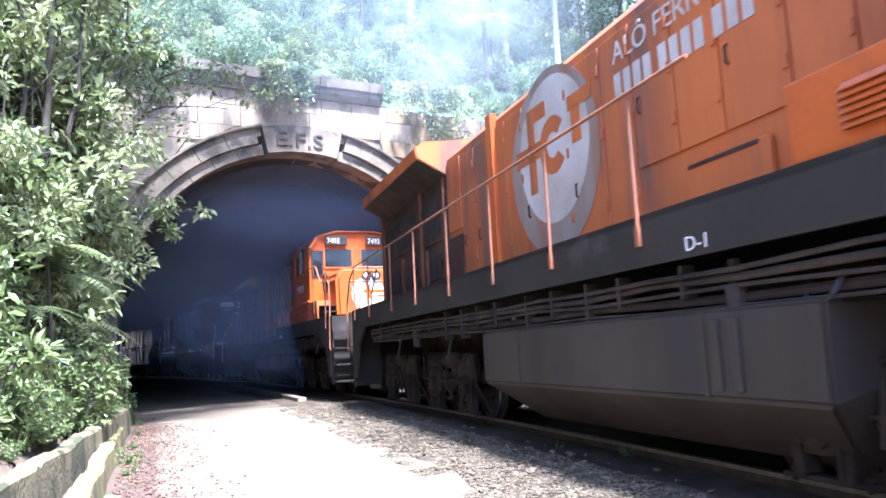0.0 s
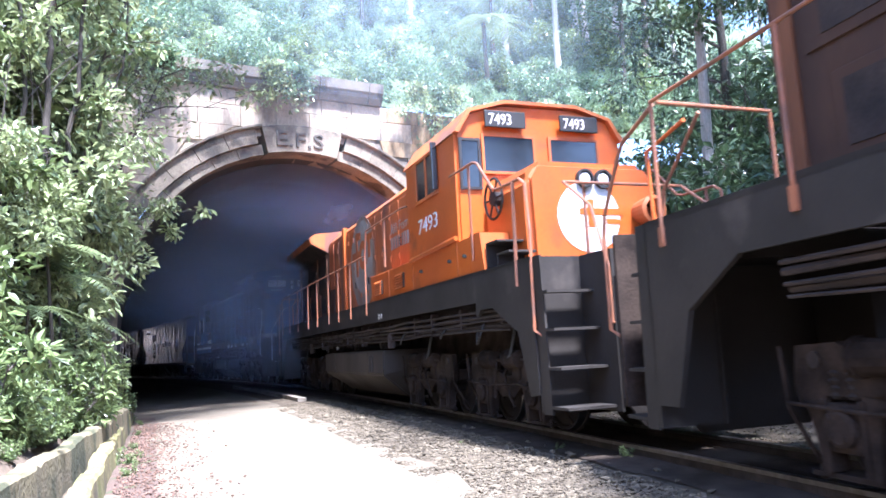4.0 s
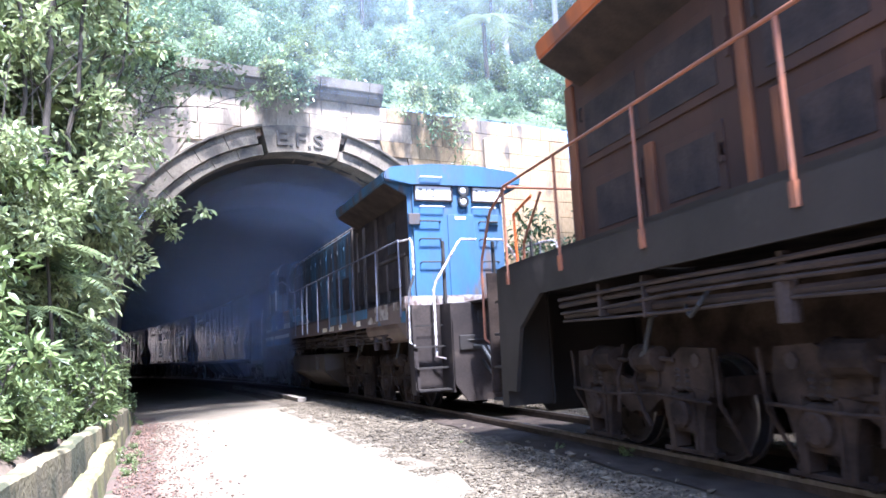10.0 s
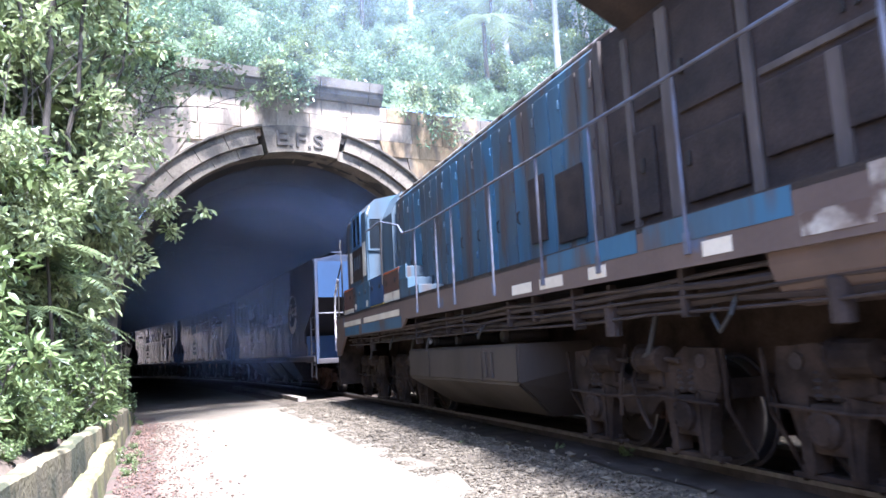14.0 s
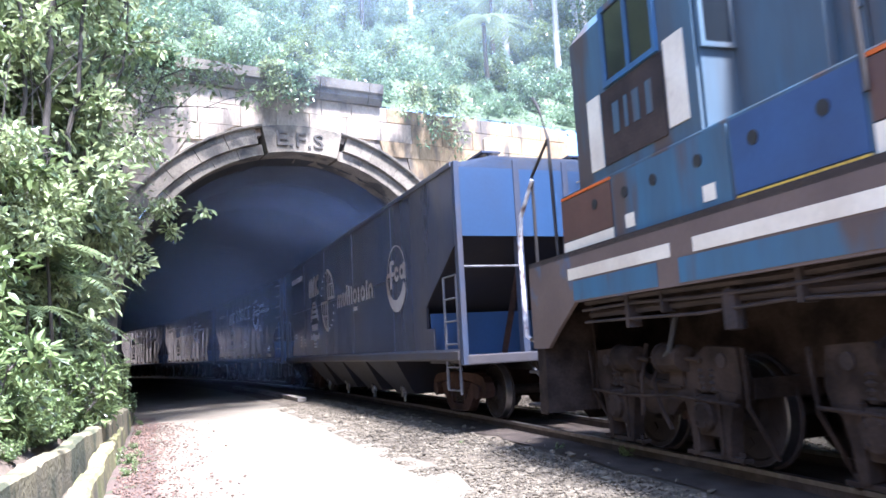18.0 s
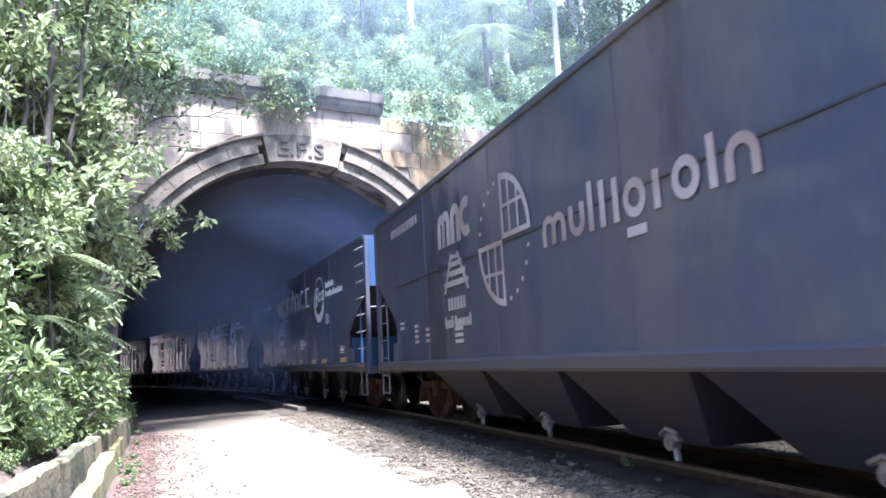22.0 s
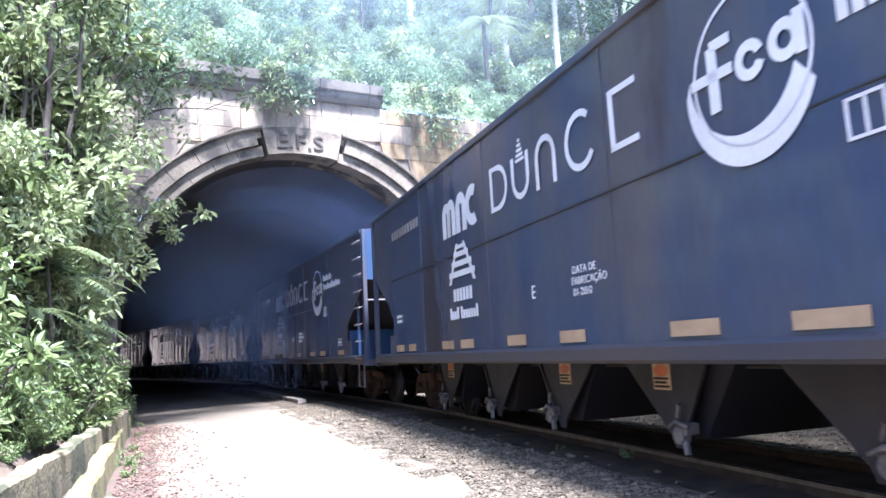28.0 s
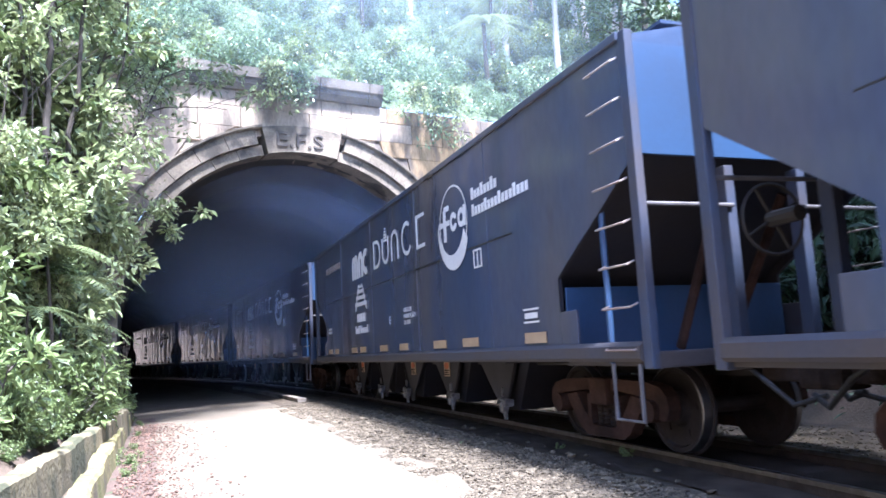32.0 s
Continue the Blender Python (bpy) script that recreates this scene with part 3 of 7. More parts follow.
def wheelset(parent, y, r, name="wheelset"):
    """An axle with two wheels; turns about its own axis."""
    bm = B()
    for sd in (-1, 1):
        lathe(bm, [(sd * 0.46, 0.10), (sd * 0.47, r - 0.12), (sd * 0.455, r - 0.06), (sd * 0.455, r + 0.026), (sd * 0.482, r + 0.028), (sd * 0.49, r - 0.001), (sd * 0.58, r - 0.008), (sd * 0.585, r - 0.055),
                   (sd * 0.55, r - 0.075), (sd * 0.535, 0.17), (sd * 0.60, 0.14), (sd * 0.60, 0.09)], (0, 0, 0), "x", 28)
    tube(bm, [(-0.75, 0, 0), (0.75, 0, 0)], 0.075, 12)
    for k in range(5):
        a = k * 2 * math.pi / 5
        box(bm, -0.556, -0.545, math.cos(a) * r * 0.6 - 0.035, math.cos(a) * r * 0.6 + 0.035, math.sin(a) * r * 0.6 - 0.035, math.sin(a) * r * 0.6 + 0.035)
    ob = part(name, bm, M_WHEEL, parent)
    for sd in (-1, 1):
        bm = B()
        lathe(bm, [(sd * 0.49, r + 0.0008), (sd * 0.58, r - 0.0065)], (0, 0, 0), "x", 40, False)
        part("tread", bm, M_TYRE, ob, "polished running tread")
        bm = B()
        lathe(bm, [(sd * 0.5822, r - 0.0085), (sd * 0.5862, r - 0.016)], (0, 0, 0), "x", 40, False)
        part("rim_edge", bm, M_TYRE, ob, "polished rim edge")
    ob.matrix_basis = Matrix.Translation((0, y, r))
    ob["roll"] = r
    return ob


def loco_bogie(parent, yc, wb=1.55, r=0.46, mate=M_BOGIE):
    """A two-axle motor bogie: a pierced cast side frame with pedestals over each axle, axle boxes, springs, brake gear."""
    bg = new("bogie")
    bg.parent = parent
    bg.matrix_basis = Matrix.Translation((0, yc, 0))
    h = wb / 2
    for sd in (-1, 1):
        a, b = sorted((sd * 0.88, sd * 0.97))
        bm = B()
        prism(bm, [(-h - 0.44, 0.74), (-h - 0.40, 1.0), (-h - 0.02, 1.02), (-h + 0.42, 0.78), (-0.16, 0.72), (0.16, 0.72), (h - 0.42, 0.78), (h + 0.02, 1.02), (h + 0.40, 1.0), (h + 0.44, 0.74), (h + 0.40, 0.60), (h + 0.14, 0.66),
                   (h - 0.14, 0.66), (h - 0.42, 0.52), (0.2, 0.42), (-0.2, 0.42), (-h + 0.42, 0.52), (-h + 0.14, 0.66), (-h - 0.14, 0.66), (-h - 0.40, 0.60)], "x", a, b)
        part("side_frame", bm, mate, bg)
        for yy in (-h - 0.22, h + 0.22):
            bm = B()
            tube(bm, [(sd * 0.965, yy, 0.90), (sd * 0.985, yy, 0.90)], 0.06, 12)
            part("lifting_eye", bm, M_SOOT, bg)
        bm = B()
        box(bm, min(sd * 0.97, sd * 1.0), max(sd * 0.97, sd * 1.0), -h + 0.35, h - 0.35, 0.66, 0.70)
        for k in range(4):
            tube(bm, [(sd * 0.96, -0.36 + k * 0.24, 0.60), (sd * 0.985, -0.36 + k * 0.24, 0.60)], 0.028, 8)
        part("frame_rib", bm, mate, bg)
        for yy in (-h, h):
            for e in (-1, 1):
                bm = B()
                prism(bm, [(yy + e * 0.15, 0.67), (yy + e * 0.165, 0.14), (yy + e * 0.235, 0.12), (yy + e * 0.265, 0.38), (yy + e * 0.31, 0.54), (yy + e * 0.40, 0.64)], "x", a - 0.012, b + 0.012)
                box(bm, min(a, b) - 0.03, max(a, b) + 0.03, yy + e * 0.16 - 0.02, yy + e * 0.16 + 0.02, 0.16, 0.64)
                part("pedestal", bm, mate, bg)
            bm = B()
            box(bm, a, b, yy - 0.36, yy + 0.36, 0.115, 0.15)
            for e in (-0.30, 0.30):
                tube(bm, [(sd * 0.925, yy + e, 0.09), (sd * 0.925, yy + e, 0.19)], 0.022, 6)
            part("tie_bar", bm, mate, bg)
            bm = B()
            box(bm, min(sd * 0.84, sd * 1.0), max(sd * 0.84, sd * 1.0), yy - 0.135, yy + 0.135, r - 0.17, r + 0.16, 0.03)
            lathe(bm, [(0, 0.13), (sd * 0.05, 0.13), (sd * 0.07, 0.10), (sd * 0.07, 0.02)], (sd * 0.99, yy, r), "x", 16)
            for k in range(4):
                t = k * math.pi / 2 + 0.78
                box(bm, min(sd * 1.05, sd * 1.07), max(sd * 1.05, sd * 1.07), yy + 0.085 * math.cos(t) - 0.014, yy + 0.085 * math.cos(t) + 0.014, r + 0.085 * math.sin(t) - 0.014, r + 0.085 * math.sin(t) + 0.014)
            part("axle_box", bm, mate, bg)
            for dy_ in (-0.07, 0.07):
                bm = B()
                for k in range(4):
                    lathe(bm, [(0.64 + k * 0.05, 0.045), (0.665 + k * 0.05, 0.06), (0.685 + k * 0.05, 0.045)], (sd * 0.93, yy + dy_, 0.0), "z", 8)
                part("coil_spring", bm, M_WHEEL, bg)
            # brake shoe hanger and shoe at the wheel
            e = 1 if yy < 0 else -1
            bm = B()
            tube(bm, [(sd * 0.80, yy + e * 0.56, 0.86), (sd * 0.80, yy + e * 0.53, 0.34)], 0.025, 6)
            prism(bm, [(yy + e * 0.49, 0.62), (yy + e * 0.56, 0.60), (yy + e * 0.57, 0.34), (yy + e * 0.50, 0.32)], "x", min(sd * 0.5, sd * 0.6), max(sd * 0.5, sd * 0.6))
            part("brake_shoe", bm, M_BOGIE_RUST, bg)
        for yb in (-0.34, 0.42):
            bm = B()
            lathe(bm, [(-0.17, 0.05), (-0.16, 0.115), (0.12, 0.125), (0.13, 0.14), (0.16, 0.14), (0.17, 0.05)], (sd * 1.0, yb, 0.92), "y", 14)
            tube(bm, [(sd * 1.0, yb - 0.36, 0.90), (sd * 1.0, yb - 0.15, 0.92)], 0.022, 6)
            box(bm, min(sd * 0.9, sd * 1.0), max(sd * 0.9, sd * 1.0), yb - 0.1, yb + 0.1, 0.68, 0.82)
            part("brake_cylinder", bm, mate, bg)
        bm = B()
        tube(bm, [(sd * 1.03, -h - 0.46, 0.56), (sd * 1.05, -h + 0.3, 0.60), (sd * 1.05, h - 0.3, 0.57), (sd * 1.03, h + 0.46, 0.60)], 0.016, 6)
        tube(bm, [(sd * 0.92, -h + 0.62, 1.05), (sd * 1.06, -h + 0.66, 0.72), (sd * 1.04, -h + 0.58, 0.46), (sd * 1.0, -h + 0.52, 0.30)], 0.022, 6)
        tube(bm, [(sd * 0.92, h - 0.50, 1.05), (sd * 1.06, h - 0.60, 0.74), (sd * 1.04, h - 0.54, 0.40)], 0.022, 6)
        part("brake_rigging", bm, M_BOGIE, bg)
        bm = B()
        tube(bm, [(sd * 1.0, -h - 0.52, 1.0), (sd * 0.98, -h - 0.50, 0.55), (sd * 0.75, -h - 0.50, 0.14)], 0.020, 6)
        part("sand_pipe", bm, mate, bg)
        bm = B()
        tube(bm, [(sd * 1.0, h + 0.52, 1.0), (sd * 0.98, h + 0.50, 0.55), (sd * 0.75, h + 0.50, 0.14)], 0.020, 6)
        part("sand_pipe", bm, mate, bg)
        bm = B()
        tube(bm, [(sd * 1.05, -0.5, 1.30), (sd * 1.10, -0.42, 0.98), (sd * 1.08, -0.2, 0.86), (sd * 1.0, -0.05, 0.92)], 0.026, 8)
        part("brake_hose", bm, M_BLACK, bg)
    bm = B()
    box(bm, -0.86, 0.86, -0.20, 0.20, 0.44, 0.80, 0.04)
    for e in (-1, 1):
        box(bm, -0.86, 0.86, e * (wb / 2 + 0.40) - 0.04, e * (wb / 2 + 0.40) + 0.04, 0.60, 0.76)
        box(bm, -0.40, 0.40, e * wb / 2 * 0.45 - 0.25, e * wb / 2 * 0.45 + 0.25, 0.16, 0.72, 0.05)
    part("bolster", bm, M_BOGIE, bg)
    for yy in (-wb / 2, wb / 2):
        wheelset(bg, yy, r)
    return bg


def coupler(parent, y, e, material, z=0.78):
    """Knuckle coupler at a vehicle's end; e is the outward direction."""
    bm = B()
    box(bm, -0.09, 0.09, min(y, y + e * 0.55), max(y, y + e * 0.55), z - 0.11, z + 0.11, 0.03)
    box(bm, -0.19, 0.12, min(y + e * 0.5, y + e * 0.78), max(y + e * 0.5, y + e * 0.78), z - 0.16, z + 0.16, 0.05)
    part("coupler", bm, material, parent)
    bm = B()
    for xx in (-0.32, 0.36):
        tube(bm, [(xx, y, z + 0.1), (xx * 1.05, y + e * 0.25, z - 0.05), (xx * 0.9, y + e * 0.55, z - 0.28), (xx * 0.6, y + e * 0.8, z - 0.2)], 0.025, 8)
    part("brake_hose", bm, M_BLACK, parent)


def end_steps(parent, y, e, z_top, mate, mate_side, wide=0.62, deck=1.45, deep=0.72):
    """Corner stairs below the platform at a vehicle's end: side plates, treads; pilot plate between the two stairs."""
    for sd in (-1, 1):
        bm = B()
        xo, xi = sd * (deck - 0.02), sd * (deck - wide)
        prism(bm, [(y, z_top), (y + e * 0.10, 0.34), (y + e * 0.28, 0.34), (y + e * 0.22, z_top)], "x", xo - sd * 0.025, xo)
        part("step_side", bm, mate_side, parent)
        for k in range(4):
            zz = 0.42 + k * (z_top - 0.42) / 4
            bm = B()
            box(bm, min(xo, xi), max(xo, xi), min(y + e * (0.28 - k * 0.03), y + e * (deep - 0.10 - k * 0.09)), max(y + e * (0.28 - k * 0.03), y + e * (deep - 0.10 - k * 0.09)), zz - 0.015, zz + 0.015)
            part("step_tread", bm, M_FRAME, parent)
        bm = B()
        box(bm, min(xo, xi), max(xo, xi), min(y + e * 0.05, y + e * 0.09), max(y + e * 0.05, y + e * 0.09), 0.36, z_top)
        part("step_back", bm, mate, parent)
        bm = B()
        box(bm, xi - 0.015, xi + 0.015, min(y, y + e * deep), max(y, y + e * deep), 0.36, z_top)
        part("step_cheek", bm, mate, parent)
    bm = B()
    w = deck - wide
    prism(bm, [(-w, z_top - 0.3), (-w, 0.50), (-w + 0.22, 0.20), (w - 0.22, 0.20), (w, 0.50), (w, z_top - 0.3)], "y", y + e * deep, y + e * (deep + 0.04))
    part("pilot", bm, mate, parent)
    bm = B()
    box(bm, -w, w, min(y, y + e * deep), max(y, y + e * deep), z_top - 0.32, z_top, 0.02)
    part("end_beam", bm, mate, parent)
    bm = B()
    box(bm, -w + 0.1, -w + 0.42, min(y + e * (deep + 0.04), y + e * (deep + 0.08)), max(y + e * (deep + 0.04), y + e * (deep + 0.08)), 1.06, 1.32, 0.02)
    tube(bm, [(-w + 0.26, y + e * (deep + 0.08), 1.22), (0, y + e * (deep + 0.14), 1.24), (w - 0.1, y + e * (deep + 0.08), 1.22)], 0.016, 6)
    part("uncoupling_lever", bm, M_FRAME, parent)


def tank(parent, y0, y1, z0, z1, mate):
    """Fuel tank with chamfered flanks, end plates and weld ribs."""
    bm = B()
    prof = [(-1.40, z1), (-1.40, 0.66), (-0.78, z0), (0.78, z0), (1.40, 0.66), (1.40, z1)]
    A = [bm.verts.new((x, y0 + (0.0 if z > 0.6 else 0.42), z)) for x, z in prof]
    C = [bm.verts.new((x, y1 - (0.0 if z > 0.6 else 0.42), z)) for x, z in prof]
    bm.faces.new(A)
    bm.faces.new(C[::-1])
    for i in range(6):
        bm.faces.new((A[i], C[i], C[(i + 1) % 6], A[(i + 1) % 6]))
    bmesh.ops.bevel(bm, geom=list(bm.edges), offset=0.03, segments=2, affect="EDGES")
    t = part("fuel_tank", bm, mate, parent, "grey fuel tank with chamfered flanks")
    for yy in (y0 + 1.1, y1 - 1.1):
        bm = B()
        box(bm, -1.412, -1.395, yy - 0.025, yy + 0.025, 0.68, z1 - 0.02)
        part("weld_strip", bm, mate, t)
    for yy in (y0 + 0.75, y0 + 0.95):
        bm = B()
        box(bm, -1.43, -1.40, yy - 0.035, yy + 0.035, 0.72, z1 - 0.08, 0.006)
        part("sight_glass", bm, mate, t)
    for yy in (y1 - 0.7, (y0 + y1) / 2 + 0.4, y0 + 0.9):
        bm = B()
        tube(bm, [(-1.1, yy, z1 + 0.10), (-0.55, yy, z1 + 0.10)], 0.075, 12)
        lathe(bm, [(-0.07, 0.02), (-0.06, 0.07), (0.0, 0.085), (0.02, 0.05)], (-1.12, yy, z1 + 0.10), "x", 12)
        ar = part("air_reservoir", bm, M_TANK, parent)
        if yy > y1 - 1:
            bm = B()
            lathe(bm, [(-0.04, 0.015), (-0.03, 0.045), (0.0, 0.052), (0.03, 0.02)], (-1.22, yy + 0.02, z1 + 0.11), "x", 9)
            part("cap", bm, M_FADED, ar, "crumpled pale cap")
    return t


def railing(parent, ys, z0, z1, x, mate, r=0.0165, top=None):
    """Side handrail: a post at each place and one long rail."""
    for y in ys:
        bm = B()
        tube(bm, [(x, y, z0), (x, y, z1)], r, 8)
        box(bm, x - 0.02, x + 0.02, y - 0.028, y + 0.028, z0 - 0.02, z0 + 0.14)
        part("handrail_post", bm, mate, parent)
    bm = B()
    tube(bm, top or [(x, ys[0], z1), (x, ys[-1], z1)], r, 8)
    part("handrail", bm, mate, parent)


def underframe(parent, y0, y1, z, mate):
    """Sagging pipes, odd brackets, hose loops and a centre frame deepened into a dark block for the shade below the
    sill.
    """
    rg = random.Random(int(y1 * 10))
    for x, dz, r in ((-1.36, -0.06, 0.020), (-1.33, -0.12, 0.030), (-1.36, -0.19, 0.016), (-1.28, -0.25, 0.036), (-1.34, -0.31, 0.014), (1.3, -0.1, 0.03)):
        bm = B()
        pts = [(x + rg.uniform(-0.02, 0.02), y0 + (y1 - y0) * k / 16, z + dz + rg.uniform(-0.022, 0.018)) for k in range(17)]
        tube(bm, pts, r, 6)
        part("air_pipe", bm, mate, parent)
    y = y0 + 0.2
    while y < y1 - 0.4:
        kind = rg.choice((0, 0, 1, 2, 5))
        bm = B()
        if kind < 2:
            w = rg.uniform(0.03, 0.07)
            box(bm, -1.37, -1.24, y, y + w, z - rg.uniform(0.22, 0.40), z + 0.02, 0.008)
            part("bracket", bm, mate, parent)
        elif kind == 2:
            q = rg.uniform(0.22, 0.42)
            tube(bm, [(-1.30, y, z - 0.18), (-1.37, y + 0.03, z - 0.7 * q - 0.1), (-1.36, y + 0.16, z - q - 0.1), (-1.30, y + 0.30, z - 0.7 * q - 0.1), (-1.22, y + 0.34, z - 0.2)], 0.017, 7)
            part("hose", bm, M_BLACK, parent)
        else:
            lathe(bm, [(-0.17, 0.03), (-0.16, 0.075), (0.10, 0.08), (0.13, 0.05)], (-1.30, y + 0.1, z - 0.30), "z", 12)
            box(bm, -1.33, -1.27, y + 0.07, y + 0.13, z - 0.22, z)
            part("air_filter", bm, mate, parent)
        y += rg.uniform(0.5, 1.1)
    # deepened beyond a real frame: this dark block stands in for underside shade
    bm = B()
    box(bm, -0.42, 0.42, y0, y1, z - 0.86, z + 0.02, 0.04)
    part("centre_frame", bm, M_BOGIE, parent)
    bm = B()
    box(bm, -1.38, 1.38, y0, y1, z + 0.26, z + 0.30)
    part("floor_plate", bm, M_BOGIE, parent)


def hood_door(parent, y0, y1, z0, z1, x, mate, hinges=True, latch=True):
    bm = B()
    box(bm, x - 0.022, x, y0 + 0.012, y1 - 0.012, z0, z1, 0.008)
    d = part("hood_door", bm, mate, parent)
    if hinges:
        for zz in (z0 + 0.25, (z0 + z1) / 2, z1 - 0.3):
            bm = B()
            box(bm, x - 0.045, x - 0.015, y0 + 0.02, y0 + 0.06, zz, zz + 0.11, 0.004)
            part("hinge", bm, mate, d)
    if latch:
        bm = B()
        tube(bm, [(x - 0.02, y1 - 0.1, z0 + 0.5), (x - 0.05, y1 - 0.1, z0 + 0.52), (x - 0.05, y1 - 0.1, z0 + 0.64), (x - 0.02, y1 - 0.1, z0 + 0.66)], 0.012, 6)
        part("latch", bm, M_FRAME, d)
    return d


def grille(parent, y0, y1, z0, z1, x, mate_frame, n=6, name="vent"):
    bm = B()
    box(bm, x - 0.03, x, y0, y1, z0, z1, 0.006)
    g = part(name, bm, M_SOOT, parent)
    for k in range(n):
        z = z0 + (z1 - z0) * (k + 0.5) / n
        bm = B()
        prism(bm, [(x - 0.06, z - 0.022), (x - 0.025, z + 0.025), (x - 0.02, z + 0.02), (x - 0.05, z - 0.028)], "y", y0 + 0.02, y1 - 0.02)
        part("slat", bm, mate_frame, g)
    return g


def hood_body(parent, y0, y1, w, z0, z1, mate, name="long_hood"):
    bm = B()
    prism(bm, [(-w, z0), (-w, z1 - 0.18), (-w + 0.14, z1 - 0.03), (-w * 0.5, z1), (w * 0.5, z1), (w - 0.14, z1 - 0.03), (w, z1 - 0.18), (w, z0)], "y", y0, y1)
    return part(name, bm, mate, parent)


def wing(parent, y0, y1, mate, z=4.30):
    """The flared radiator overhang at the hood's end."""
    bm = B()
    prism(bm, [(-0.9, z - 0.42), (-1.44, z - 0.12), (-1.47, z + 0.06), (-1.30, z + 0.17), (-0.5, z + 0.25), (0.5, z + 0.25), (1.30, z + 0.17), (1.47, z + 0.06), (1.44, z - 0.12), (0.9, z - 0.42)], "y", y0, y1)
    bmesh.ops.bevel(bm, geom=[e for e in bm.edges], offset=0.02, segments=2, affect="EDGES")
    wg = part("radiator_wing", bm, mate, parent, "flared radiator overhang")
    for sd in (-1, 1):
        bm = B()
        prism(bm, [(sd * 0.86, z - 0.425), (sd * 1.425, z - 0.125), (sd * 1.43, z - 0.145), (sd * 0.86, z - 0.455)], "y", y0 + 0.02, y1 - 0.02)
        part("soffit", bm, M_SOOT, wg, "soot-blackened underside of the overhang")
    return wg


def number_board(parent, x, y, z, body, w=0.66, h=0.25, dark=True):
    bm = B()
    box(bm, x - w / 2, x + w / 2, y - 0.03, y + 0.01, z, z + h, 0.012)
    nb = part("number_board", bm, M_BLACK if dark else M_WHITE, parent, "" if dark else "white number board with a dark rim")
    lettering(body, h * 0.92, M_WHITE if dark else M_BLACK, nb, x - w / 2 + 0.05, y - 0.034, z + h * 0.17, FRONT, "digits", squeeze=w / (len(body) * h * 0.62) * 0.78)
    if not dark:
        bm = B()
        for a in ((x - w / 2 - 0.03, x + w / 2 + 0.03, z - 0.03, z), (x - w / 2 - 0.03, x + w / 2 + 0.03, z + h, z + h + 0.03), (x - w / 2 - 0.03, x - w / 2, z, z + h), (x + w / 2, x + w / 2 + 0.03, z, z + h)):
            box(bm, a[0], a[1], y - 0.045, y + 0.01, a[2], a[3])
        part("rim", bm, M_SOOT, nb)


def window(parent, prof_yz, x, mate_frame, name="window"):
    """A side window: frame and dark pane; prof = (y0, y1, z0, z1)."""
    y0, y1, z0, z1 = prof_yz
    bm = B()
    for a in ((y0 - 0.05, y1 + 0.05, z0 - 0.05, z0), (y0 - 0.05, y1 + 0.05, z1, z1 + 0.05), (y0 - 0.05, y0, z0, z1), (y1, y1 + 0.05, z0, z1), ((y0 + y1) / 2 - 0.02, (y0 + y1) / 2 + 0.02, z0, z1)):
        box(bm, x - 0.03, x + 0.02, a[0], a[1], a[2], a[3])
    wf = part(name, bm, mate_frame, parent)
    bm = B()
    box(bm, x - 0.012, x, y0, y1, z0, z1)
    part("pane", bm, M_GLASS, wf)
    return wf


def front_window(parent, x0, x1, z0, z1, y, mate_frame):
    bm = B()
    for a in ((x0 - 0.04, x1 + 0.04, z0 - 0.04, z0), (x0 - 0.04, x1 + 0.04, z1, z1 + 0.04), (x0 - 0.04, x0, z0, z1), (x1, x1 + 0.04, z0, z1)):
        box(bm, a[0], a[1], y - 0.025, y + 0.02, a[2], a[3])
    wf = part("windscreen", bm, mate_frame, parent)
    bm = B()
    box(bm, x0, x1, y - 0.012, y, z0, z1)
    part("pane", bm, M_GLASS, wf)


def headlights(parent, pts, y, r=0.095, face=-1):
    for x, z in pts:
        bm = B()
        lathe(bm, [(0, r + 0.03), (face * 0.05, r + 0.03), (face * 0.05, r), (face * 0.02, r)], (x, y, z), "y", 18)
        h = part("headlight", bm, M_BLACK, parent)
        bm = B()
        lathe(bm, [(face * 0.021, r - 0.004), (face * 0.035, r * 0.6), (face * 0.04, 0.01)], (x, y, z), "y", 18)
        part("lens", bm, M_LAMP, h, smooth=True)


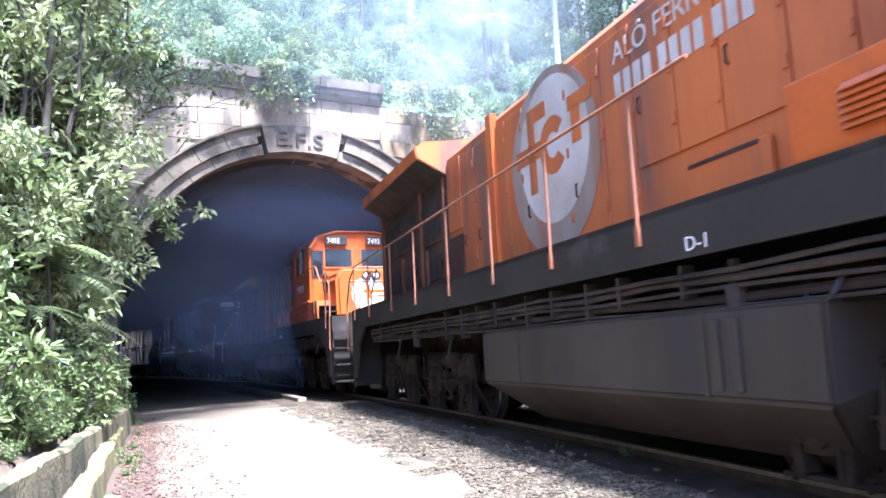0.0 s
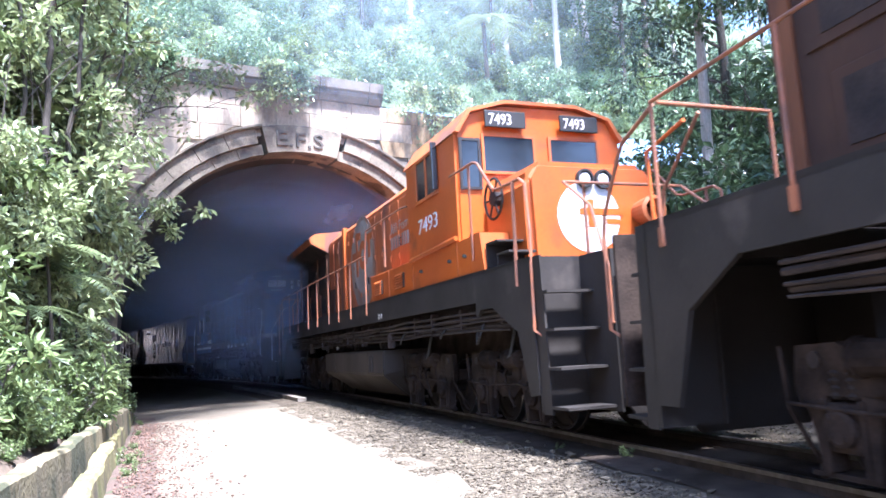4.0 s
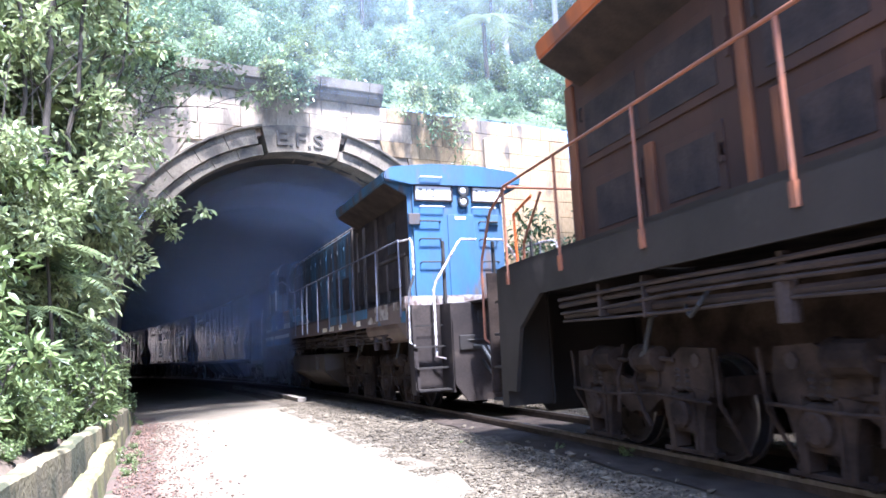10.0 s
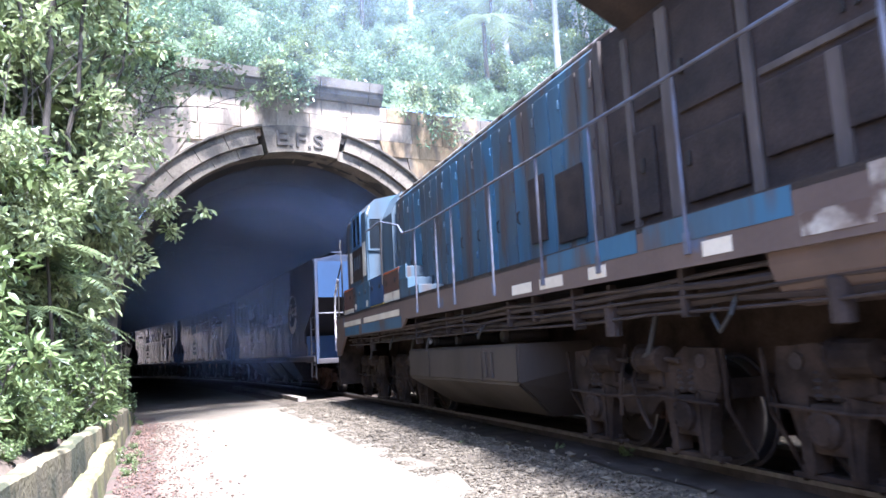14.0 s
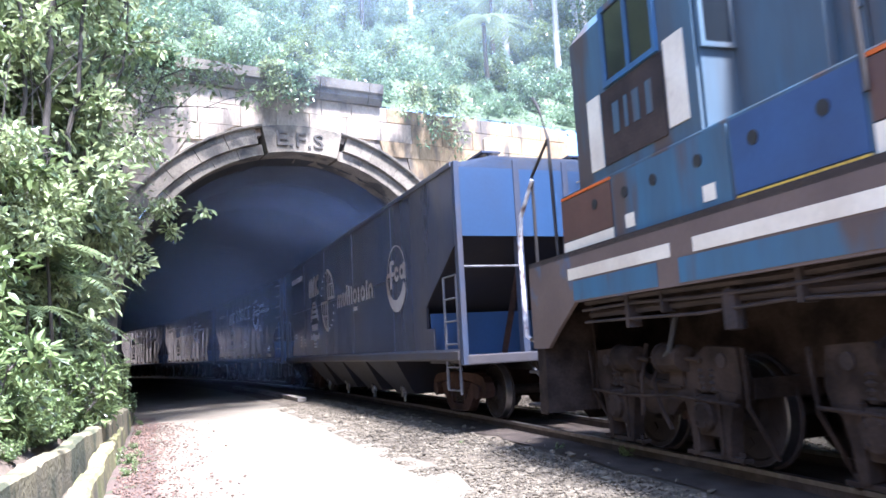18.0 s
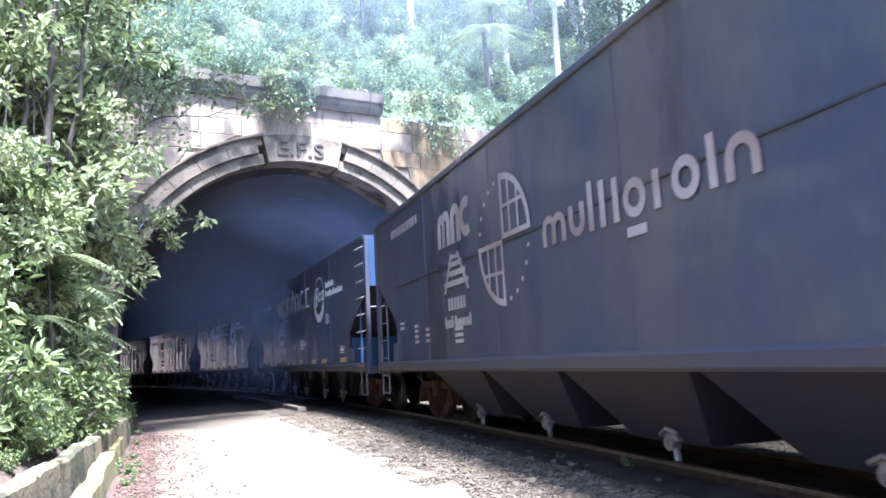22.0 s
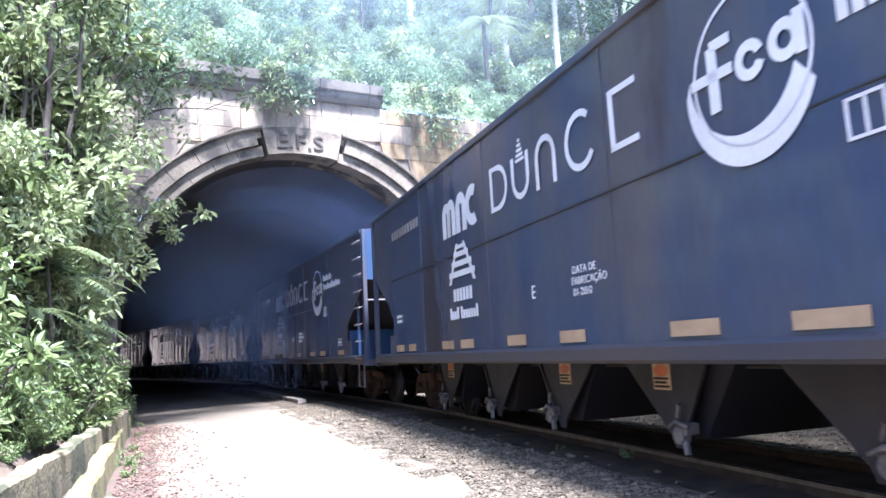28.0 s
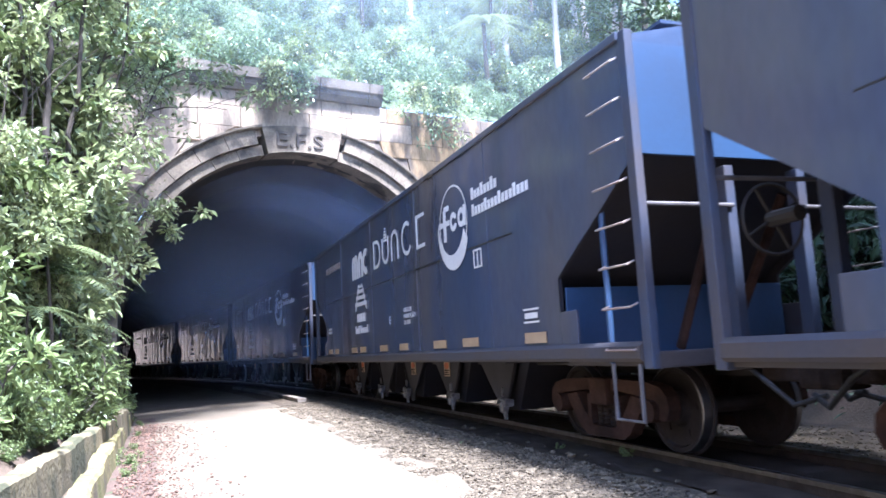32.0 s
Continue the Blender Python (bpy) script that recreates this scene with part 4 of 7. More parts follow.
# ---- orange locomotive: cab towards the path's end, radiator towards the tunnel ----
def orange_loco(lead):
    L = thing("orange_locomotive", "weathered orange diesel locomotive with a dark grey frame", "locomotive", "locomotives of the train")
    ZS = 2.08
    bm = B()
    for sd in (-1, 1):
        a, b = sorted((sd * 1.40, sd * 1.45))
        prism(bm, [(-8.36, ZS), (-8.42, 0.55), (-8.20, 0.52), (-7.98, 1.25), (-7.30, 1.58), (-6.95, 1.58), (-6.85, 1.50), (-6.78, 1.50), (-6.80, 1.68), (9.1, 1.66), (9.75, 1.3), (10.0, 0.55), (10.27, 0.55), (10.27, ZS)], "x", a, b)
    part("side_sill", bm, M_FRAME, L, "dark grey side sill")
    bm = B()
    box(bm, -1.45, 1.45, -8.4, 10.27, ZS - 0.05, ZS + 0.005)
    part("walkway", bm, M_FRAME, L)
    underframe(L, -7.6, 8.8, 1.62, M_SOOT)
    # cab
    bm = B()
    prism(bm, [(-1.40, ZS), (-1.40, 4.16), (-1.18, 4.50), (-0.6, 4.66), (0.6, 4.66), (1.18, 4.50), (1.40, 4.16), (1.40, ZS)], "y", -6.25, -3.95)
    bmesh.ops.bevel(bm, geom=[e for e in bm.edges if abs(e.verts[0].co.y - e.verts[1].co.y) < 0.01], offset=0.04, segments=2, affect="EDGES")
    cab = part("cab", bm, M_ORANGE, L, "bright orange driver's cab")
    bm = B()
    prism(bm, [(-1.43, 4.17), (-1.20, 4.52), (-0.6, 4.69), (0.6, 4.69), (1.20, 4.52), (1.43, 4.17), (1.36, 4.16), (1.16, 4.48), (0.6, 4.64), (-0.6, 4.64), (-1.16, 4.48), (-1.36, 4.16)], "y", -6.34, -3.9)
    part("roof_edge", bm, M_ORANGE_OLD, cab)
    window(cab, (-5.47, -4.55, 3.50, 4.12), -1.40, M_ORANGE_OLD, "side_window")
    front_window(cab, -1.31, -1.05, 3.38, 4.06, -6.26, M_BLACK)
    bm = B()
    box(bm, -1.50, -1.41, -5.54, -5.47, 3.50, 4.24, 0.012)
    part("wind_deflector", bm, M_GLASS, cab)
    lettering("7493", 0.34, M_WHITE, cab, -1.404, -4.49, 2.96, SIDE, "road_number", squeeze=1.4)
    bm = B()
    tube(bm, [(-1.44, -6.2, 2.64), (-1.44, -4.15, 2.58)], 0.035, 8)
    part("ledge", bm, M_ORANGE, cab)
    for x0, x1 in ((-0.95, -0.15), (0.15, 0.95)):
        front_window(cab, x0, x1, 3.62, 4.14, -6.26, M_ORANGE_OLD)
    number_board(cab, -0.62, -6.34, 4.26, "7493")
    number_board(cab, 0.62, -6.34, 4.26, "7493")
    # wide lower casing beside the hood
    bm = B()
    for sd in (-1, 1):
        box(bm, min(sd * 0.9, sd * 1.41), max(sd * 0.9, sd * 1.41), -6.62, -3.1 if lead else -1.48, ZS, 2.60, 0.02)
        prism(bm, [(-7.06, ZS), (-6.62, ZS), (-6.62, 2.62), (-6.96, 2.60)], "x", min(sd * 0.98, sd * 1.41), max(sd * 0.98, sd * 1.41))
    casing = part("lower_casing", bm, M_ORANGE, L, "bright orange equipment casing below the cab")
    for gy in (-3.95, -5.2) if lead else (-3.68, -2.32):
        grille(casing, gy, gy + 0.44, 2.19, 2.45, -1.41, M_ORANGE)
    for y in (-6.44, -5.86, -4.6):
        bm = B()
        tube(bm, [(-1.418, y, 2.33), (-1.405, y, 2.36)], 0.045, 12)
        part("lifting_hole", bm, M_BLACK, casing)
    for y in (-6.15, -4.25) if lead else (-6.15, -4.15, -2.75):
        bm = B()
        box(bm, -1.416, -1.408, y - 0.01, y + 0.01, ZS + 0.02, 2.58)
        part("seam", bm, M_ORANGE_OLD, casing)
    # short nose
    bm = B()
    prism(bm, [(-0.98, ZS), (-1.0, 3.22), (-0.84, 3.46), (0.84, 3.46), (1.0, 3.22), (0.98, ZS)], "y", -7.57, -6.24)
    bmesh.ops.bevel(bm, geom=list(bm.edges), offset=0.09, segments=3, affect="EDGES")
    nose = part("nose", bm, M_ORANGE, L, "rounded orange short nose")
    bm = B()
    lathe(bm, [(0, 0.47), (-0.006, 0.47), (-0.006, 0.01)], (-0.10, -7.57, 2.72), "y", 36)
    part("emblem", bm, M_WHITE, nose, "white round emblem")
    bm = B()
    box(bm, -0.24, 0.42, -7.582, -7.57, 2.74, 2.83)
    box(bm, -0.12, -0.02, -7.582, -7.57, 2.58, 2.95)
    box(bm, 0.16, 0.36, -7.582, -7.57, 2.62, 2.69)
    part("emblem_mark", bm, M_ORANGE, nose)
    headlights(nose, ((-0.14, 3.22), (0.14, 3.22)), -7.58, 0.10)
    bm = B()
    lathe(bm, [(0, 0.16), (-0.30, 0.19), (-0.32, 0.14), (-0.05, 0.12)], (0.72, -7.56, 2.78), "y", 20)
    part("horn_bell", bm, M_ORANGE_OLD, nose)
    bm = B()
    lathe(bm, [(-0.02, 0.28), (0, 0.30), (0.02, 0.28), (0, 0.26), (-0.02, 0.28)], (-1.08, -6.76, 3.10), "x", 24, False)
    for k in range(6):
        a = k * math.pi / 3
        tube(bm, [(-1.08, -6.76, 3.10), (-1.08, -6.76 + 0.27 * math.cos(a), 3.10 + 0.27 * math.sin(a))], 0.014, 6)
    tube(bm, [(-1.10, -6.76, 3.10), (-0.97, -6.76, 3.10)], 0.10, 10)
    part("brake_wheel", bm, M_SOOT, nose, "dark spoked hand brake wheel")
    for k, (y0, z1) in enumerate(((-7.72, 2.26), (-7.40, 2.44))):
        bm = B()
        box(bm, -1.37, -0.99, y0, y0 + 0.36, z1 - 0.03, z1, 0.006)
        box(bm, -1.37, -0.99, y0 + 0.33, y0 + 0.35, ZS, z1 - 0.03)
        part("cab_step", bm, M_FRAME, L)
    # long hood with doors
    hood = hood_body(L, -3.95, 9.15, 0.92, ZS, 4.36, M_ORANGE_OLD)
    y = -3.9
    k = 0
    while y < 2.6:
        w = (0.62, 0.55, 0.70, 0.58)[k % 4]
        hood_door(hood, y, min(y + w, 2.65), 2.66 if y < -1.3 else ZS + 0.06, 4.08, -0.92, M_ORANGE_OLD, latch=k % 2 == 0)
        y += w
        k += 1
    for y0, y1, z0, z1 in ((2.75, 3.32, 2.14, 4.05), (3.36, 3.92, 2.14, 4.05)):
        hood_door(hood, y0, y1, z0, z1, -0.92, M_ORANGE_OLD)
    bm = B()
    box(bm, -0.945, -0.918, 4.0, 4.62, 2.95, 4.1, 0.006)
    part("hood_panel", bm, M_ORANGE_OLD, hood)
    bm = B()
    box(bm, -0.95, -0.918, 4.0, 4.6, 2.16, 2.86, 0.01)
    part("access_door", bm, M_SOOT_RUST, hood, "dark sooty access door")
    for xx in (-1.0, 0.90):
        bm = B()
        box(bm, xx, xx + 0.10, 2.50, 2.70, ZS, 4.30, 0.015)
        part("rib", bm, M_ORANGE, hood, "bright orange vertical duct")
    for y0, y1, z0, z1, n in ((4.8, 6.0, 2.9, 3.7, 12), (6.2, 8.8, 3.0, 3.75, 12), (4.9, 5.7, 2.2, 2.75, 6), (6.4, 7.3, 2.2, 2.8, 6), (7.6, 8.6, 2.2, 2.8, 6)):
        hood_door(hood, y0, y1, z0, z1, -0.955, M_SOOT_RUST, latch=n > 6)
    bm = B()
    box(bm, -0.955, -0.918, 4.66, 9.12, ZS + 0.02, 4.02)
    part("soot_panel", bm, M_SOOT_RUST, hood, "soot-blackened radiator side")
    for y0, y1, z0, z1 in ((4.72, 4.80, 2.1, 3.98), (6.04, 6.16, 2.06, 3.98), (8.88, 9.06, 2.04, 3.98), (5.76, 5.84, 2.12, 2.84), (7.38, 7.52, 2.12, 2.9)):
        bm = B()
        box(bm, -0.995, -0.954, y0, y1, z0, z1, 0.01)
        part("pilaster", bm, M_RUST_POST, hood, "rusty orange-brown upright between the radiator panels")
    for y0, y1, z0, z1 in ((4.95, 5.85, 3.0, 3.62), (6.40, 7.40, 3.08, 3.66), (7.58, 8.62, 3.08, 3.66), (5.0, 5.6, 2.27, 2.68), (6.5, 7.2, 2.27, 2.72), (7.7, 8.5, 2.27, 2.72)):
        bm = B()
        box(bm, -0.986, -0.976, y0, y1, z0, z1, 0.004)
        part("dark_screen", bm, M_SOOT, hood, "soot-black radiator screen")
    wing(L, 4.62, 8.75, M_ORANGE_OLD, 4.32)
    bm = B()
    box(bm, -0.45, 0.45, -1.2, 0.2, 4.36, 4.52, 0.03)
    box(bm, -0.6, 0.6, 1.0, 2.4, 4.36, 4.46, 0.03)
    part("roof_hatch", bm, M_ORANGE_OLD, hood)
    bm = B()
    box(bm, -0.25, 0.25, -1.9, -1.35, 4.36, 4.62, 0.04)
    part("exhaust_stack", bm, M_SOOT, hood)
    # faded round emblem on the doors: a worn disc, a paler disc in its upper half, a mark in the hood's own orange
    bm = B()
    lathe(bm, [(0, 1.09), (-0.003, 1.09), (-0.003, 0.01)], (-0.946, 0.88, 3.20), "x", 48)
    part("emblem", bm, M_EMBLEM_GREY, hood, "faded grey round emblem")
    bm = B()
    lathe(bm, [(0, 0.86), (-0.003, 0.86), (-0.003, 0.01)], (-0.951, 0.84, 3.32), "x", 44)
    part("emblem_face", bm, M_FADED if not lead else M_EMBLEM_PALE, hood, "paler face of the round emblem")
    for rows in ([(0.0, 0.10, 0.72, 0.2)], [(0.36, -0.30, 0.19, 0.86)], [(0.36, 0.56, 0.50, 0.18)], [(1.46, 0.04, 0.2, 0.42)], [(1.40, 0.42, 0.5, 0.16)]):
        bm = B()
        bars(bm, -0.957, 1.80, 3.20, rows)
        part("emblem_mark", bm, M_ORANGE_OLD, hood)
    bm = B()
    disc(bm, (-0.957, 0.80, 3.36), 0.15, 0.34, 40, 320, 24)
    part("emblem_mark", bm, M_ORANGE_OLD, hood)
    if lead:
        lettering("ALÔ FERROVIAS", 0.30, M_EMBLEM_PALE, hood, -0.947, -0.55, 3.78, SIDE, "slogan", squeeze=1.0)
    else:
        lettering("Alô Ferrovias", 0.30, M_FADED, hood, -0.947, -1.45, 3.46, SIDE, "slogan", squeeze=1.1)
    for k in range(11):
        bm = B()
        bars(bm, -0.947, -0.55 if lead else -1.45, 3.42 if lead else 3.14, [(k * 0.165 + (k // 4) * 0.07, 0, 0.115, 0.25)])
        part("number_bar", bm, M_EMBLEM_PALE if lead else M_FADED, hood)
    if lead:
        bm = B()
        box(bm, -0.99, -0.94, -2.5, -1.52, 2.12, 2.50, 0.012)
        hatch = part("side_hatch", bm, M_ORANGE_OLD, hood)
        bm = B()
        box(bm, -1.0, -0.985, -2.4, -1.6, 2.46, 2.49)
        part("slot", bm, M_SOOT, hatch)
    lettering("D-1", 0.15, M_WHITE, L, -1.452, -2.06, 1.72, SIDE, "sill_mark", squeeze=1.2)
    tank(L, *((-3.2, 2.25, 0.20, 1.29) if lead else (-2.1, 3.27, 0.20, 1.13)), M_TANK)
    for yc in (-6.6, -3.4, 4.95, 8.05):
        loco_bogie(L, yc)
    end_steps(L, -8.36, -1, ZS, M_FRAME, M_FRAME)
    end_steps(L, 10.25, 1, ZS, M_FRAME, M_FRAME)
    coupler(L, -9.1, -1, M_BOGIE)
    coupler(L, 11.0, 1, M_BOGIE)
    for sd in (-1, 1):
        bm = B()
        a, b = sorted((sd * 0.84, sd * 1.43))
        box(bm, a, b, 10.86, 10.90, 0.50, ZS, 0.01)
        part("end_plate", bm, M_BOGIE, L)
        bm = B()
        tube(bm, [(sd * 0.95, 10.9, 1.9), (sd * 0.95, 10.95, 2.9), (sd * 0.95, 10.3, 3.02)], 0.02, 8)
        part("end_post", bm, M_ORANGE, L)
    # handrails
    ys = [10.0, 8.5, 6.6, 5.0, 3.28, 1.62, 0.06, -1.5] if lead else [10.0, 8.5, 6.92, 5.2, 3.86, 2.4, 1.3, 0.1, -1.25]
    railing(L, ys, 1.86, 3.06, -1.46, M_ORANGE_RAIL, top=[(-1.46, 10.0, 3.06), (-1.46, -2.3, 3.12)] if lead else [(-1.46, 10.0, 3.06), (-1.46, -1.25, 3.06), (-1.46, -1.4, 3.55), (-1.46, -3.8, 3.55), (-1.40, -3.95, 3.55)])
    railing(L, ys, 1.86, 3.06, 1.46, M_ORANGE)
    for a in () if lead else (-2.7,):
        bm = B()
        tube(bm, [(-1.46, a, 2.66), (-1.46, a, 3.55)], 0.021, 8)
        part("handrail_post", bm, M_ORANGE_RAIL, L)
    for sd in (-1, 1):
        bm = B()
        tube(bm, [(sd * 1.44, -6.08, 3.56), (sd * 1.44, -6.93, 3.55), (sd * 1.42, -7.02, 3.52), (sd * 1.42, -7.47, 3.07), (sd * 1.42, -7.6, 3.04), (sd * 1.42, -8.2, 3.03), (sd * 1.42, -8.33, 2.95), (sd * 1.42, -8.38, 2.4), (sd * 1.46, -8.42, 1.25), (sd * 1.40, -8.55, 1.17)], 0.02, 8)
        tube(bm, [(sd * 1.43, -6.75, 2.25), (sd * 1.43, -6.75, 3.55)], 0.018, 8)
        tube(bm, [(sd * 1.46, -8.06, 1.78), (sd * 1.43, -8.04, 3.04)], 0.022, 8)
        tube(bm, [(sd * 0.86, -8.25, 3.0), (sd * 0.86, -8.8, 2.6), (sd * 0.86, -9.05, 1.9), (sd * 0.86, -9.05, 1.3), (sd * 0.7, -9.1, 1.2)], 0.019, 8)
        tube(bm, [(sd * 0.55, -8.2, 2.1), (sd * 0.55, -8.2, 3.0)], 0.02, 8)
        part("corner_handrail", bm, M_ORANGE_RAIL, L)
        bm = B()
        tube(bm, [(sd * 1.44, 10.0, 3.04), (sd * 1.44, 10.55, 2.86), (sd * 1.44, 10.64, 2.76), (sd * 1.44, 10.98, 2.28), (sd * 1.44, 11.02, 2.1), (sd * 1.44, 11.03, 1.2), (sd * 1.36, 10.95, 1.12)], 0.019, 8)
        tube(bm, [(sd * 0.86, 10.2, 3.06), (sd * 0.86, 10.85, 2.5), (sd * 0.86, 11.0, 1.8), (sd * 0.86, 11.0, 1.2)], 0.019, 8)
        tube(bm, [(sd * 1.40, 10.0, 3.06), (sd * 0.2, 10.1, 3.06), (sd * 0.2, 10.1, 2.1)], 0.02, 8)
        part("corner_handrail", bm, M_ORANGE_RAIL, L)
    bm = B()
    tube(bm, [(-0.86, -8.25, 3.0), (0.86, -8.25, 3.0)], 0.02, 8)
    part("end_rail", bm, M_ORANGE_RAIL, L)
    return L


# ---- blue locomotive: hood end first, cab towards the tunnel ----
def blue_loco():
    L = thing("blue_locomotive", "sooty blue diesel locomotive with patched side panels", "locomotive", "locomotives of the train")
    ZS = 2.0
    bm = B()
    for sd in (-1, 1):
        a, b = sorted((sd * 1.41, sd * 1.45))
        prism(bm, [(-8.0, ZS), (-8.0, 1.30), (-7.85, 1.36), (-7.50, 1.60), (3.0, 1.64), (3.3, 1.49), (8.2, 1.49), (8.6, 1.25), (8.9, 1.05), (9.3, 1.05), (9.3, ZS)], "x", a, b)
    M_PEEL = mat("peeling_cream", (0.40, 0.37, 0.31), (0.20, 0.16, 0.125), 0.7, s1=3.2, s2=30, bump=0.12, stain=(0.085, 0.056, 0.042), stain_at=0.50, stain_s=3.4)
    sill = part("side_sill", bm, mat("patched_sill", (0.088, 0.062, 0.050), (0.115, 0.082, 0.064), 0.7, s1=1.4, s2=24, bump=0.1, stain=(0.055, 0.10, 0.17), stain_at=0.62, stain_s=1.6), L, "blue and rusty brown side sill")
    for y0, y1, m in ((-5.0, -4.7, M_CREAM), (-3.4, -3.1, M_CREAM), (-1.9, -1.4, M_CREAM), (3.4, 6.2, M_CREAM), (6.5, 8.3, M_CREAM), (-2.6, -2.1, M_CREAM)):
        bm = B()
        z0 = 1.66 if y1 < 1.5 else 1.72
        box(bm, -1.456, -1.451, y0, y1, z0, z0 + 0.11)
        part("paint_patch", bm, m, sill)
    for y0, y1, z0, z1 in ((-6.95, -6.1, 1.70, 1.985), (-6.1, -5.6, 1.66, 1.80), (-7.98, -7.3, 1.84, 1.985)):
        bm = B()
        box(bm, -1.456, -1.451, y0, y1, z0, z1)
        part("paint_patch", bm, M_PEEL, sill, "peeling cream paint over rusty brown")
    for y0, y1, z0 in ((3.3, 6.4, 1.51), (6.7, 8.2, 1.51), (-5.55, -4.0, 1.80), (-3.9, -2.3, 1.80), (-7.95, -7.7, 1.60)):
        bm = B()
        box(bm, -1.456, -1.451, y0, y1, z0, z0 + 0.19)
        part("blue_band", bm, M_BLUE_DULL, sill)
    bm = B()
    box(bm, -1.45, 1.45, -7.88, 9.3, ZS - 0.05, ZS + 0.005)
    part("walkway", bm, M_FRAME, L)
    bm = B()
    prism(bm, [(-1.47, 1.86), (1.47, 1.86), (1.47, 2.05), (-1.47, 2.05)], "y", -8.0, -7.86)
    part("anticlimber", bm, mat("flaking_buffer", (0.5, 0.48, 0.45), (0.10, 0.06, 0.045), 0.7, s1=4, s2=30, bump=0.2, stain=(0.09, 0.05, 0.035), stain_at=0.5, stain_s=5), L, "flaking white and brown buffer plate")
    underframe(L, -6.6, 8.2, 1.60, M_SOOT)
    hood = hood_body(L, -7.0, 5.2, 0.92, ZS, 4.30, M_BLUE_OLD)
    bm = B()
    prism(bm, [(-0.98, ZS), (-0.98, 4.31), (1.06, 4.31), (1.06, ZS)], "y", -7.05, -6.9)
    bmesh.ops.bevel(bm, geom=[e for e in bm.edges if abs(e.verts[0].co.z - e.verts[1].co.z) > 1], offset=0.09, segments=4, affect="EDGES")
    face = part("end_face", bm, M_BLUE, hood, "bright blue hood end")
    bm = B()
    box(bm, -0.18, 0.40, -7.075, -7.05, 2.1, 3.72, 0.01)
    door = part("end_door", bm, M_BLUE, face)
    bm = B()
    box(bm, -0.02, 0.20, -7.082, -7.074, 3.62, 3.68)
    part("plate", bm, M_WHITE, door)
    for z in (2.75, 3.2, 3.55):
        for x0, x1 in ((-0.78, -0.35), (0.50, 0.88)):
            bm = B()
            tube(bm, [(x0, -7.05, z), (x0, -7.13, z + 0.02), (x1, -7.13, z + 0.02), (x1, -7.05, z)], 0.014, 6)
            part("grab_iron", bm, M_FRAME, face)
    for x in (-0.88, 0.80):
        bm = B()
        box(bm, x - 0.12, x + 0.12, -7.11, -7.05, 3.5, 3.72, 0.015)
        part("marker_box", bm, M_BLUE_OLD, face)
    number_board(face, -0.46, -7.06, 4.00, "7 1 2", 0.74, 0.27, False)
    number_board(face, 0.70, -7.06, 4.00, "7 1 2", 0.62, 0.27, False)
    headlights(face, ((0.17, 4.20), (0.17, 3.98)), -7.08, 0.085)
    for x in (-0.5, 0.62):
        bm = B()
        tube(bm, [(x - 0.25, -7.06, 3.86), (x - 0.25, -7.13, 3.86), (x + 0.25, -7.13, 3.86), (x + 0.25, -7.06, 3.86)], 0.012, 6)
        part("grab_iron", bm, M_WHITE, face)
    bm = B()
    tube(bm, [(-0.75, -7.13, 4.42), (-0.75, -7.20, 4.43), (-0.32, -7.20, 4.43), (-0.32, -7.13, 4.42)], 0.013, 6)
    part("grab_iron", bm, M_WHITE, face)
    w = wing(L, -6.99, -3.2, M_BLUE_DULL, 4.46)
    bm = B()
    prism(bm, [(-1.46, 4.36), (-1.47, 4.52), (-1.30, 4.63), (-0.5, 4.71), (0.5, 4.71), (1.30, 4.63), (1.47, 4.52), (1.46, 4.36), (0.95, 4.29), (-0.95, 4.29)], "y", -7.14, -6.99)
    bmesh.ops.bevel(bm, geom=list(bm.edges), offset=0.025, segments=2, affect="EDGES")
    part("roof_brim", bm, M_BLUE, L)
    # soot-dark radiator side
    bm = B()
    box(bm, -0.945, -0.918, -6.9, -2.75, ZS + 0.02, 4.13)
    part("soot_panel", bm, M_SOOT, hood, "soot-blackened radiator side")
    for y0, y1, z0, z1 in ((-6.86, -6.70, ZS + 0.04, 2.92), (-5.62, -5.50, 2.1, 2.9), (-4.86, -4.76, 2.06, 4.0), (-3.92, -3.78, 2.06, 3.98), (-3.30, -3.22, 2.06, 3.95), (-2.84, -2.72, ZS + 0.04, 4.12)):
        bm = B()
        box(bm, -0.992, -0.944, y0, y1, z0, z1, 0.01)
        part("pilaster", bm, M_SOOT_WORN, hood, "worn grey-brown upright between the radiator panels")
    for y0, y1, z0, z1 in ((-4.72, -3.98, 2.98, 3.9), (-3.74, -3.34, 3.2, 3.86), (-6.66, -4.9, 2.96, 3.02), (-6.66, -4.9, 2.06, 2.12)):
        bm = B()
        box(bm, -0.975, -0.944, y0, y1, z0, z1, 0.012)
        part("access_panel", bm, M_SOOT if y1 - y0 < 1 else M_SOOT_WORN, hood)
    for y0, z0 in ((-4.1, 2.5), (-3.46, 2.6), (-3.02, 2.4), (-4.1, 3.3)):
        bm = B()
        box(bm, -1.01, -0.97, y0, y0 + 0.05, z0, z0 + 0.13, 0.008)
        part("latch", bm, M_FRAME, hood)
    for y0, y1, z0, z1, n in ((-6.4, -4.9, 2.35, 2.9, 5), (-4.7, -4.0, 2.2, 2.75, 5), (-3.6, -2.95, 2.2, 3.0, 6)):
        bm = B()
        box(bm, -0.985, -0.94, y0, y1, z0, z1, 0.015)
        part("access_panel", bm, M_SOOT, hood)
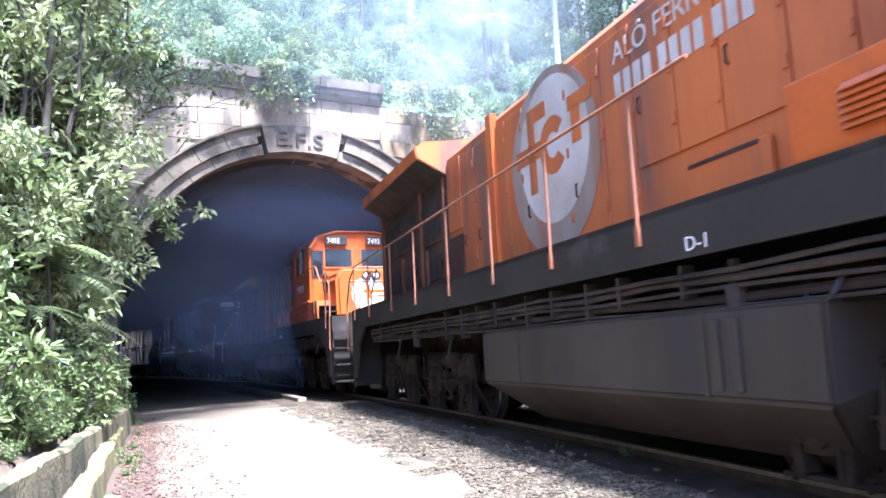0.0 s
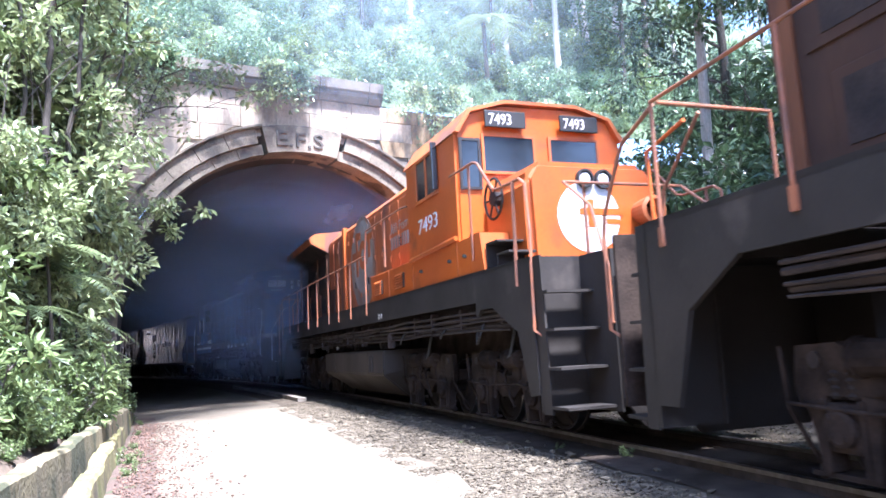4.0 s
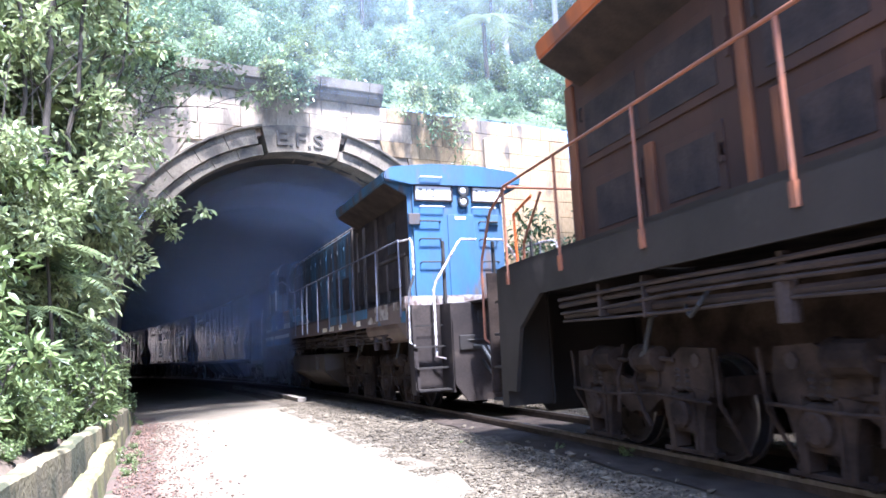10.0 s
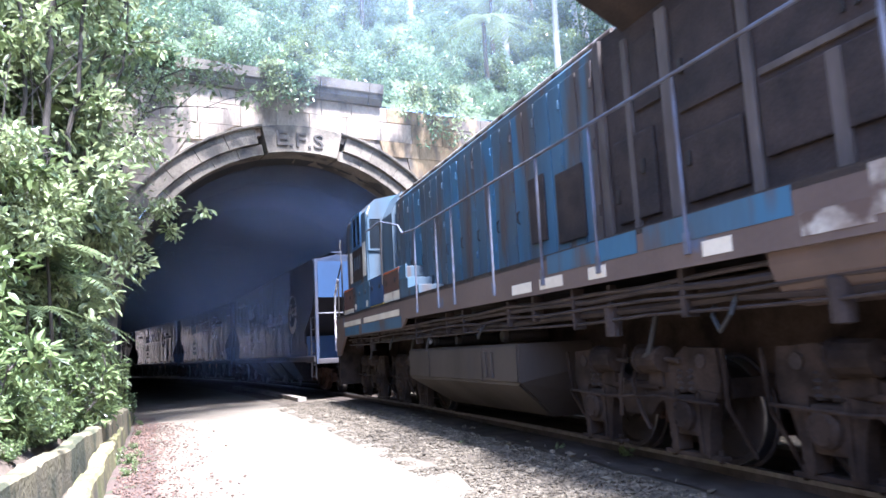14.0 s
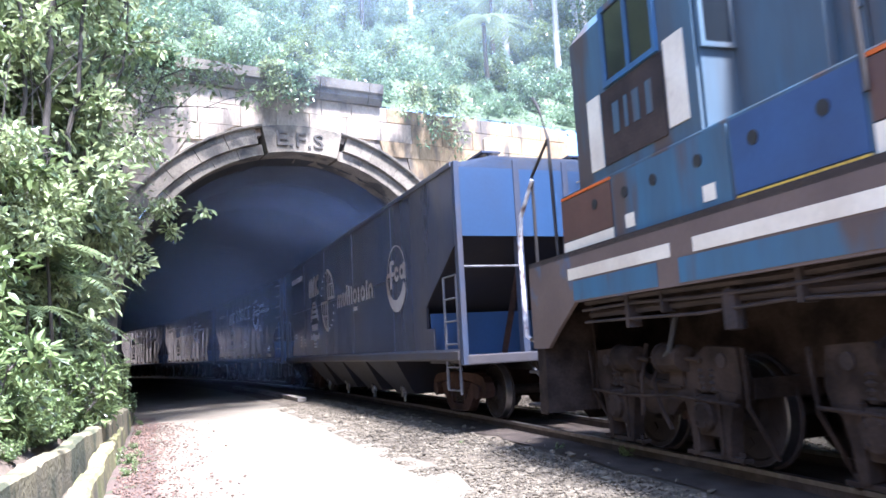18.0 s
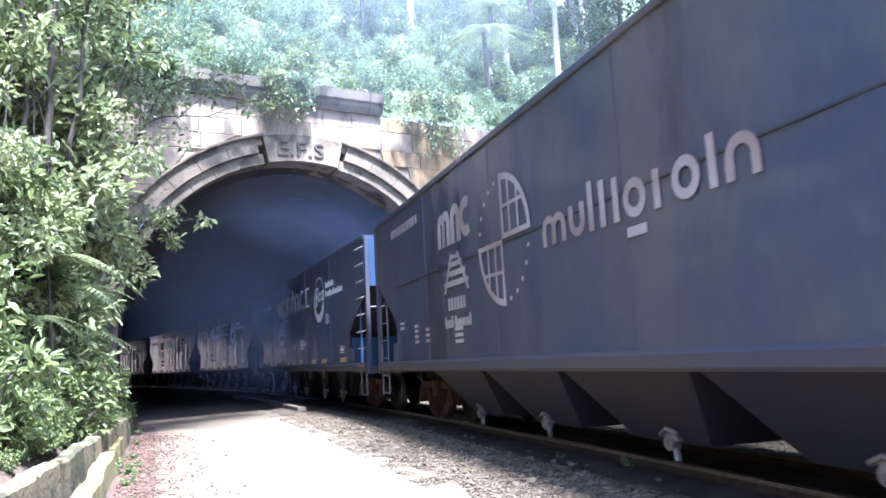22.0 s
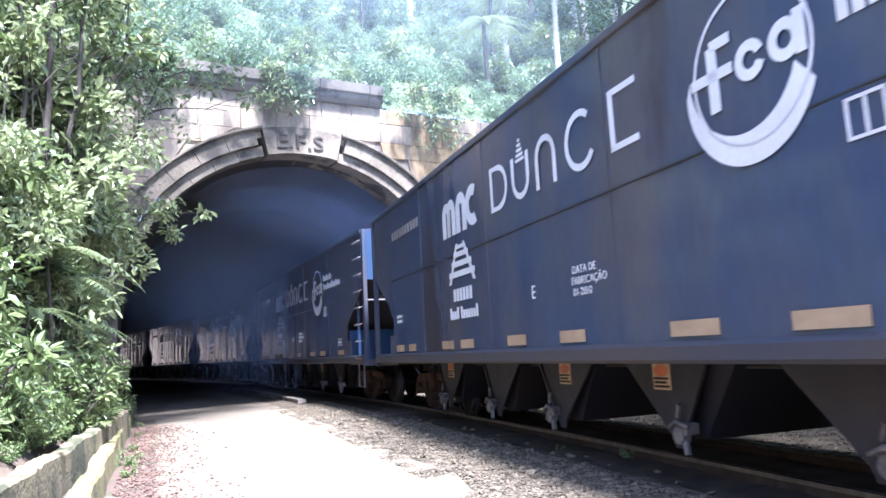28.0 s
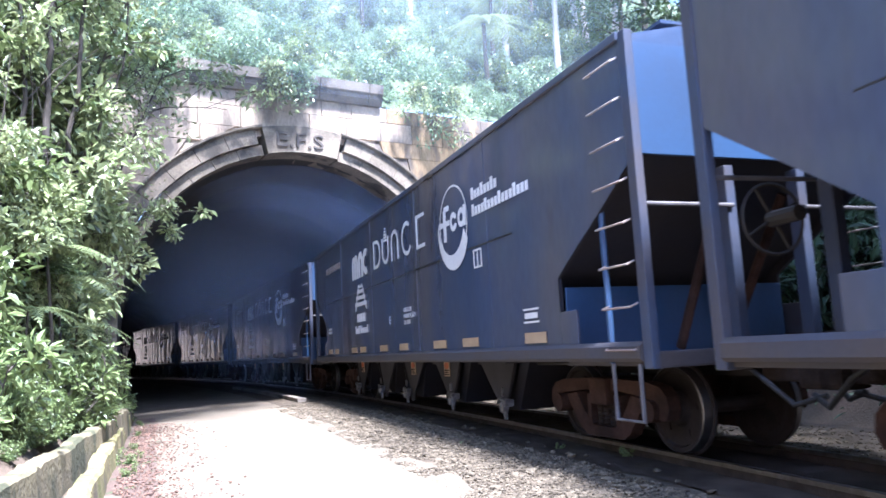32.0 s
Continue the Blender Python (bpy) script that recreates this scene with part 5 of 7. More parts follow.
    for k in range(5):
        bm = B()
        tube(bm, [(-0.97, -6.1 + k * 0.11, 3.1), (-0.97, -6.1 + k * 0.11, 3.72)], 0.018, 6)
        part("pipe", bm, M_FRAME, hood)
    y, k = -2.6, 0
    while y < 5.0:
        ww = (0.34, 0.36, 0.30, 0.38, 0.33)[k % 5]
        hood_door(hood, y, min(y + ww, 5.15), ZS + 0.12, 4.02, -0.92, M_BLUE_DULL if k % 5 == 3 or k % 7 == 5 else M_BLUE_OLD, hinges=k % 2 == 0, latch=k % 2 == 1)
        y += ww
        k += 1
    for y0, y1, z0, z1 in ((-2.3, -1.7, 2.2, 3.0), (-1.4, -1.0, 2.3, 3.1)):
        bm = B()
        box(bm, -0.975, -0.94, y0, y1, z0, z1, 0.015)
        part("access_panel", bm, M_SOOT, hood)
    bm = B()
    tube(bm, [(-0.84, -2.9, 4.22), (-0.84, 1.0, 4.225), (-0.84, 5.1, 4.22)], 0.032, 8)
    part("gutter_pipe", bm, M_PEEL, hood, "rust-streaked pale pipe along the roof edge")
    # cab
    bm = B()
    prism(bm, [(-1.36, ZS), (-1.36, 4.10), (-1.15, 4.36), (-0.6, 4.48), (0.6, 4.48), (1.15, 4.36), (1.36, 4.10), (1.36, ZS)], "y", 6.05, 8.1)
    bmesh.ops.bevel(bm, geom=[e for e in bm.edges if abs(e.verts[0].co.y - e.verts[1].co.y) < 0.01], offset=0.03, segments=2, affect="EDGES")
    cab = part("cab", bm, M_BLUE_OLD, L, "blue driver's cab with mismatched panels")
    bm = B()
    prism(bm, [(-1.02, ZS), (-1.02, 3.9), (-0.8, 4.34), (0.8, 4.34), (1.02, 4.0), (1.02, ZS)], "y", 5.2, 6.05)
    vest = part("cab_vestibule", bm, M_BLUE_OLD, L)
    front_window(cab, -1.30, -1.06, 3.28, 3.92, 6.04, M_BLUE_OLD)
    bm = B()
    tube(bm, [(-1.33, 6.02, 3.98), (-1.36, 5.95, 4.02), (-1.30, 5.95, 4.18)], 0.012, 6)
    part("mirror_arm", bm, M_CREAM, cab)
    for y0, y1, z0, z1, m in ((6.5, 7.5, 3.0, 3.69, M_SOOT), (6.2, 6.46, 3.04, 3.76, M_CREAM), (7.54, 7.78, 3.0, 3.70, M_CREAM)):
        bm = B()
        box(bm, -1.372, -1.358, y0, y1, z0 - 0.3, z1 - 0.3)
        part("side_panel", bm, m, cab)
    window(cab, (6.58, 7.36, 3.46, 4.12), -1.36, M_BLUE, "side_window")
    bm = B()
    bars(bm, -1.376, 7.3, 2.95, [(0, 0, 0.1, 0.28), (0.2, 0, 0.05, 0.28), (0.34, 0, 0.1, 0.28), (0.55, 0, 0.1, 0.28)])
    part("faded_mark", bm, M_BLUE_OLD, cab)
    # lower casing with patched panels
    bm = B()
    for sd in (-1, 1):
        box(bm, min(sd * 0.9, sd * 1.40), max(sd * 0.9, sd * 1.40), 3.45, 8.45, 1.86, 2.60, 0.015)
    casing = part("lower_casing", bm, M_BLUE_OLD, L)
    M_BROWN = mat("brown_panel", (0.10, 0.05, 0.035), (0.07, 0.038, 0.028), 0.6, s1=1.4, s2=24, bump=0.05)
    for nm, y0, y1, z0, z1, m in (("panel", 3.5, 4.58, 2.19, 2.54, M_BROWN), ("panel", 3.5, 4.58, 1.92, 2.18, M_CREAM), ("panel", 4.62, 5.72, 2.04, 2.56, mat("navy_panel", (0.03, 0.07, 0.16), (0.025, 0.05, 0.11), 0.6, s1=1.5, s2=24, bump=0.05)),
                                  ("stripe", 4.62, 5.72, 1.95, 2.03, mat("yellow_stripe", (0.62, 0.40, 0.05), (0.5, 0.32, 0.05), 0.55, s1=2, s2=24)), ("panel", 5.76, 7.36, 1.94, 2.56, M_BLUE_DULL), ("panel", 7.4, 8.42, 2.12, 2.54, M_BROWN), ("panel", 7.4, 8.42, 1.92, 2.11, M_CREAM)):
        bm = B()
        box(bm, -1.412, -1.401, y0, y1, z0, z1)
        part(nm, bm, m, casing)
    bm = B()
    box(bm, -1.415, -1.401, 3.5, 4.58, 2.55, 2.575)
    part("orange_line", bm, M_ORANGE, casing)
    bm = B()
    box(bm, -1.415, -1.401, 7.4, 8.42, 2.55, 2.575)
    part("orange_line", bm, M_ORANGE, casing)
    for y in (3.75, 4.38, 4.9, 5.5, 6.1, 6.7, 7.15, 7.7):
        bm = B()
        tube(bm, [(-1.422, y, 2.38), (-1.40, y, 2.38)], 0.05, 12)
        part("lifting_hole", bm, M_BLACK, casing)
    for y in (6.0, 7.1):
        bm = B()
        box(bm, -1.418, -1.412, y - 0.07, y + 0.07, 2.06, 2.18)
        part("plate", bm, M_CREAM, casing)
    bm = B()
    box(bm, -1.42, -0.98, 2.9, 3.45, 2.0, 2.34, 0.01)
    sbx = part("side_box", bm, M_BLUE_OLD, L, "dull blue stepped box beside the hood")
    bm = B()
    box(bm, -1.42, -0.98, 2.3, 2.898, 2.0, 2.16, 0.01)
    part("side_step", bm, M_BLUE_OLD, sbx)
    bm = B()
    box(bm, -1.42, -1.39, 3.0, 3.45, 2.342, 2.58, 0.006)
    part("side_plate", bm, M_BLUE_DULL, sbx)
    bm = B()
    arc = [(-1.405 + 0.30 * (1 - math.cos(math.pi * q / 12)), 1.62 - 0.36 * math.sin(math.pi * q / 12)) for q in range(7)]
    prism(bm, arc + [(x + 0.025, z + 0.02) for x, z in arc[::-1]], "y", -7.5, -5.25)
    part("brown_fairing", bm, mat("brown_fairing", (0.095, 0.062, 0.048), (0.062, 0.042, 0.034), 0.6, s1=1.5, s2=24, bump=0.05), L)
    bm = B()
    tube(bm, [(-1.43, 4.58, 2.36), (-1.43, 4.6, 3.6)], 0.018, 8)
    part("handrail_post", bm, M_FRAME, L)
    tank(L, -1.3, 3.1, 0.22, 1.12, M_TANK)
    for yc in (-5.9, -3.0, 4.45, 7.6):
        loco_bogie(L, yc, 1.45)
    M_GREYP = mat("brown_pilot", (0.036, 0.027, 0.022), (0.021, 0.016, 0.014), 0.8, s1=1.5, s2=25, bump=0.15, spec=0.25, stain=(0.075, 0.055, 0.042), stain_at=0.6)
    for sd in (-1, 1):
        bm = B()
        prism(bm, [(-7.88, 1.36), (-8.02, 0.42), (-8.34, 0.42), (-8.14, 1.86), (-8.0, 1.86), (-8.0, 1.36)], "x", min(sd * 1.36, sd * 1.41), max(sd * 1.36, sd * 1.41))
        part("leg_plate", bm, M_GREYP, L)
    end_steps(L, -8.0, -1, ZS - 0.12, M_GREYP, M_GREYP, deep=0.56)
    end_steps(L, 9.0, 1, ZS - 0.1, M_BOGIE, M_BOGIE)
    bm = B()
    box(bm, -0.45, 0.62, -9.35, -8.0, 1.86, 1.90, 0.01)
    part("drop_plate", bm, M_BOGIE, L, "brown fall plate between the locomotives")
    for xx in (-0.50, -0.40):
        bm = B()
        tube(bm, [(xx, -8.72, 1.12), (xx + 0.05, -8.95, 1.10), (xx + 0.12, -9.12, 0.85), (xx + 0.2, -9.15, 0.55), (xx + 0.3, -9.3, 0.45)], 0.035, 8)
        part("air_hose", bm, M_BLACK, L)
    for xx in (-0.72, 0.28, 1.1):
        bm = B()
        box(bm, xx - 0.025, xx + 0.025, -8.09, -8.03, 1.75, 3.03, 0.006)
        part("end_post", bm, M_FRAME, L)
    bm = B()
    box(bm, -0.36, -0.16, -8.625, -8.60, 1.52, 1.72, 0.01)
    part("socket_cover", bm, M_FRAME, L)
    coupler(L, -8.64, -1, M_BOGIE)
    coupler(L, 9.75, 1, M_BOGIE)
    M_BAR = mat("grey_blue_rail", (0.105, 0.120, 0.165), (0.07, 0.062, 0.062), 0.6, metal=0.0, s1=4, s2=40, bump=0.05)
    M_FLAKE = mat("flaking_white_rail", (0.75, 0.74, 0.72), (0.16, 0.10, 0.08), 0.6, s1=9, s2=40, bump=0.2)
    railing(L, [-7.75, -6.3, -4.55, -3.3, -2.2, -0.9, 0.5, 1.2, 2.28], 1.72, 3.05, -1.46, M_BAR, top=[(-1.46, -7.75, 3.08), (-1.46, 2.3, 3.05), (-1.46, 2.96, 3.10), (-1.44, 3.3, 3.3), (-1.43, 4.6, 3.60), (-1.40, 5.97, 3.62)])
    railing(L, [-7.75, -4.55, -2.2, 0.5, 3.1], 1.72, 3.05, 1.46, M_BAR)
    for sd in (-1, 1):
        bm = B()
        tube(bm, [(sd * 1.44, -7.75, 3.06), (sd * 1.44, -8.32, 3.02), (sd * 1.44, -8.43, 2.94), (sd * 1.44, -8.45, 2.38), (sd * 1.44, -8.17, 2.10), (sd * 1.44, -8.14, 1.9), (sd * 1.44, -8.12, 1.24), (sd * 1.40, -8.26, 1.17)], 0.02, 8)
        part("corner_handrail", bm, M_FLAKE, L, "handrail of flaking white paint")
        bm = B()
        tube(bm, [(sd * 0.1, -8.15, 3.05), (sd * 0.42, -8.2, 3.04), (sd * 0.50, -8.21, 2.96), (sd * 0.96, -8.22, 2.26), (sd * 1.0, -8.22, 2.14), (sd * 1.0, -8.22, 0.97), (sd * 0.84, -8.26, 0.93)], 0.022, 8)
        part("corner_handrail", bm, M_FLAKE, L)
        bm = B()
        tube(bm, [(sd * 1.40, 8.6, 1.9), (sd * 1.40, 8.65, 3.3), (sd * 1.38, 8.9, 3.75), (sd * 1.3, 9.2, 3.95)], 0.019, 8)
        tube(bm, [(sd * 1.40, 9.15, 1.8), (sd * 1.40, 9.15, 3.0), (sd * 1.40, 8.65, 3.3)], 0.019, 8)
        part("corner_handrail", bm, M_FRAME, L)
        bm = B()
        tube(bm, [(sd * 1.42, 9.1, 2.95), (sd * 1.42, 9.5, 2.6), (sd * 1.42, 9.6, 2.2), (sd * 1.42, 9.55, 1.2), (sd * 1.3, 9.5, 1.1)], 0.026, 8)
        part("corner_handrail", bm, M_FLAKE, L)
    return L


# ---- hopper wagons ----
def wagon_bogie(parent, yc, wb=1.75, r=0.42):
    bg = new("bogie")
    bg.parent = parent
    bg.matrix_basis = Matrix.Translation((0, yc, 0))
    h = wb / 2
    for sd in (-1, 1):
        bm = B()
        a, b = sorted((sd * 0.70, sd * 0.84))
        # cast side frame: an upper chord, a lower chord and the window between them
        prism(bm, [(-h - 0.20, 0.34), (-h - 0.25, 0.44), (-h - 0.23, 0.56), (-h - 0.14, 0.645), (-h + 0.06, 0.69), (-0.3, 0.71), (0.3, 0.71), (h - 0.06, 0.69), (h + 0.14, 0.645), (h + 0.23, 0.56), (h + 0.25, 0.44), (h + 0.20, 0.34), (h + 0.10, 0.34), (h + 0.06, 0.47), (h - 0.08, 0.54), (0.3, 0.59), (-0.3, 0.59), (-h + 0.08, 0.54), (-h - 0.06, 0.47), (-h - 0.10, 0.34)], "x", a, b)
        prism(bm, [(-h + 0.12, 0.52), (-h + 0.34, 0.55), (-0.30, 0.26), (-0.2, 0.21), (0.2, 0.21), (0.30, 0.26), (h - 0.34, 0.55), (h - 0.12, 0.52), (h - 0.2, 0.40), (0.46, 0.16), (0.34, 0.10), (-0.34, 0.10), (-0.46, 0.16), (-h + 0.2, 0.40)], "x", a, b)
        for yy in (-0.30, 0.24):
            box(bm, a, b, yy, yy + 0.07, 0.18, 0.54)
        part("side_frame", bm, M_BOGIE_RUST, bg, "rusty cast side frame")
        for yy in (-0.12, 0.0, 0.12):
            bm = B()
            for k in range(5):
                lathe(bm, [(0.22 + k * 0.05, 0.05), (0.245 + k * 0.05, 0.058), (0.265 + k * 0.05, 0.05)], (sd * 0.77, yy, 0), "z", 8)
            part("spring", bm, M_BOGIE, bg)
        for yy in (-h, h):
            bm = B()
            tube(bm, [(sd * 0.68, yy, r), (sd * 0.90, yy, r)], 0.105, 14)
            part("axle_box", bm, M_BOGIE_RUST, bg)
    bm = B()
    box(bm, -0.9, 0.9, -0.17, 0.17, 0.44, 0.72, 0.03)
    part("bolster", bm, M_BOGIE_RUST, bg)
    for yy in (-h, h):
        bm = B()
        box(bm, -0.62, 0.62, yy * 0.45 - 0.04, yy * 0.45 + 0.04, 0.28, 0.42)
        part("brake_beam", bm, M_BOGIE, bg)
        wheelset(bg, yy, r)
    return bg


def hopper(grain):
    W = thing("hopper_wagon", "dark navy covered hopper wagon with pale painted marks" if grain else "navy covered hopper wagon with white painted marks", "wagon", "hopper wagons of the train")
    HP = M_HOPPER if grain else M_HOPPER_BLUE
    HW, ZT, ZB, E = 1.45, 3.76, 0.98, 7.5
    body = new("body")
    body.parent = W
    for sd in (-1, 1):
        bm = B()
        a, b = sorted((sd * (HW - 0.05), sd * (HW - 0.014)))
        prism(bm, [(-E, ZT), (-E, 2.62), (-6.1, 1.76), (-6.1, ZB + 0.1), (6.1, ZB + 0.1), (6.1, 1.76), (E, 2.62), (E, ZT)], "x", a, b)
        part("side_sheet", bm, M_HOPPER_SHADED, body)
        bm = B()
        prev = None
        for y in steps([(-E, -6.1, 0.14), (-6.1, 6.1, 0.09), (6.1, E, 0.14)]):
            for lows in ([1.76 + (abs(y) - 6.1) * 0.6143] if abs(y) > 6.101 else [ZB + 0.1] if abs(y) < 6.099 else [1.76, ZB + 0.1] if y < 0 else [ZB + 0.1, 1.76]):
                col = []
                for k in range(13):
                    z = lows + (ZT - lows) * k / 12
                    dent = 0.014 * noise.noise((y * 1.9, z * 0.35, 4.0 + sd)) + 0.005 * noise.noise((y * 0.8, z * 1.1, 9.0 + sd))
                    col.append(bm.verts.new((sd * (HW + max(-0.013, min(0.009, dent))), y, z)))
                if prev and abs(prev[0].co.y - y) > 1e-6:
                    for k in range(12):
                        bm.faces.new((prev[k], prev[k + 1], col[k + 1], col[k]))
                prev = col
        part("side_skin", bm, HP, body, smooth=True)
        bm = B()
        for ys in ((-5.1, -1.2), (-1.15, 3.0), (3.05, 6.14)):
            box(bm, min(sd * HW, sd * (HW + 0.012)), max(sd * HW, sd * (HW + 0.012)), ys[0], ys[1], 2.392, 2.406)
        part("weld_seam", bm, M_BLACK, body)
        for yy in (-4.4, -1.5, 1.4, 4.2):
            bm = B()
            box(bm, min(sd * HW, sd * (HW + 0.011)), max(sd * HW, sd * (HW + 0.011)), yy - 0.012, yy + 0.012, ZB + 0.12, ZT - 0.06)
            part("plate_joint", bm, HP, body)
        bm = B()
        box(bm, min(sd * (HW - 0.04), sd * (HW + 0.035)), max(sd * (HW - 0.04), sd * (HW + 0.035)), -E, E, ZT - 0.05, ZT + 0.03, 0.012)
        part("top_rail", bm, HP, body)
        bm = B()
        prism(bm, [(sd * (HW - 0.08), 0.92), (sd * (HW + 0.02), 0.92), (sd * (HW + 0.05), 0.95), (sd * (HW + 0.05), 1.05), (sd * HW, 1.09), (sd * (HW - 0.08), 1.09)], "y", -E + 0.02, E - 0.02)
        part("side_sill", bm, M_SILL, body)
    # roof
    bm = B()
    prism(bm, [(-HW, ZT), (-HW * 0.55, ZT + 0.15), (HW * 0.55, ZT + 0.15), (HW, ZT), (HW, ZT - 0.04), (-HW, ZT - 0.04)], "y", -E, E)
    part("roof", bm, HP, body)
    for k in range(4):
        bm = B()
        box(bm, -0.35, 0.35, -6.3 + k * 3.3, -3.4 + k * 3.3, ZT + 0.15, ZT + 0.24, 0.03)
        part("hatch", bm, HP, body)
    bm = B()
    for sd in (-1, 1):
        for k in range(9):
            yy = -E + 0.2 + k * (2 * E - 0.4) / 8
            box(bm, sd * 0.75 - 0.02, sd * 0.75 + 0.02, yy - 0.02, yy + 0.02, ZT + 0.12, ZT + 0.22)
        box(bm, sd * 0.75 - 0.16, sd * 0.75 + 0.16, -E + 0.1, E - 0.1, ZT + 0.22, ZT + 0.25)
    part("running_board", bm, HP, body)
    # ends
    for e in (-1, 1):
        bm = B()
        prism(bm, [(-HW + 0.1, 2.70), (-HW + 0.1, ZT - 0.05), (-HW * 0.55, ZT + 0.12), (HW * 0.55, ZT + 0.12), (HW - 0.1, ZT - 0.05), (HW - 0.1, 2.70)], "y", e * (E - 0.04), e * (E + 0.0))
        part("end_sheet", bm, M_HOPPER_END, body, "bright blue end sheet")
        bm = B()
        v = [bm.verts.new(p) for p in ((-HW + 0.05, e * (E - 0.05), 2.72), (HW - 0.05, e * (E - 0.05), 2.72), (HW - 0.05, e * 4.6, 0.9), (-HW + 0.05, e * 4.6, 0.9),
                                       (-HW + 0.05, e * (E - 0.09), 2.76), (HW - 0.05, e * (E - 0.09), 2.76), (HW - 0.05, e * 4.55, 0.95), (-HW + 0.05, e * 4.55, 0.95))]
        for f in ((0, 1, 2, 3), (7, 6, 5, 4), (0, 3, 7, 4), (1, 5, 6, 2), (0, 4, 5, 1), (3, 2, 6, 7)):
            bm.faces.new([v[i] for i in f])
        part("slope_sheet", bm, M_HOPPER_SHADED, body)
        for sd in (-1, 1):
            bm = B()
            a, b = sorted((sd * (HW - 0.07), sd * (HW + 0.015)))
            box(bm, a, b, min(e * (E - 0.02), e * (E + 0.10)), max(e * (E - 0.02), e * (E + 0.10)), 0.86, ZT + 0.02, 0.012)
            part("corner_post", bm, M_POST, body)
            bm = B()
            box(bm, sd * 0.42 - 0.05, sd * 0.42 + 0.05, min(e * (E - 0.12), e * (E + 0.02)), max(e * (E - 0.12), e * (E + 0.02)), 0.95, 2.62 if not (grain and e < 0) else ZT + 0.1, 0.01)
            part("end_post", bm, M_POST, body)
            bm = B()
            box(bm, min(sd * (HW - 0.03), sd * HW), max(sd * (HW - 0.03), sd * HW), min(e * 6.1, e * 6.42), max(e * 6.1, e * 6.42), 0.98, 1.42, 0.01)
            part("jacking_plate", bm, HP, body)
        bm = B()
        box(bm, -HW + 0.06, HW - 0.06, min(e * 6.12, e * 6.15), max(e * 6.12, e * 6.15), 0.95, 1.66, 0.006)
        part("bulkhead", bm, M_HOPPER_END, body, "bright blue sheet behind the end platform")
        bm = B()
        box(bm, -HW + 0.05, HW - 0.05, min(e * 6.1, e * (E + 0.08)), max(e * 6.1, e * (E + 0.08)), 0.88, 0.95)
        box(bm, -HW, HW, min(e * (E), e * (E + 0.10)), max(e * E, e * (E + 0.10)), 0.86, 1.0, 0.02)
        part("end_platform", bm, M_SILL, body)
        bm = B()
        tube(bm, [(-HW + 0.05, e * (E + 0.03), 2.25), (-0.42, e * (E + 0.03), 2.25)], 0.02, 8)
        part("end_rail", bm, M_LADDER, body)
        bm = B()
        tube(bm, [(HW - 0.05, e * (E + 0.03), 2.25), (0.42, e * (E + 0.03), 2.25)], 0.02, 8)
        part("end_rail", bm, M_LADDER, body)
        bm = B()
        for k in range(3):
            tube(bm, [(0.62, e * (E + 0.02), 2.9 + k * 0.32), (0.62, e * (E + 0.1), 2.9 + k * 0.32), (1.02, e * (E + 0.1), 2.9 + k * 0.32), (1.02, e * (E + 0.02), 2.9 + k * 0.32)], 0.012, 6)
        part("grab_iron", bm, M_FADED, body)
        bm = B()
        tube(bm, [(-0.25, e * 6.4, 1.0), (-0.25, e * (E - 0.3), 2.5)], 0.05, 8)
        tube(bm, [(0.55, e * 6.2, 1.0), (0.55, e * (E - 0.35), 2.45)], 0.05, 8)
        part("slope_stay", bm, M_BOGIE_RUST, body)
        # ladders by each corner: grab irons bent from round bar, stirrup below
        for sd in (-1, 1):
            xo = sd * (HW + 0.07)
            if grain:
                bm = B()
                for yy in (e * (E - 0.12), e * (E - 0.62)):
                    tube(bm, [(sd * (HW - 0.02), yy, 0.45 if yy == e * (E - 0.12) else 0.5), (sd * (HW - 0.02), yy, 2.15)], 0.02, 6)
                part("ladder_rail", bm, M_LADDER, body)
                for k in range(6):
                    bm = B()
                    tube(bm, [(sd * (HW - 0.02), e * (E - 0.12), 0.5 + k * 0.33), (sd * (HW - 0.02), e * (E - 0.62), 0.5 + k * 0.33)], 0.014, 6)
                    part("ladder_rung", bm, M_LADDER, body)
            elif e < 0 or sd > 0:
                for k in range(8):
                    z = 1.02 + k * 0.36
                    bm = B()
                    tube(bm, [(sd * HW, e * (E - 0.06), z + 0.03), (xo, e * (E - 0.06), z), (xo, e * (E - 0.50), z), (sd * HW, e * (E - 0.50), z + 0.03)], 0.010, 6)
                    part("grab_iron", bm, M_FADED, body)
                bm = B()
                tube(bm, [(sd * (HW - 0.05), e * (E - 0.58), 0.9), (sd * (HW - 0.05), e * (E - 0.58), 2.35)], 0.03, 6)
                part("ladder_post", bm, M_HOPPER_END, body)
                bm = B()
                tube(bm, [(sd * HW, e * (E - 0.1), 0.9), (sd * HW, e * (E - 0.1), 0.42), (sd * HW, e * (E - 0.5), 0.42), (sd * HW, e * (E - 0.5), 0.9)], 0.02, 6)
                part("stirrup_step", bm, M_LADDER, body)
        coupler(W, e * 7.3, e, M_BOGIE)
    # hand brake wheel on the tunnel-side end
    bm = B()
    lathe(bm, [(-0.015, 0.27), (0, 0.285), (0.015, 0.27), (0, 0.255), (-0.015, 0.27)], (-0.85, E + 0.08, 1.95), "y", 24, False)
    for k in range(4):
        a = k * math.pi / 2 + 0.5
        tube(bm, [(-0.85, E + 0.08, 1.95), (-0.85 + 0.26 * math.cos(a), E + 0.08, 1.95 + 0.26 * math.sin(a))], 0.014, 6)
    tube(bm, [(-0.85, E - 0.2, 1.95), (-0.85, E + 0.1, 1.95)], 0.06, 10)
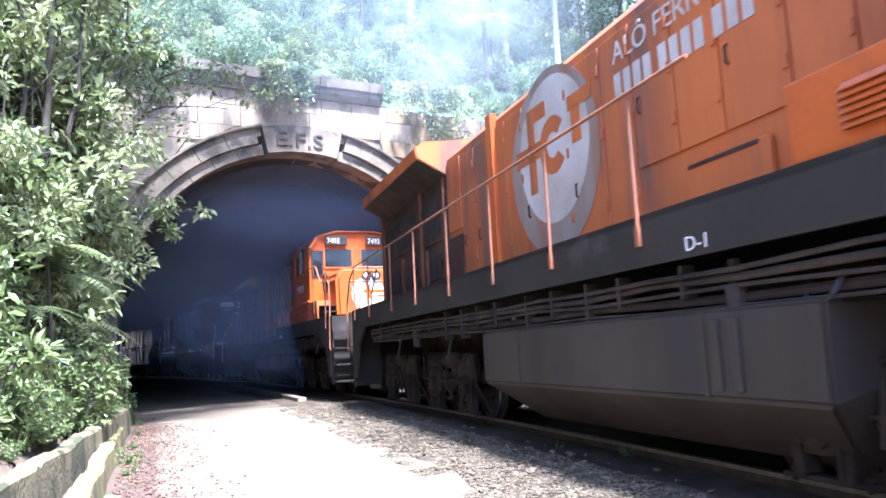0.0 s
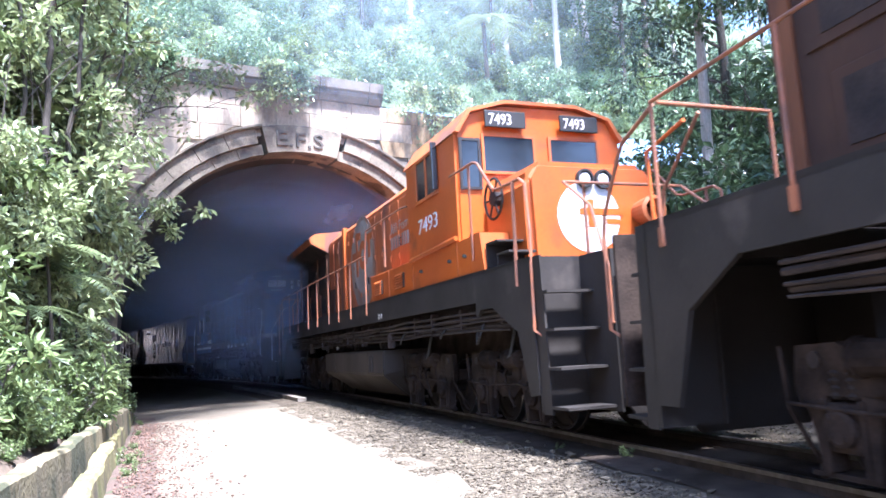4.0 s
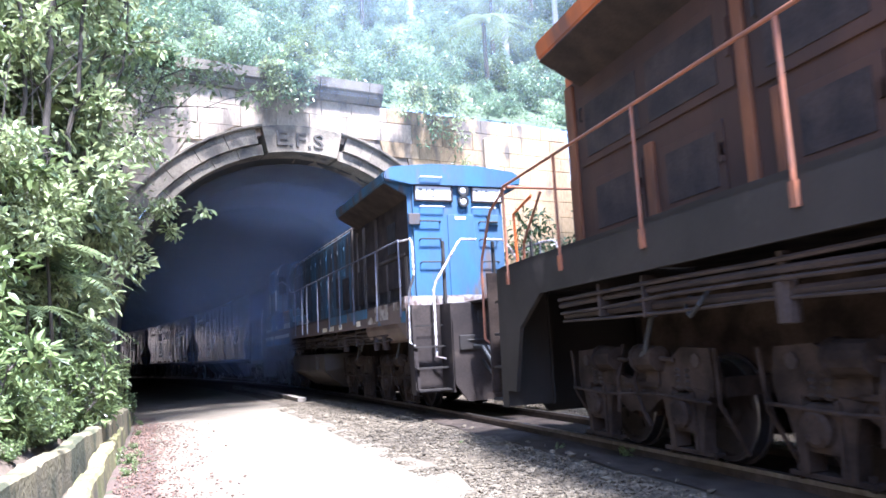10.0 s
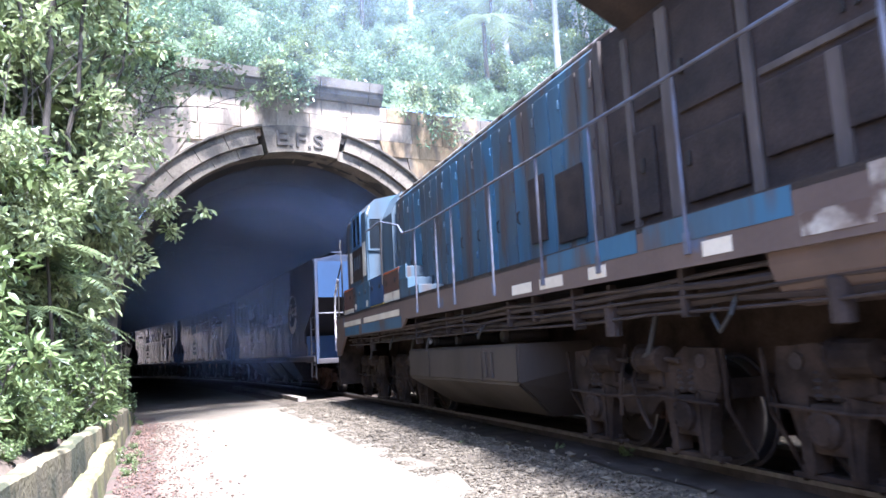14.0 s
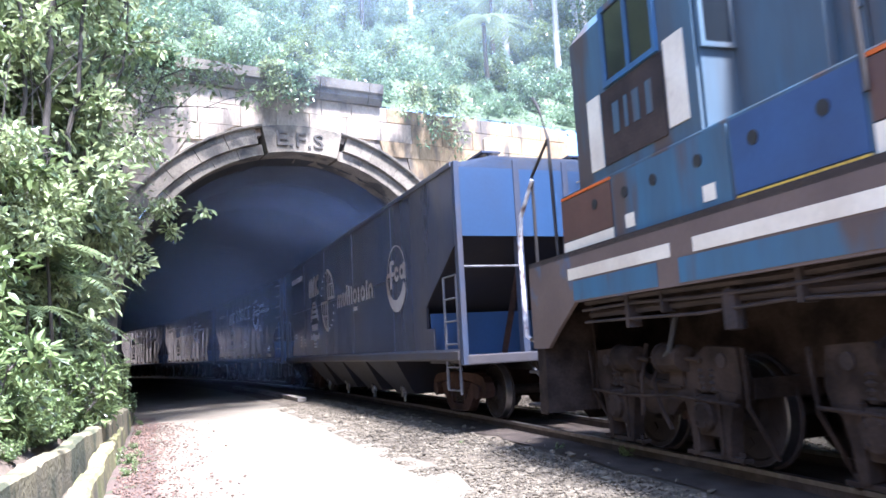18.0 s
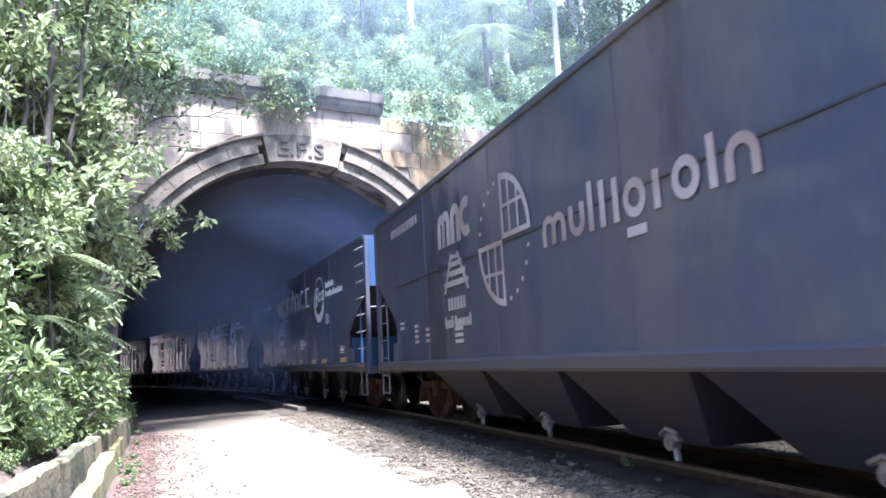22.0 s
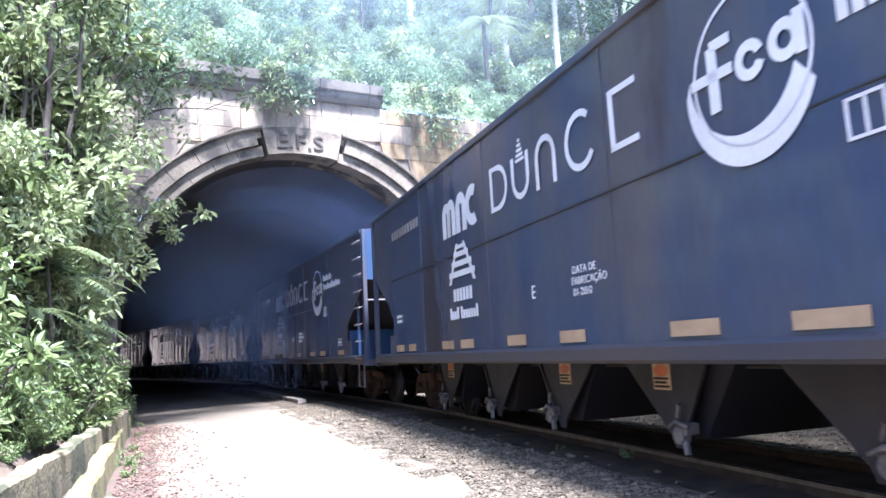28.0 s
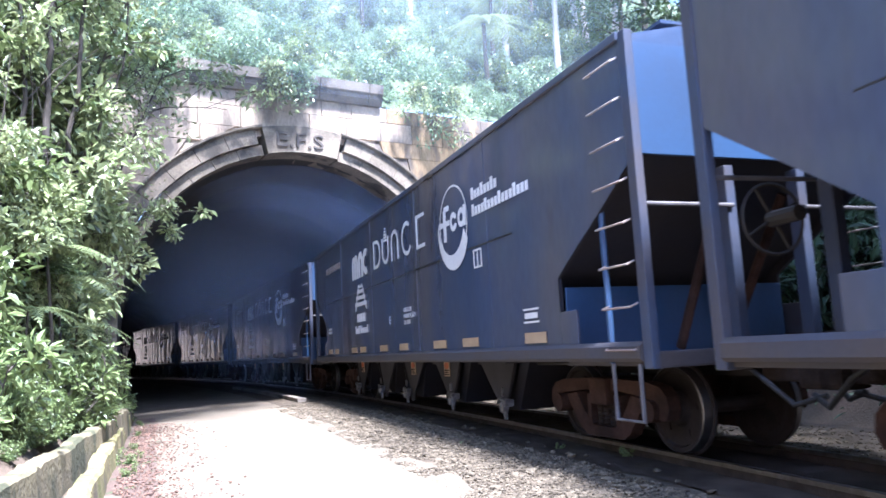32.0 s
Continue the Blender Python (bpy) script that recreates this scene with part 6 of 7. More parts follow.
    part("brake_wheel", bm, M_FRAME, body)
    # discharge hoppers
    for k in range(4 if grain else 5):
        yc = -3.2 + k * 2.133 if grain else (4.72, 2.62, 0.75, -1.4, -3.4)[k]
        bm = B()
        lo = [(-0.75, yc - 0.16, 0.24), (0.75, yc - 0.16, 0.24), (0.75, yc + 0.16, 0.24), (-0.75, yc + 0.16, 0.24)]
        hi = [(-0.86, yc - 0.8, 0.98), (0.86, yc - 0.8, 0.98), (0.86, yc + 0.8, 0.98), (-0.86, yc + 0.8, 0.98)]
        if grain:
            hi = [(-HW + 0.02, yc - 1.05, 0.98), (HW - 0.02, yc - 1.05, 0.98), (HW - 0.02, yc + 1.05, 0.98), (-HW + 0.02, yc + 1.05, 0.98)]
            lo = [(-0.9, yc - 0.55, 0.28), (0.9, yc - 0.55, 0.28), (0.9, yc + 0.55, 0.28), (-0.9, yc + 0.55, 0.28)]
        A, C = [bm.verts.new(p) for p in lo], [bm.verts.new(p) for p in hi]
        bm.faces.new(A[::-1])
        bm.faces.new(C)
        for i in range(4):
            bm.faces.new((A[i], A[(i + 1) % 4], C[(i + 1) % 4], C[i]))
        hp = part("discharge_hopper", bm, M_HOPPER_SHADED, W)
        q = 1 if yc > 0 else -1
        if not grain:
            for sd in (-1, 1):
                bm = B()
                prism(bm, [(yc + q * 0.52, 0.99), (yc + q * 0.08, 0.26), (yc + q * 0.06, 0.17), (yc - q * 0.05, 0.17), (yc - q * 0.08, 0.26), (yc - q * 0.86, 0.99)], "x", sd * 0.90 - 0.012, sd * 0.90 + 0.012)
                part("outlet_plate", bm, M_PLATE, hp, "grey tapering outlet plate")
                bm = B()
                tube(bm, [(sd * 0.925, yc + q * 0.50, 0.97), (sd * 0.925, yc + q * 0.10, 0.28)], 0.018, 6)
                part("edge_stiffener", bm, M_PLATE, hp)
        g = yc + q * 0.14
        bm = B()
        box(bm, -1.0, -0.86, g - 0.09, g + 0.09, 0.30, 0.40, 0.02)
        lathe(bm, [(-0.05, 0.02), (-0.04, 0.07), (0.04, 0.075), (0.05, 0.03)], (-0.97, g + 0.02, 0.29), "x", 12)
        tube(bm, [(-1.0, g - 0.13, 0.37), (-1.03, g, 0.41), (-0.99, g + 0.15, 0.35)], 0.024, 7)
        tube(bm, [(-0.96, g, 0.30), (-0.98, g - 0.06, 0.14)], 0.03, 7)
        tube(bm, [(-0.95, g + 0.08, 0.44), (-0.97, g + 0.02, 0.55)], 0.02, 6)
        part("gate_gear", bm, M_GEAR, hp, "greasy grey gate mechanism")
        if k in (0, 2, 3) and not grain:
            bm = B()
            box(bm, -0.925, -0.913, yc - q * 0.16 - 0.13, yc - q * 0.16 + 0.13, 0.66, 0.90)
            nt = part("notice", bm, M_TAN, hp)
            bm = B()
            lathe(bm, [(0, 0.055), (-0.003, 0.055), (-0.003, 0.005)], (0, 0, 0), "x", 16)
            for v in bm.verts:
                v.co = Vector((v.co.x - 0.926, v.co.y * 1.9 + yc - q * 0.16, v.co.z + 0.83))
            part("red_oval", bm, M_ORANGE_OLD, nt)
            bm = B()
            bars(bm, -0.927, yc - q * 0.16 + 0.11, 0.68, [(0, 0, 0.22, 0.02), (0, 0.035, 0.18, 0.02), (0, 0.07, 0.21, 0.02)])
            part("small_print", bm, M_BOGIE, nt)
    bm = B()
    box(bm, -0.16, 0.16, -7.3, 7.3, 0.72, 0.92)
    part("centre_sill", bm, M_FRAME, W)
    bm = B()
    tube(bm, [(-0.7, -6.0, 0.86), (-0.7, 6.0, 0.86)], 0.022, 6)
    part("brake_pipe", bm, M_FRAME, W)
    for yc in (-5.78, 5.78):
        wagon_bogie(W, yc)
    # painted marks: plain shapes in the paint's colours
    X = -HW - 0.014
    MK = M_FADED if grain else M_WHITE
    yc, zc = (-4.68, 2.44) if grain else (-3.27, 2.84)
    R = 0.54

    def mark(name, build):
        """One painted shape of a mark as a part of its own."""
        bm = B()
        build(bm)
        return part(name, bm, MK, body)

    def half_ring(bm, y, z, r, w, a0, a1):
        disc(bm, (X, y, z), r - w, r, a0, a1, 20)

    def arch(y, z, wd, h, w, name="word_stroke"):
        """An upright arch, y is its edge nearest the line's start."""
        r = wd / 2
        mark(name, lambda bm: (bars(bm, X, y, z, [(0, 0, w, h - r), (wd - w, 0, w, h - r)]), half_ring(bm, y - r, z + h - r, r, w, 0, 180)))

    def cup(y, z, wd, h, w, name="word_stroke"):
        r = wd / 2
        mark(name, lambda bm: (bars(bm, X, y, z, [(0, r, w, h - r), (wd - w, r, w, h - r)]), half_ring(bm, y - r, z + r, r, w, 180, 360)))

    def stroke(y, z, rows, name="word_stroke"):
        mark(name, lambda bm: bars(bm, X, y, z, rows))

    mark("round_emblem", lambda bm: disc(bm, (X, yc, zc), R * 0.95, R, 0, 360))
    mark("emblem_crescent", lambda bm: disc(bm, (X, yc + 0.03, zc - 0.06), R * 0.92, R * 1.10, 178, 338, 30, (-0.05, 0.12)))
    stroke(yc + 0.56, zc - 0.06, [(0.18, -0.16, 0.10, 0.46), (0.0, 0.06, 0.42, 0.075), (0.22, 0.27, 0.20, 0.075)], "emblem_mark")
    mark("emblem_mark", lambda bm: half_ring(bm, yc - 0.02, zc + 0.02, 0.135, 0.075, 20, 340))
    mark("emblem_mark", lambda bm: (half_ring(bm, yc - 0.32, zc + 0.03, 0.135, 0.075, 0, 360), bars(bm, X, yc - 0.40, zc + 0.03, [(0, -0.13, 0.085, 0.28)])))
    if grain:
        # a word of ten rounded strokes and a two-part globe
        z, h, w = 2.17, 0.31, 0.082
        arch(0.0, z, 0.29, h, w)
        arch(-0.21, z, 0.29, h, w)
        cup(-0.575, z, 0.30, h, w)
        stroke(-0.95, z, [(0, 0, w, 0.46)])
        stroke(-1.15, z, [(0, 0, w, 0.42)])
        stroke(-1.37, z, [(0, 0, w, h + 0.08)])
        mark("word_stroke", lambda bm: half_ring(bm, -1.69, z + 0.155, 0.165, w, 0, 360))
        stroke(-1.55, z - 0.16, [(0, 0, 0.28, w)])
        stroke(-1.96, z, [(0, 0, w, h)])
        mark("word_stroke", lambda bm: half_ring(bm, -2.36, z + 0.155, 0.165, w, 0, 360))
        stroke(-2.62, z, [(0, 0, w, h + 0.08)])
        arch(-2.79, z, 0.33, h, w)
        gy, gz = 1.06, 2.445
        for a0, q in ((0, 1), (180, -1)):
            mark("globe_quarter", lambda bm: (disc(bm, (X, gy, gz), 0.70, 0.78, a0, a0 + 90, 18),
                                              bars(bm, X, gy, gz, [(0.0 if q > 0 else -0.06, 0.0 if q > 0 else -0.78, 0.06, 0.78), (0.0 if q > 0 else -0.78, 0.0 if q > 0 else -0.06, 0.78, 0.06),
                                                                   (0.24 * q - 0.02, 0.04 if q > 0 else -0.72, 0.04, 0.68), (0.47 * q - 0.02, 0.04 if q > 0 else -0.58, 0.04, 0.54),
                                                                   (0.04 if q > 0 else -0.66, 0.38 * q - 0.02, 0.62, 0.04)])))
        for k in range(5):
            for a0 in (102, 282):
                a = radians(a0 + k * 16)
                mark("globe_spot", lambda bm: lathe(bm, [(0, 0.028), (-0.003, 0.028), (-0.003, 0.005)], (X, gy - 0.72 * math.cos(a), gz + 0.72 * math.sin(a)), "x", 10))
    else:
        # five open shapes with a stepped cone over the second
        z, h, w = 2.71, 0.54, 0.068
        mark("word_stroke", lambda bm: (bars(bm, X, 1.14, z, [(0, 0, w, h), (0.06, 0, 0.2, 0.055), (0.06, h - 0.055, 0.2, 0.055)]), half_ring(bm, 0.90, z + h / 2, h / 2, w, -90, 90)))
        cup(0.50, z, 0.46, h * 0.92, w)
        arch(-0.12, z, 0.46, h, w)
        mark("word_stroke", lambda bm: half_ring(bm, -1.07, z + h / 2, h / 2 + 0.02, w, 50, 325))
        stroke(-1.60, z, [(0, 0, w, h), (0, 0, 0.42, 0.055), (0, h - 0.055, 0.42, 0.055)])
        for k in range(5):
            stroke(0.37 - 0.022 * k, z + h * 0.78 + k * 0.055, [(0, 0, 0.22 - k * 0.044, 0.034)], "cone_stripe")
        for k in range(8):
            stroke(-3.98, 3.02, [(k * 0.105, 0, 0.075, 0.11 + 0.045 * (k % 3 == 0))], "name_bar")
        for k in range(16):
            stroke(-3.98, 2.80, [(k * 0.104, 0, 0.074, 0.11 + 0.045 * (k % 4 == 0))], "name_bar")
        for y0, wd in ((5.9, 0.5), (5.1, 0.4), (3.3, 0.5), (2.5, 0.5), (0.9, 0.5), (-0.4, 0.5), (-2.2, 0.55), (-3.4, 0.55), (-5.3, 0.5)):
            bm = B()
            bars(bm, X, y0, 1.12, [(0, 0, wd, 0.115)])
            part("reflector_plate", bm, M_TAN, body)
        lettering("E", 0.2, MK, body, X, 0.18, 1.60, SIDE, "letter", 0.002)
        for k, row in enumerate(("DATA DE", "FABRICAÇÃO", "01-2010")):
            lettering(row, 0.105, MK, body, X, -0.74 + 0.02 * (k == 1), 1.76 - k * 0.105, SIDE, "small_lettering", 0.002)
    # lender's mark: three fat rounded strokes over a track symbol and two lines of bars
    my = 3.45 if grain else 3.0
    arch(my, 2.68, 0.34, 0.50, 0.14, "lender_stroke")
    arch(my - 0.20, 2.68, 0.34, 0.52, 0.14, "lender_stroke")
    arch(my - 0.58, 2.68, 0.40, 0.54, 0.15, "lender_stroke")
    mark("lender_stroke", lambda bm: half_ring(bm, my - 1.22, 2.96, 0.27, 0.15, 60, 300))
    for row in ((-0.02, 0.06, 1.0, 0.08), (0.10, 0.20, 0.78, 0.075), (0.20, 0.33, 0.56, 0.07), (0.28, 0.44, 0.36, 0.05)):
        stroke(my - 0.20, 2.03, [row], "track_bar")
    for s0, s1 in ((0.0, 0.34), (0.96, 0.60)):
        def leg(bm):
            v = [bm.verts.new((X, my - 0.20 - a, 2.03 + b)) for a, b in ((s0 - 0.05, -0.03), (s0 + 0.05, -0.03), (s1 + 0.04, 0.52), (s1 - 0.04, 0.52))]
            bm.faces.new(v)
        mark("track_bar", leg)
    for k in range(6):
        stroke(my - 0.32, 1.76, [(k * 0.125, 0, 0.085, 0.17)], "lender_bar")
    for k in range(11):
        stroke(my - 0.14, 1.52, [(k * 0.095 + (0.06 if k > 3 else 0), 0, 0.065, 0.11 + 0.05 * (k in (0, 3, 4, 10)))], "lender_bar")
    for k in range(10):
        bm = B()
        bars(bm, X, 6.2 if grain else 5.94, 3.30 if grain else 3.12, [(k * 0.175, 0, 0.11, 0.15)])
        part("number_bar", bm, M_FADED, body)
    for y0, z0, n, c in ((5.8, 1.62, 2, 4), (4.9, 1.36, 4, 3), (4.3, 1.36, 3, 3), (2.9, 1.30, 4, 5)) if grain else ((5.8, 1.62, 2, 5),):
        for r_ in range(n):
            stroke(y0, z0 + 0.085 * r_, [(0, 0, c * 0.07 - 0.025, 0.05)], "data_bar")
    if not grain:
        stroke(-3.95, 2.12, [(0, 0, 0.26, 0.02), (0, 0.22, 0.26, 0.02), (0, 0, 0.02, 0.24), (0.24, 0, 0.02, 0.24), (0.12, 0, 0.02, 0.24)], "data_panel")
        stroke(-5.3, 1.34, [(0, 0, 0.36, 0.02), (0, 0.14, 0.36, 0.02)], "data_panel")
        stroke(-5.3, 1.34, [(0.03, 0.05, 0.3, 0.06)], "data_bar")
    return W


LP, C1 = 16.08, 53.315
L2C, L3C = 11.85, 34.2
TRAIN = []   # (thing, centre on the train's own line, half the distance between pivots)
TRAIN.append((orange_loco(False), L2C, 6.0))
TRAIN.append((orange_loco(True), L2C - 20.95, 6.0))
TRAIN.append((blue_loco(), L3C, 6.0))
TRAIN.append((hopper(True), C1, 5.78))
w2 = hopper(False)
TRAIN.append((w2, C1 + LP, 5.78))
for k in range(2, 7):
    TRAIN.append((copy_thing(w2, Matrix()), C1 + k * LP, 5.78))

# ---- plants ----
def leaf_mat(name, c, c2, isl=0.45, trans=0.35, rough=0.42):
    return mat(name, c, c2, rough, s1=0.8, s2=9, bump=0.0, isl=isl, trans=trans)


G_LEFT = leaf_mat("bright_leaf", (0.20, 0.255, 0.105), (0.125, 0.175, 0.065), isl=0.6, rough=0.3)
G_PALE = leaf_mat("pale_leaf", (0.34, 0.38, 0.205), (0.215, 0.265, 0.12), isl=0.6, rough=0.28)
G_HILL = leaf_mat("hill_leaf", (0.21, 0.29, 0.175), (0.135, 0.21, 0.11), rough=0.32)
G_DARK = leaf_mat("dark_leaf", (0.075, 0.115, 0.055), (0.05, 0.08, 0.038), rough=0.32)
G_FERN = leaf_mat("fern_frond", (0.17, 0.21, 0.095), (0.12, 0.16, 0.07), isl=0.3)
M_BARK = mat("bark", (0.075, 0.062, 0.048), (0.04, 0.034, 0.026), 0.9, s1=4, s2=30, bump=0.6, stretch=(1, 1, 0.3))
M_BARK_PALE = mat("pale_bark", (0.42, 0.40, 0.36), (0.28, 0.26, 0.22), 0.85, s1=4, s2=30, bump=0.4, stretch=(1, 1, 0.3))


def leaves(rng, centres, radii, n, size, droop=0.3, wide=0.42, fine=False):
    """Blades on clumps: every leaf is a small folded lens shape; arrays of vertices and faces."""
    centres, radii = np.asarray(centres, float), np.asarray(radii, float)
    w = radii ** 2
    idx = rng.choice(len(centres), n, p=w / w.sum())
    u = rng.normal(size=(n, 3))
    u /= np.linalg.norm(u, axis=1)[:, None]
    u[:, 2] *= 0.85
    rad = radii[idx] * rng.random(n) ** 0.45
    pos = centres[idx] + u * rad[:, None]
    d = u + rng.normal(size=(n, 3)) * 0.7
    d[:, 2] -= droop
    d /= np.linalg.norm(d, axis=1)[:, None]
    nrm = np.array([0, 0, 1.0]) + u * 0.5 + rng.normal(size=(n, 3)) * 0.55
    sidev = np.cross(d, nrm)
    sidev /= np.linalg.norm(sidev, axis=1)[:, None] + 1e-9
    up = np.cross(sidev, d)
    L = size * rng.uniform(0.55, 1.35, (n, 1))
    W = L * wide * rng.uniform(0.75, 1.2, (n, 1)) * 0.5
    if not fine:
        v = np.empty((n, 4, 3))
        v[:, 0] = pos
        v[:, 1] = pos + d * L * 0.48 + sidev * W + up * W * 0.3
        v[:, 2] = pos + d * L - up * L * 0.08
        v[:, 3] = pos + d * L * 0.48 - sidev * W + up * W * 0.3
        q = np.arange(n)[:, None] * 4
        return v.reshape(-1, 3), np.concatenate([q + np.array([[0, 1, 2]]), q + np.array([[0, 2, 3]])])
    v = np.empty((n, 6, 3))
    v[:, 0] = pos
    v[:, 1] = pos + d * L * 0.35 + sidev * W + up * W * 0.35
    v[:, 2] = pos + d * L * 0.72 + sidev * W * 0.72 + up * W * 0.2
    v[:, 3] = pos + d * L - up * L * 0.10
    v[:, 4] = pos + d * L * 0.72 - sidev * W * 0.72 + up * W * 0.2
    v[:, 5] = pos + d * L * 0.35 - sidev * W + up * W * 0.35
    q = np.arange(n)[:, None] * 6
    f = np.concatenate([q + np.array([[0, 1, 2, 3]]), q + np.array([[0, 3, 4, 5]])])
    return v.reshape(-1, 3), f


def leaf_mesh(name, v, f, material, parent):
    me = bpy.data.meshes.new(name)
    me.from_pydata(v.tolist(), [], f.tolist())
    me.materials.append(material)
    o = new(name, me)
    o.parent = parent
    return o


def shrub(name, label, seed, height, spread, n, size, material, stems=6, clumps=26, lean=0.25, stem_r=0.028, low=0.05, bark=None, wide=0.42, fine=False):
    rng = np.random.default_rng(seed)
    e = thing(name, label, "shrub", name + "s")
    cs, rs = [], []
    bm = B()
    for s_ in range(stems):
        a = rng.uniform(0, 6.28)
        r = spread * rng.uniform(0.2, 0.95)
        h = height * rng.uniform(0.6, 1.0)
        bend = rng.normal(size=2) * 0.12 * height
        pts = [(math.cos(a) * r * t ** 1.3 * (1 + lean) + bend[0] * t * (1 - t), math.sin(a) * r * t ** 1.3 * (1 + lean) + bend[1] * t * (1 - t), h * t - 0.12) for t in np.linspace(0, 1, 7)]
        tube(bm, pts, stem_r * rng.uniform(0.7, 1.3), 5, 0.006)
        for k in range(clumps // stems):
            t = low + (1 - low) * (k + rng.random()) / (clumps // stems)
            i = min(5, int(t * 6))
            p = Vector(pts[i]).lerp(Vector(pts[i + 1]), t * 6 - i)
            q = p + Vector(rng.normal(size=3)) * spread * 0.28
            q.z = max(q.z, 0.12)
            tube(bm, [p, (p + q) / 2 + Vector((0, 0, 0.05)), q], 0.011, 4, 0.004)
            cs.append(q[:])
            rs.append(spread * rng.uniform(0.22, 0.42))
    part("woody_stem", bm, bark or M_BARK, e)
    v, f = leaves(rng, cs, rs, n, size, wide=wide, fine=fine)
    leaf_mesh("foliage", v, f, material, e)
    return e


def frond(bm_v, bm_f, root, direction, length, droop, width, rng, pinnae=16):
    """One fern frond: a curved rib with paired leaflets."""
    d = Vector(direction).normalized()
    side = d.cross(Vector((0, 0, 1))).normalized()
    pts = []
    for k in range(pinnae + 1):
        t = k / pinnae
        pts.append(Vector(root) + d * length * t + Vector((0, 0, 1)) * (length * 0.35 * t - droop * length * t * t))
    for k in range(1, pinnae):
        t = k / pinnae
        w = width * math.sin(math.pi * min(1, t * 0.9 + 0.12)) * rng.uniform(0.85, 1.1)
        ax = (pts[k + 1] - pts[k - 1]).normalized()
        for sd in (-1, 1):
            o = (side * sd + ax * 0.45 + Vector((0, 0, -0.25))).normalized()
            b = len(bm_v)
            c = ax * length / pinnae * 0.42
            bm_v += [tuple(pts[k] - c), tuple(pts[k] + c), tuple(pts[k] + o * w * 0.6 + c * 0.9), tuple(pts[k] + o * w), tuple(pts[k] + o * w * 0.55 - c * 0.8)]
            bm_f.append((b, b + 1, b + 2, b + 3, b + 4))
    for k in range(pinnae):
        b = len(bm_v)
        bm_v += [tuple(pts[k] - side * 0.008), tuple(pts[k] + side * 0.008), tuple(pts[k + 1] + side * 0.005), tuple(pts[k + 1] - side * 0.005)]
        bm_f.append((b, b + 1, b + 2, b + 3))


def fern(name, label, seed, n, length, trunk, droop=0.75, width=0.16, category="fern", r=0.022):
    rng = np.random.default_rng(seed)
    e = thing(name, label, category, name + "s")
    if trunk:
        bm = B()
        tube(bm, [(0, 0, -0.3), (0.05, 0, trunk * 0.5), (0.0, 0.05, trunk)], r, 9, r * 0.7)
        part("trunk", bm, M_BARK, e)
    for k in range(n):
        v, f = [], []
        a = 6.283 * (k + rng.uniform(-0.3, 0.3)) / n
        frond(v, f, (0, 0, trunk), (math.cos(a), math.sin(a), 0), length * rng.uniform(0.8, 1.1), droop * rng.uniform(0.7, 1.1), width * length, rng)
        me = bpy.data.meshes.new("frond")
        me.from_pydata(v, [], f)
        me.materials.append(G_FERN)
        o = new("frond", me)
        o.parent = e
    return e


def tree(name, label, seed, height, crown, n, size, material, bark, r=0.13, first=0.45, lean=0.0):
    rng = np.random.default_rng(seed)
    e = thing(name, label, "tree", name + "s")
    bm = B()
    pts = [(lean * height * t + 0.12 * math.sin(t * 5 + seed), 0.1 * math.cos(t * 4 + seed) - 0.1, height * t - 0.3) for t in np.linspace(0, 1, 10)]
    tube(bm, pts, r, 10, r * 0.25)
    part("trunk", bm, bark, e)
    cs, rs = [], []
    for k in range(13):
        t = first + (1 - first) * (k + rng.random()) / 13
        i = min(8, int(t * 9))
        p = Vector(pts[i]).lerp(Vector(pts[i + 1]), t * 9 - i)
        a = rng.uniform(0, 6.28)
        L = crown * rng.uniform(0.5, 1.0) * (1.15 - 0.5 * t)
        q = p + Vector((math.cos(a) * L, math.sin(a) * L, L * rng.uniform(0.1, 0.6)))
        bm = B()
        tube(bm, [p, p.lerp(q, 0.5) + Vector((0, 0, 0.1 * L)), q], r * 0.32, 6, r * 0.08)
        part("limb", bm, bark, e)
        for j in range(4):
            cs.append((p.lerp(q, rng.uniform(0.5, 1.1)) + Vector(rng.normal(size=3)) * crown * 0.16)[:])
            rs.append(crown * rng.uniform(0.16, 0.30))
    v, f = leaves(rng, cs, rs, n, size)
    leaf_mesh("crown", v, f, material, e)
    return e


def scatter(kinds, places):
    """Copies of the kinds at (x, y, z, scale); each kind's first use moves the original."""
    used = set()
    rng = random.Random(4)
    for i, (x, y, z, sc) in enumerate(places):
        k = kinds[rng.randrange(len(kinds))]
        m = Matrix.Translation((x, y, z)) @ Matrix.Rotation(rng.uniform(0, 6.28), 4, "Z") @ Matrix.Scale(sc, 4)
        if k not in used:
            used.add(k)
            k.matrix_basis = m
        else:
            copy_thing(k, m)


rng = random.Random(21)
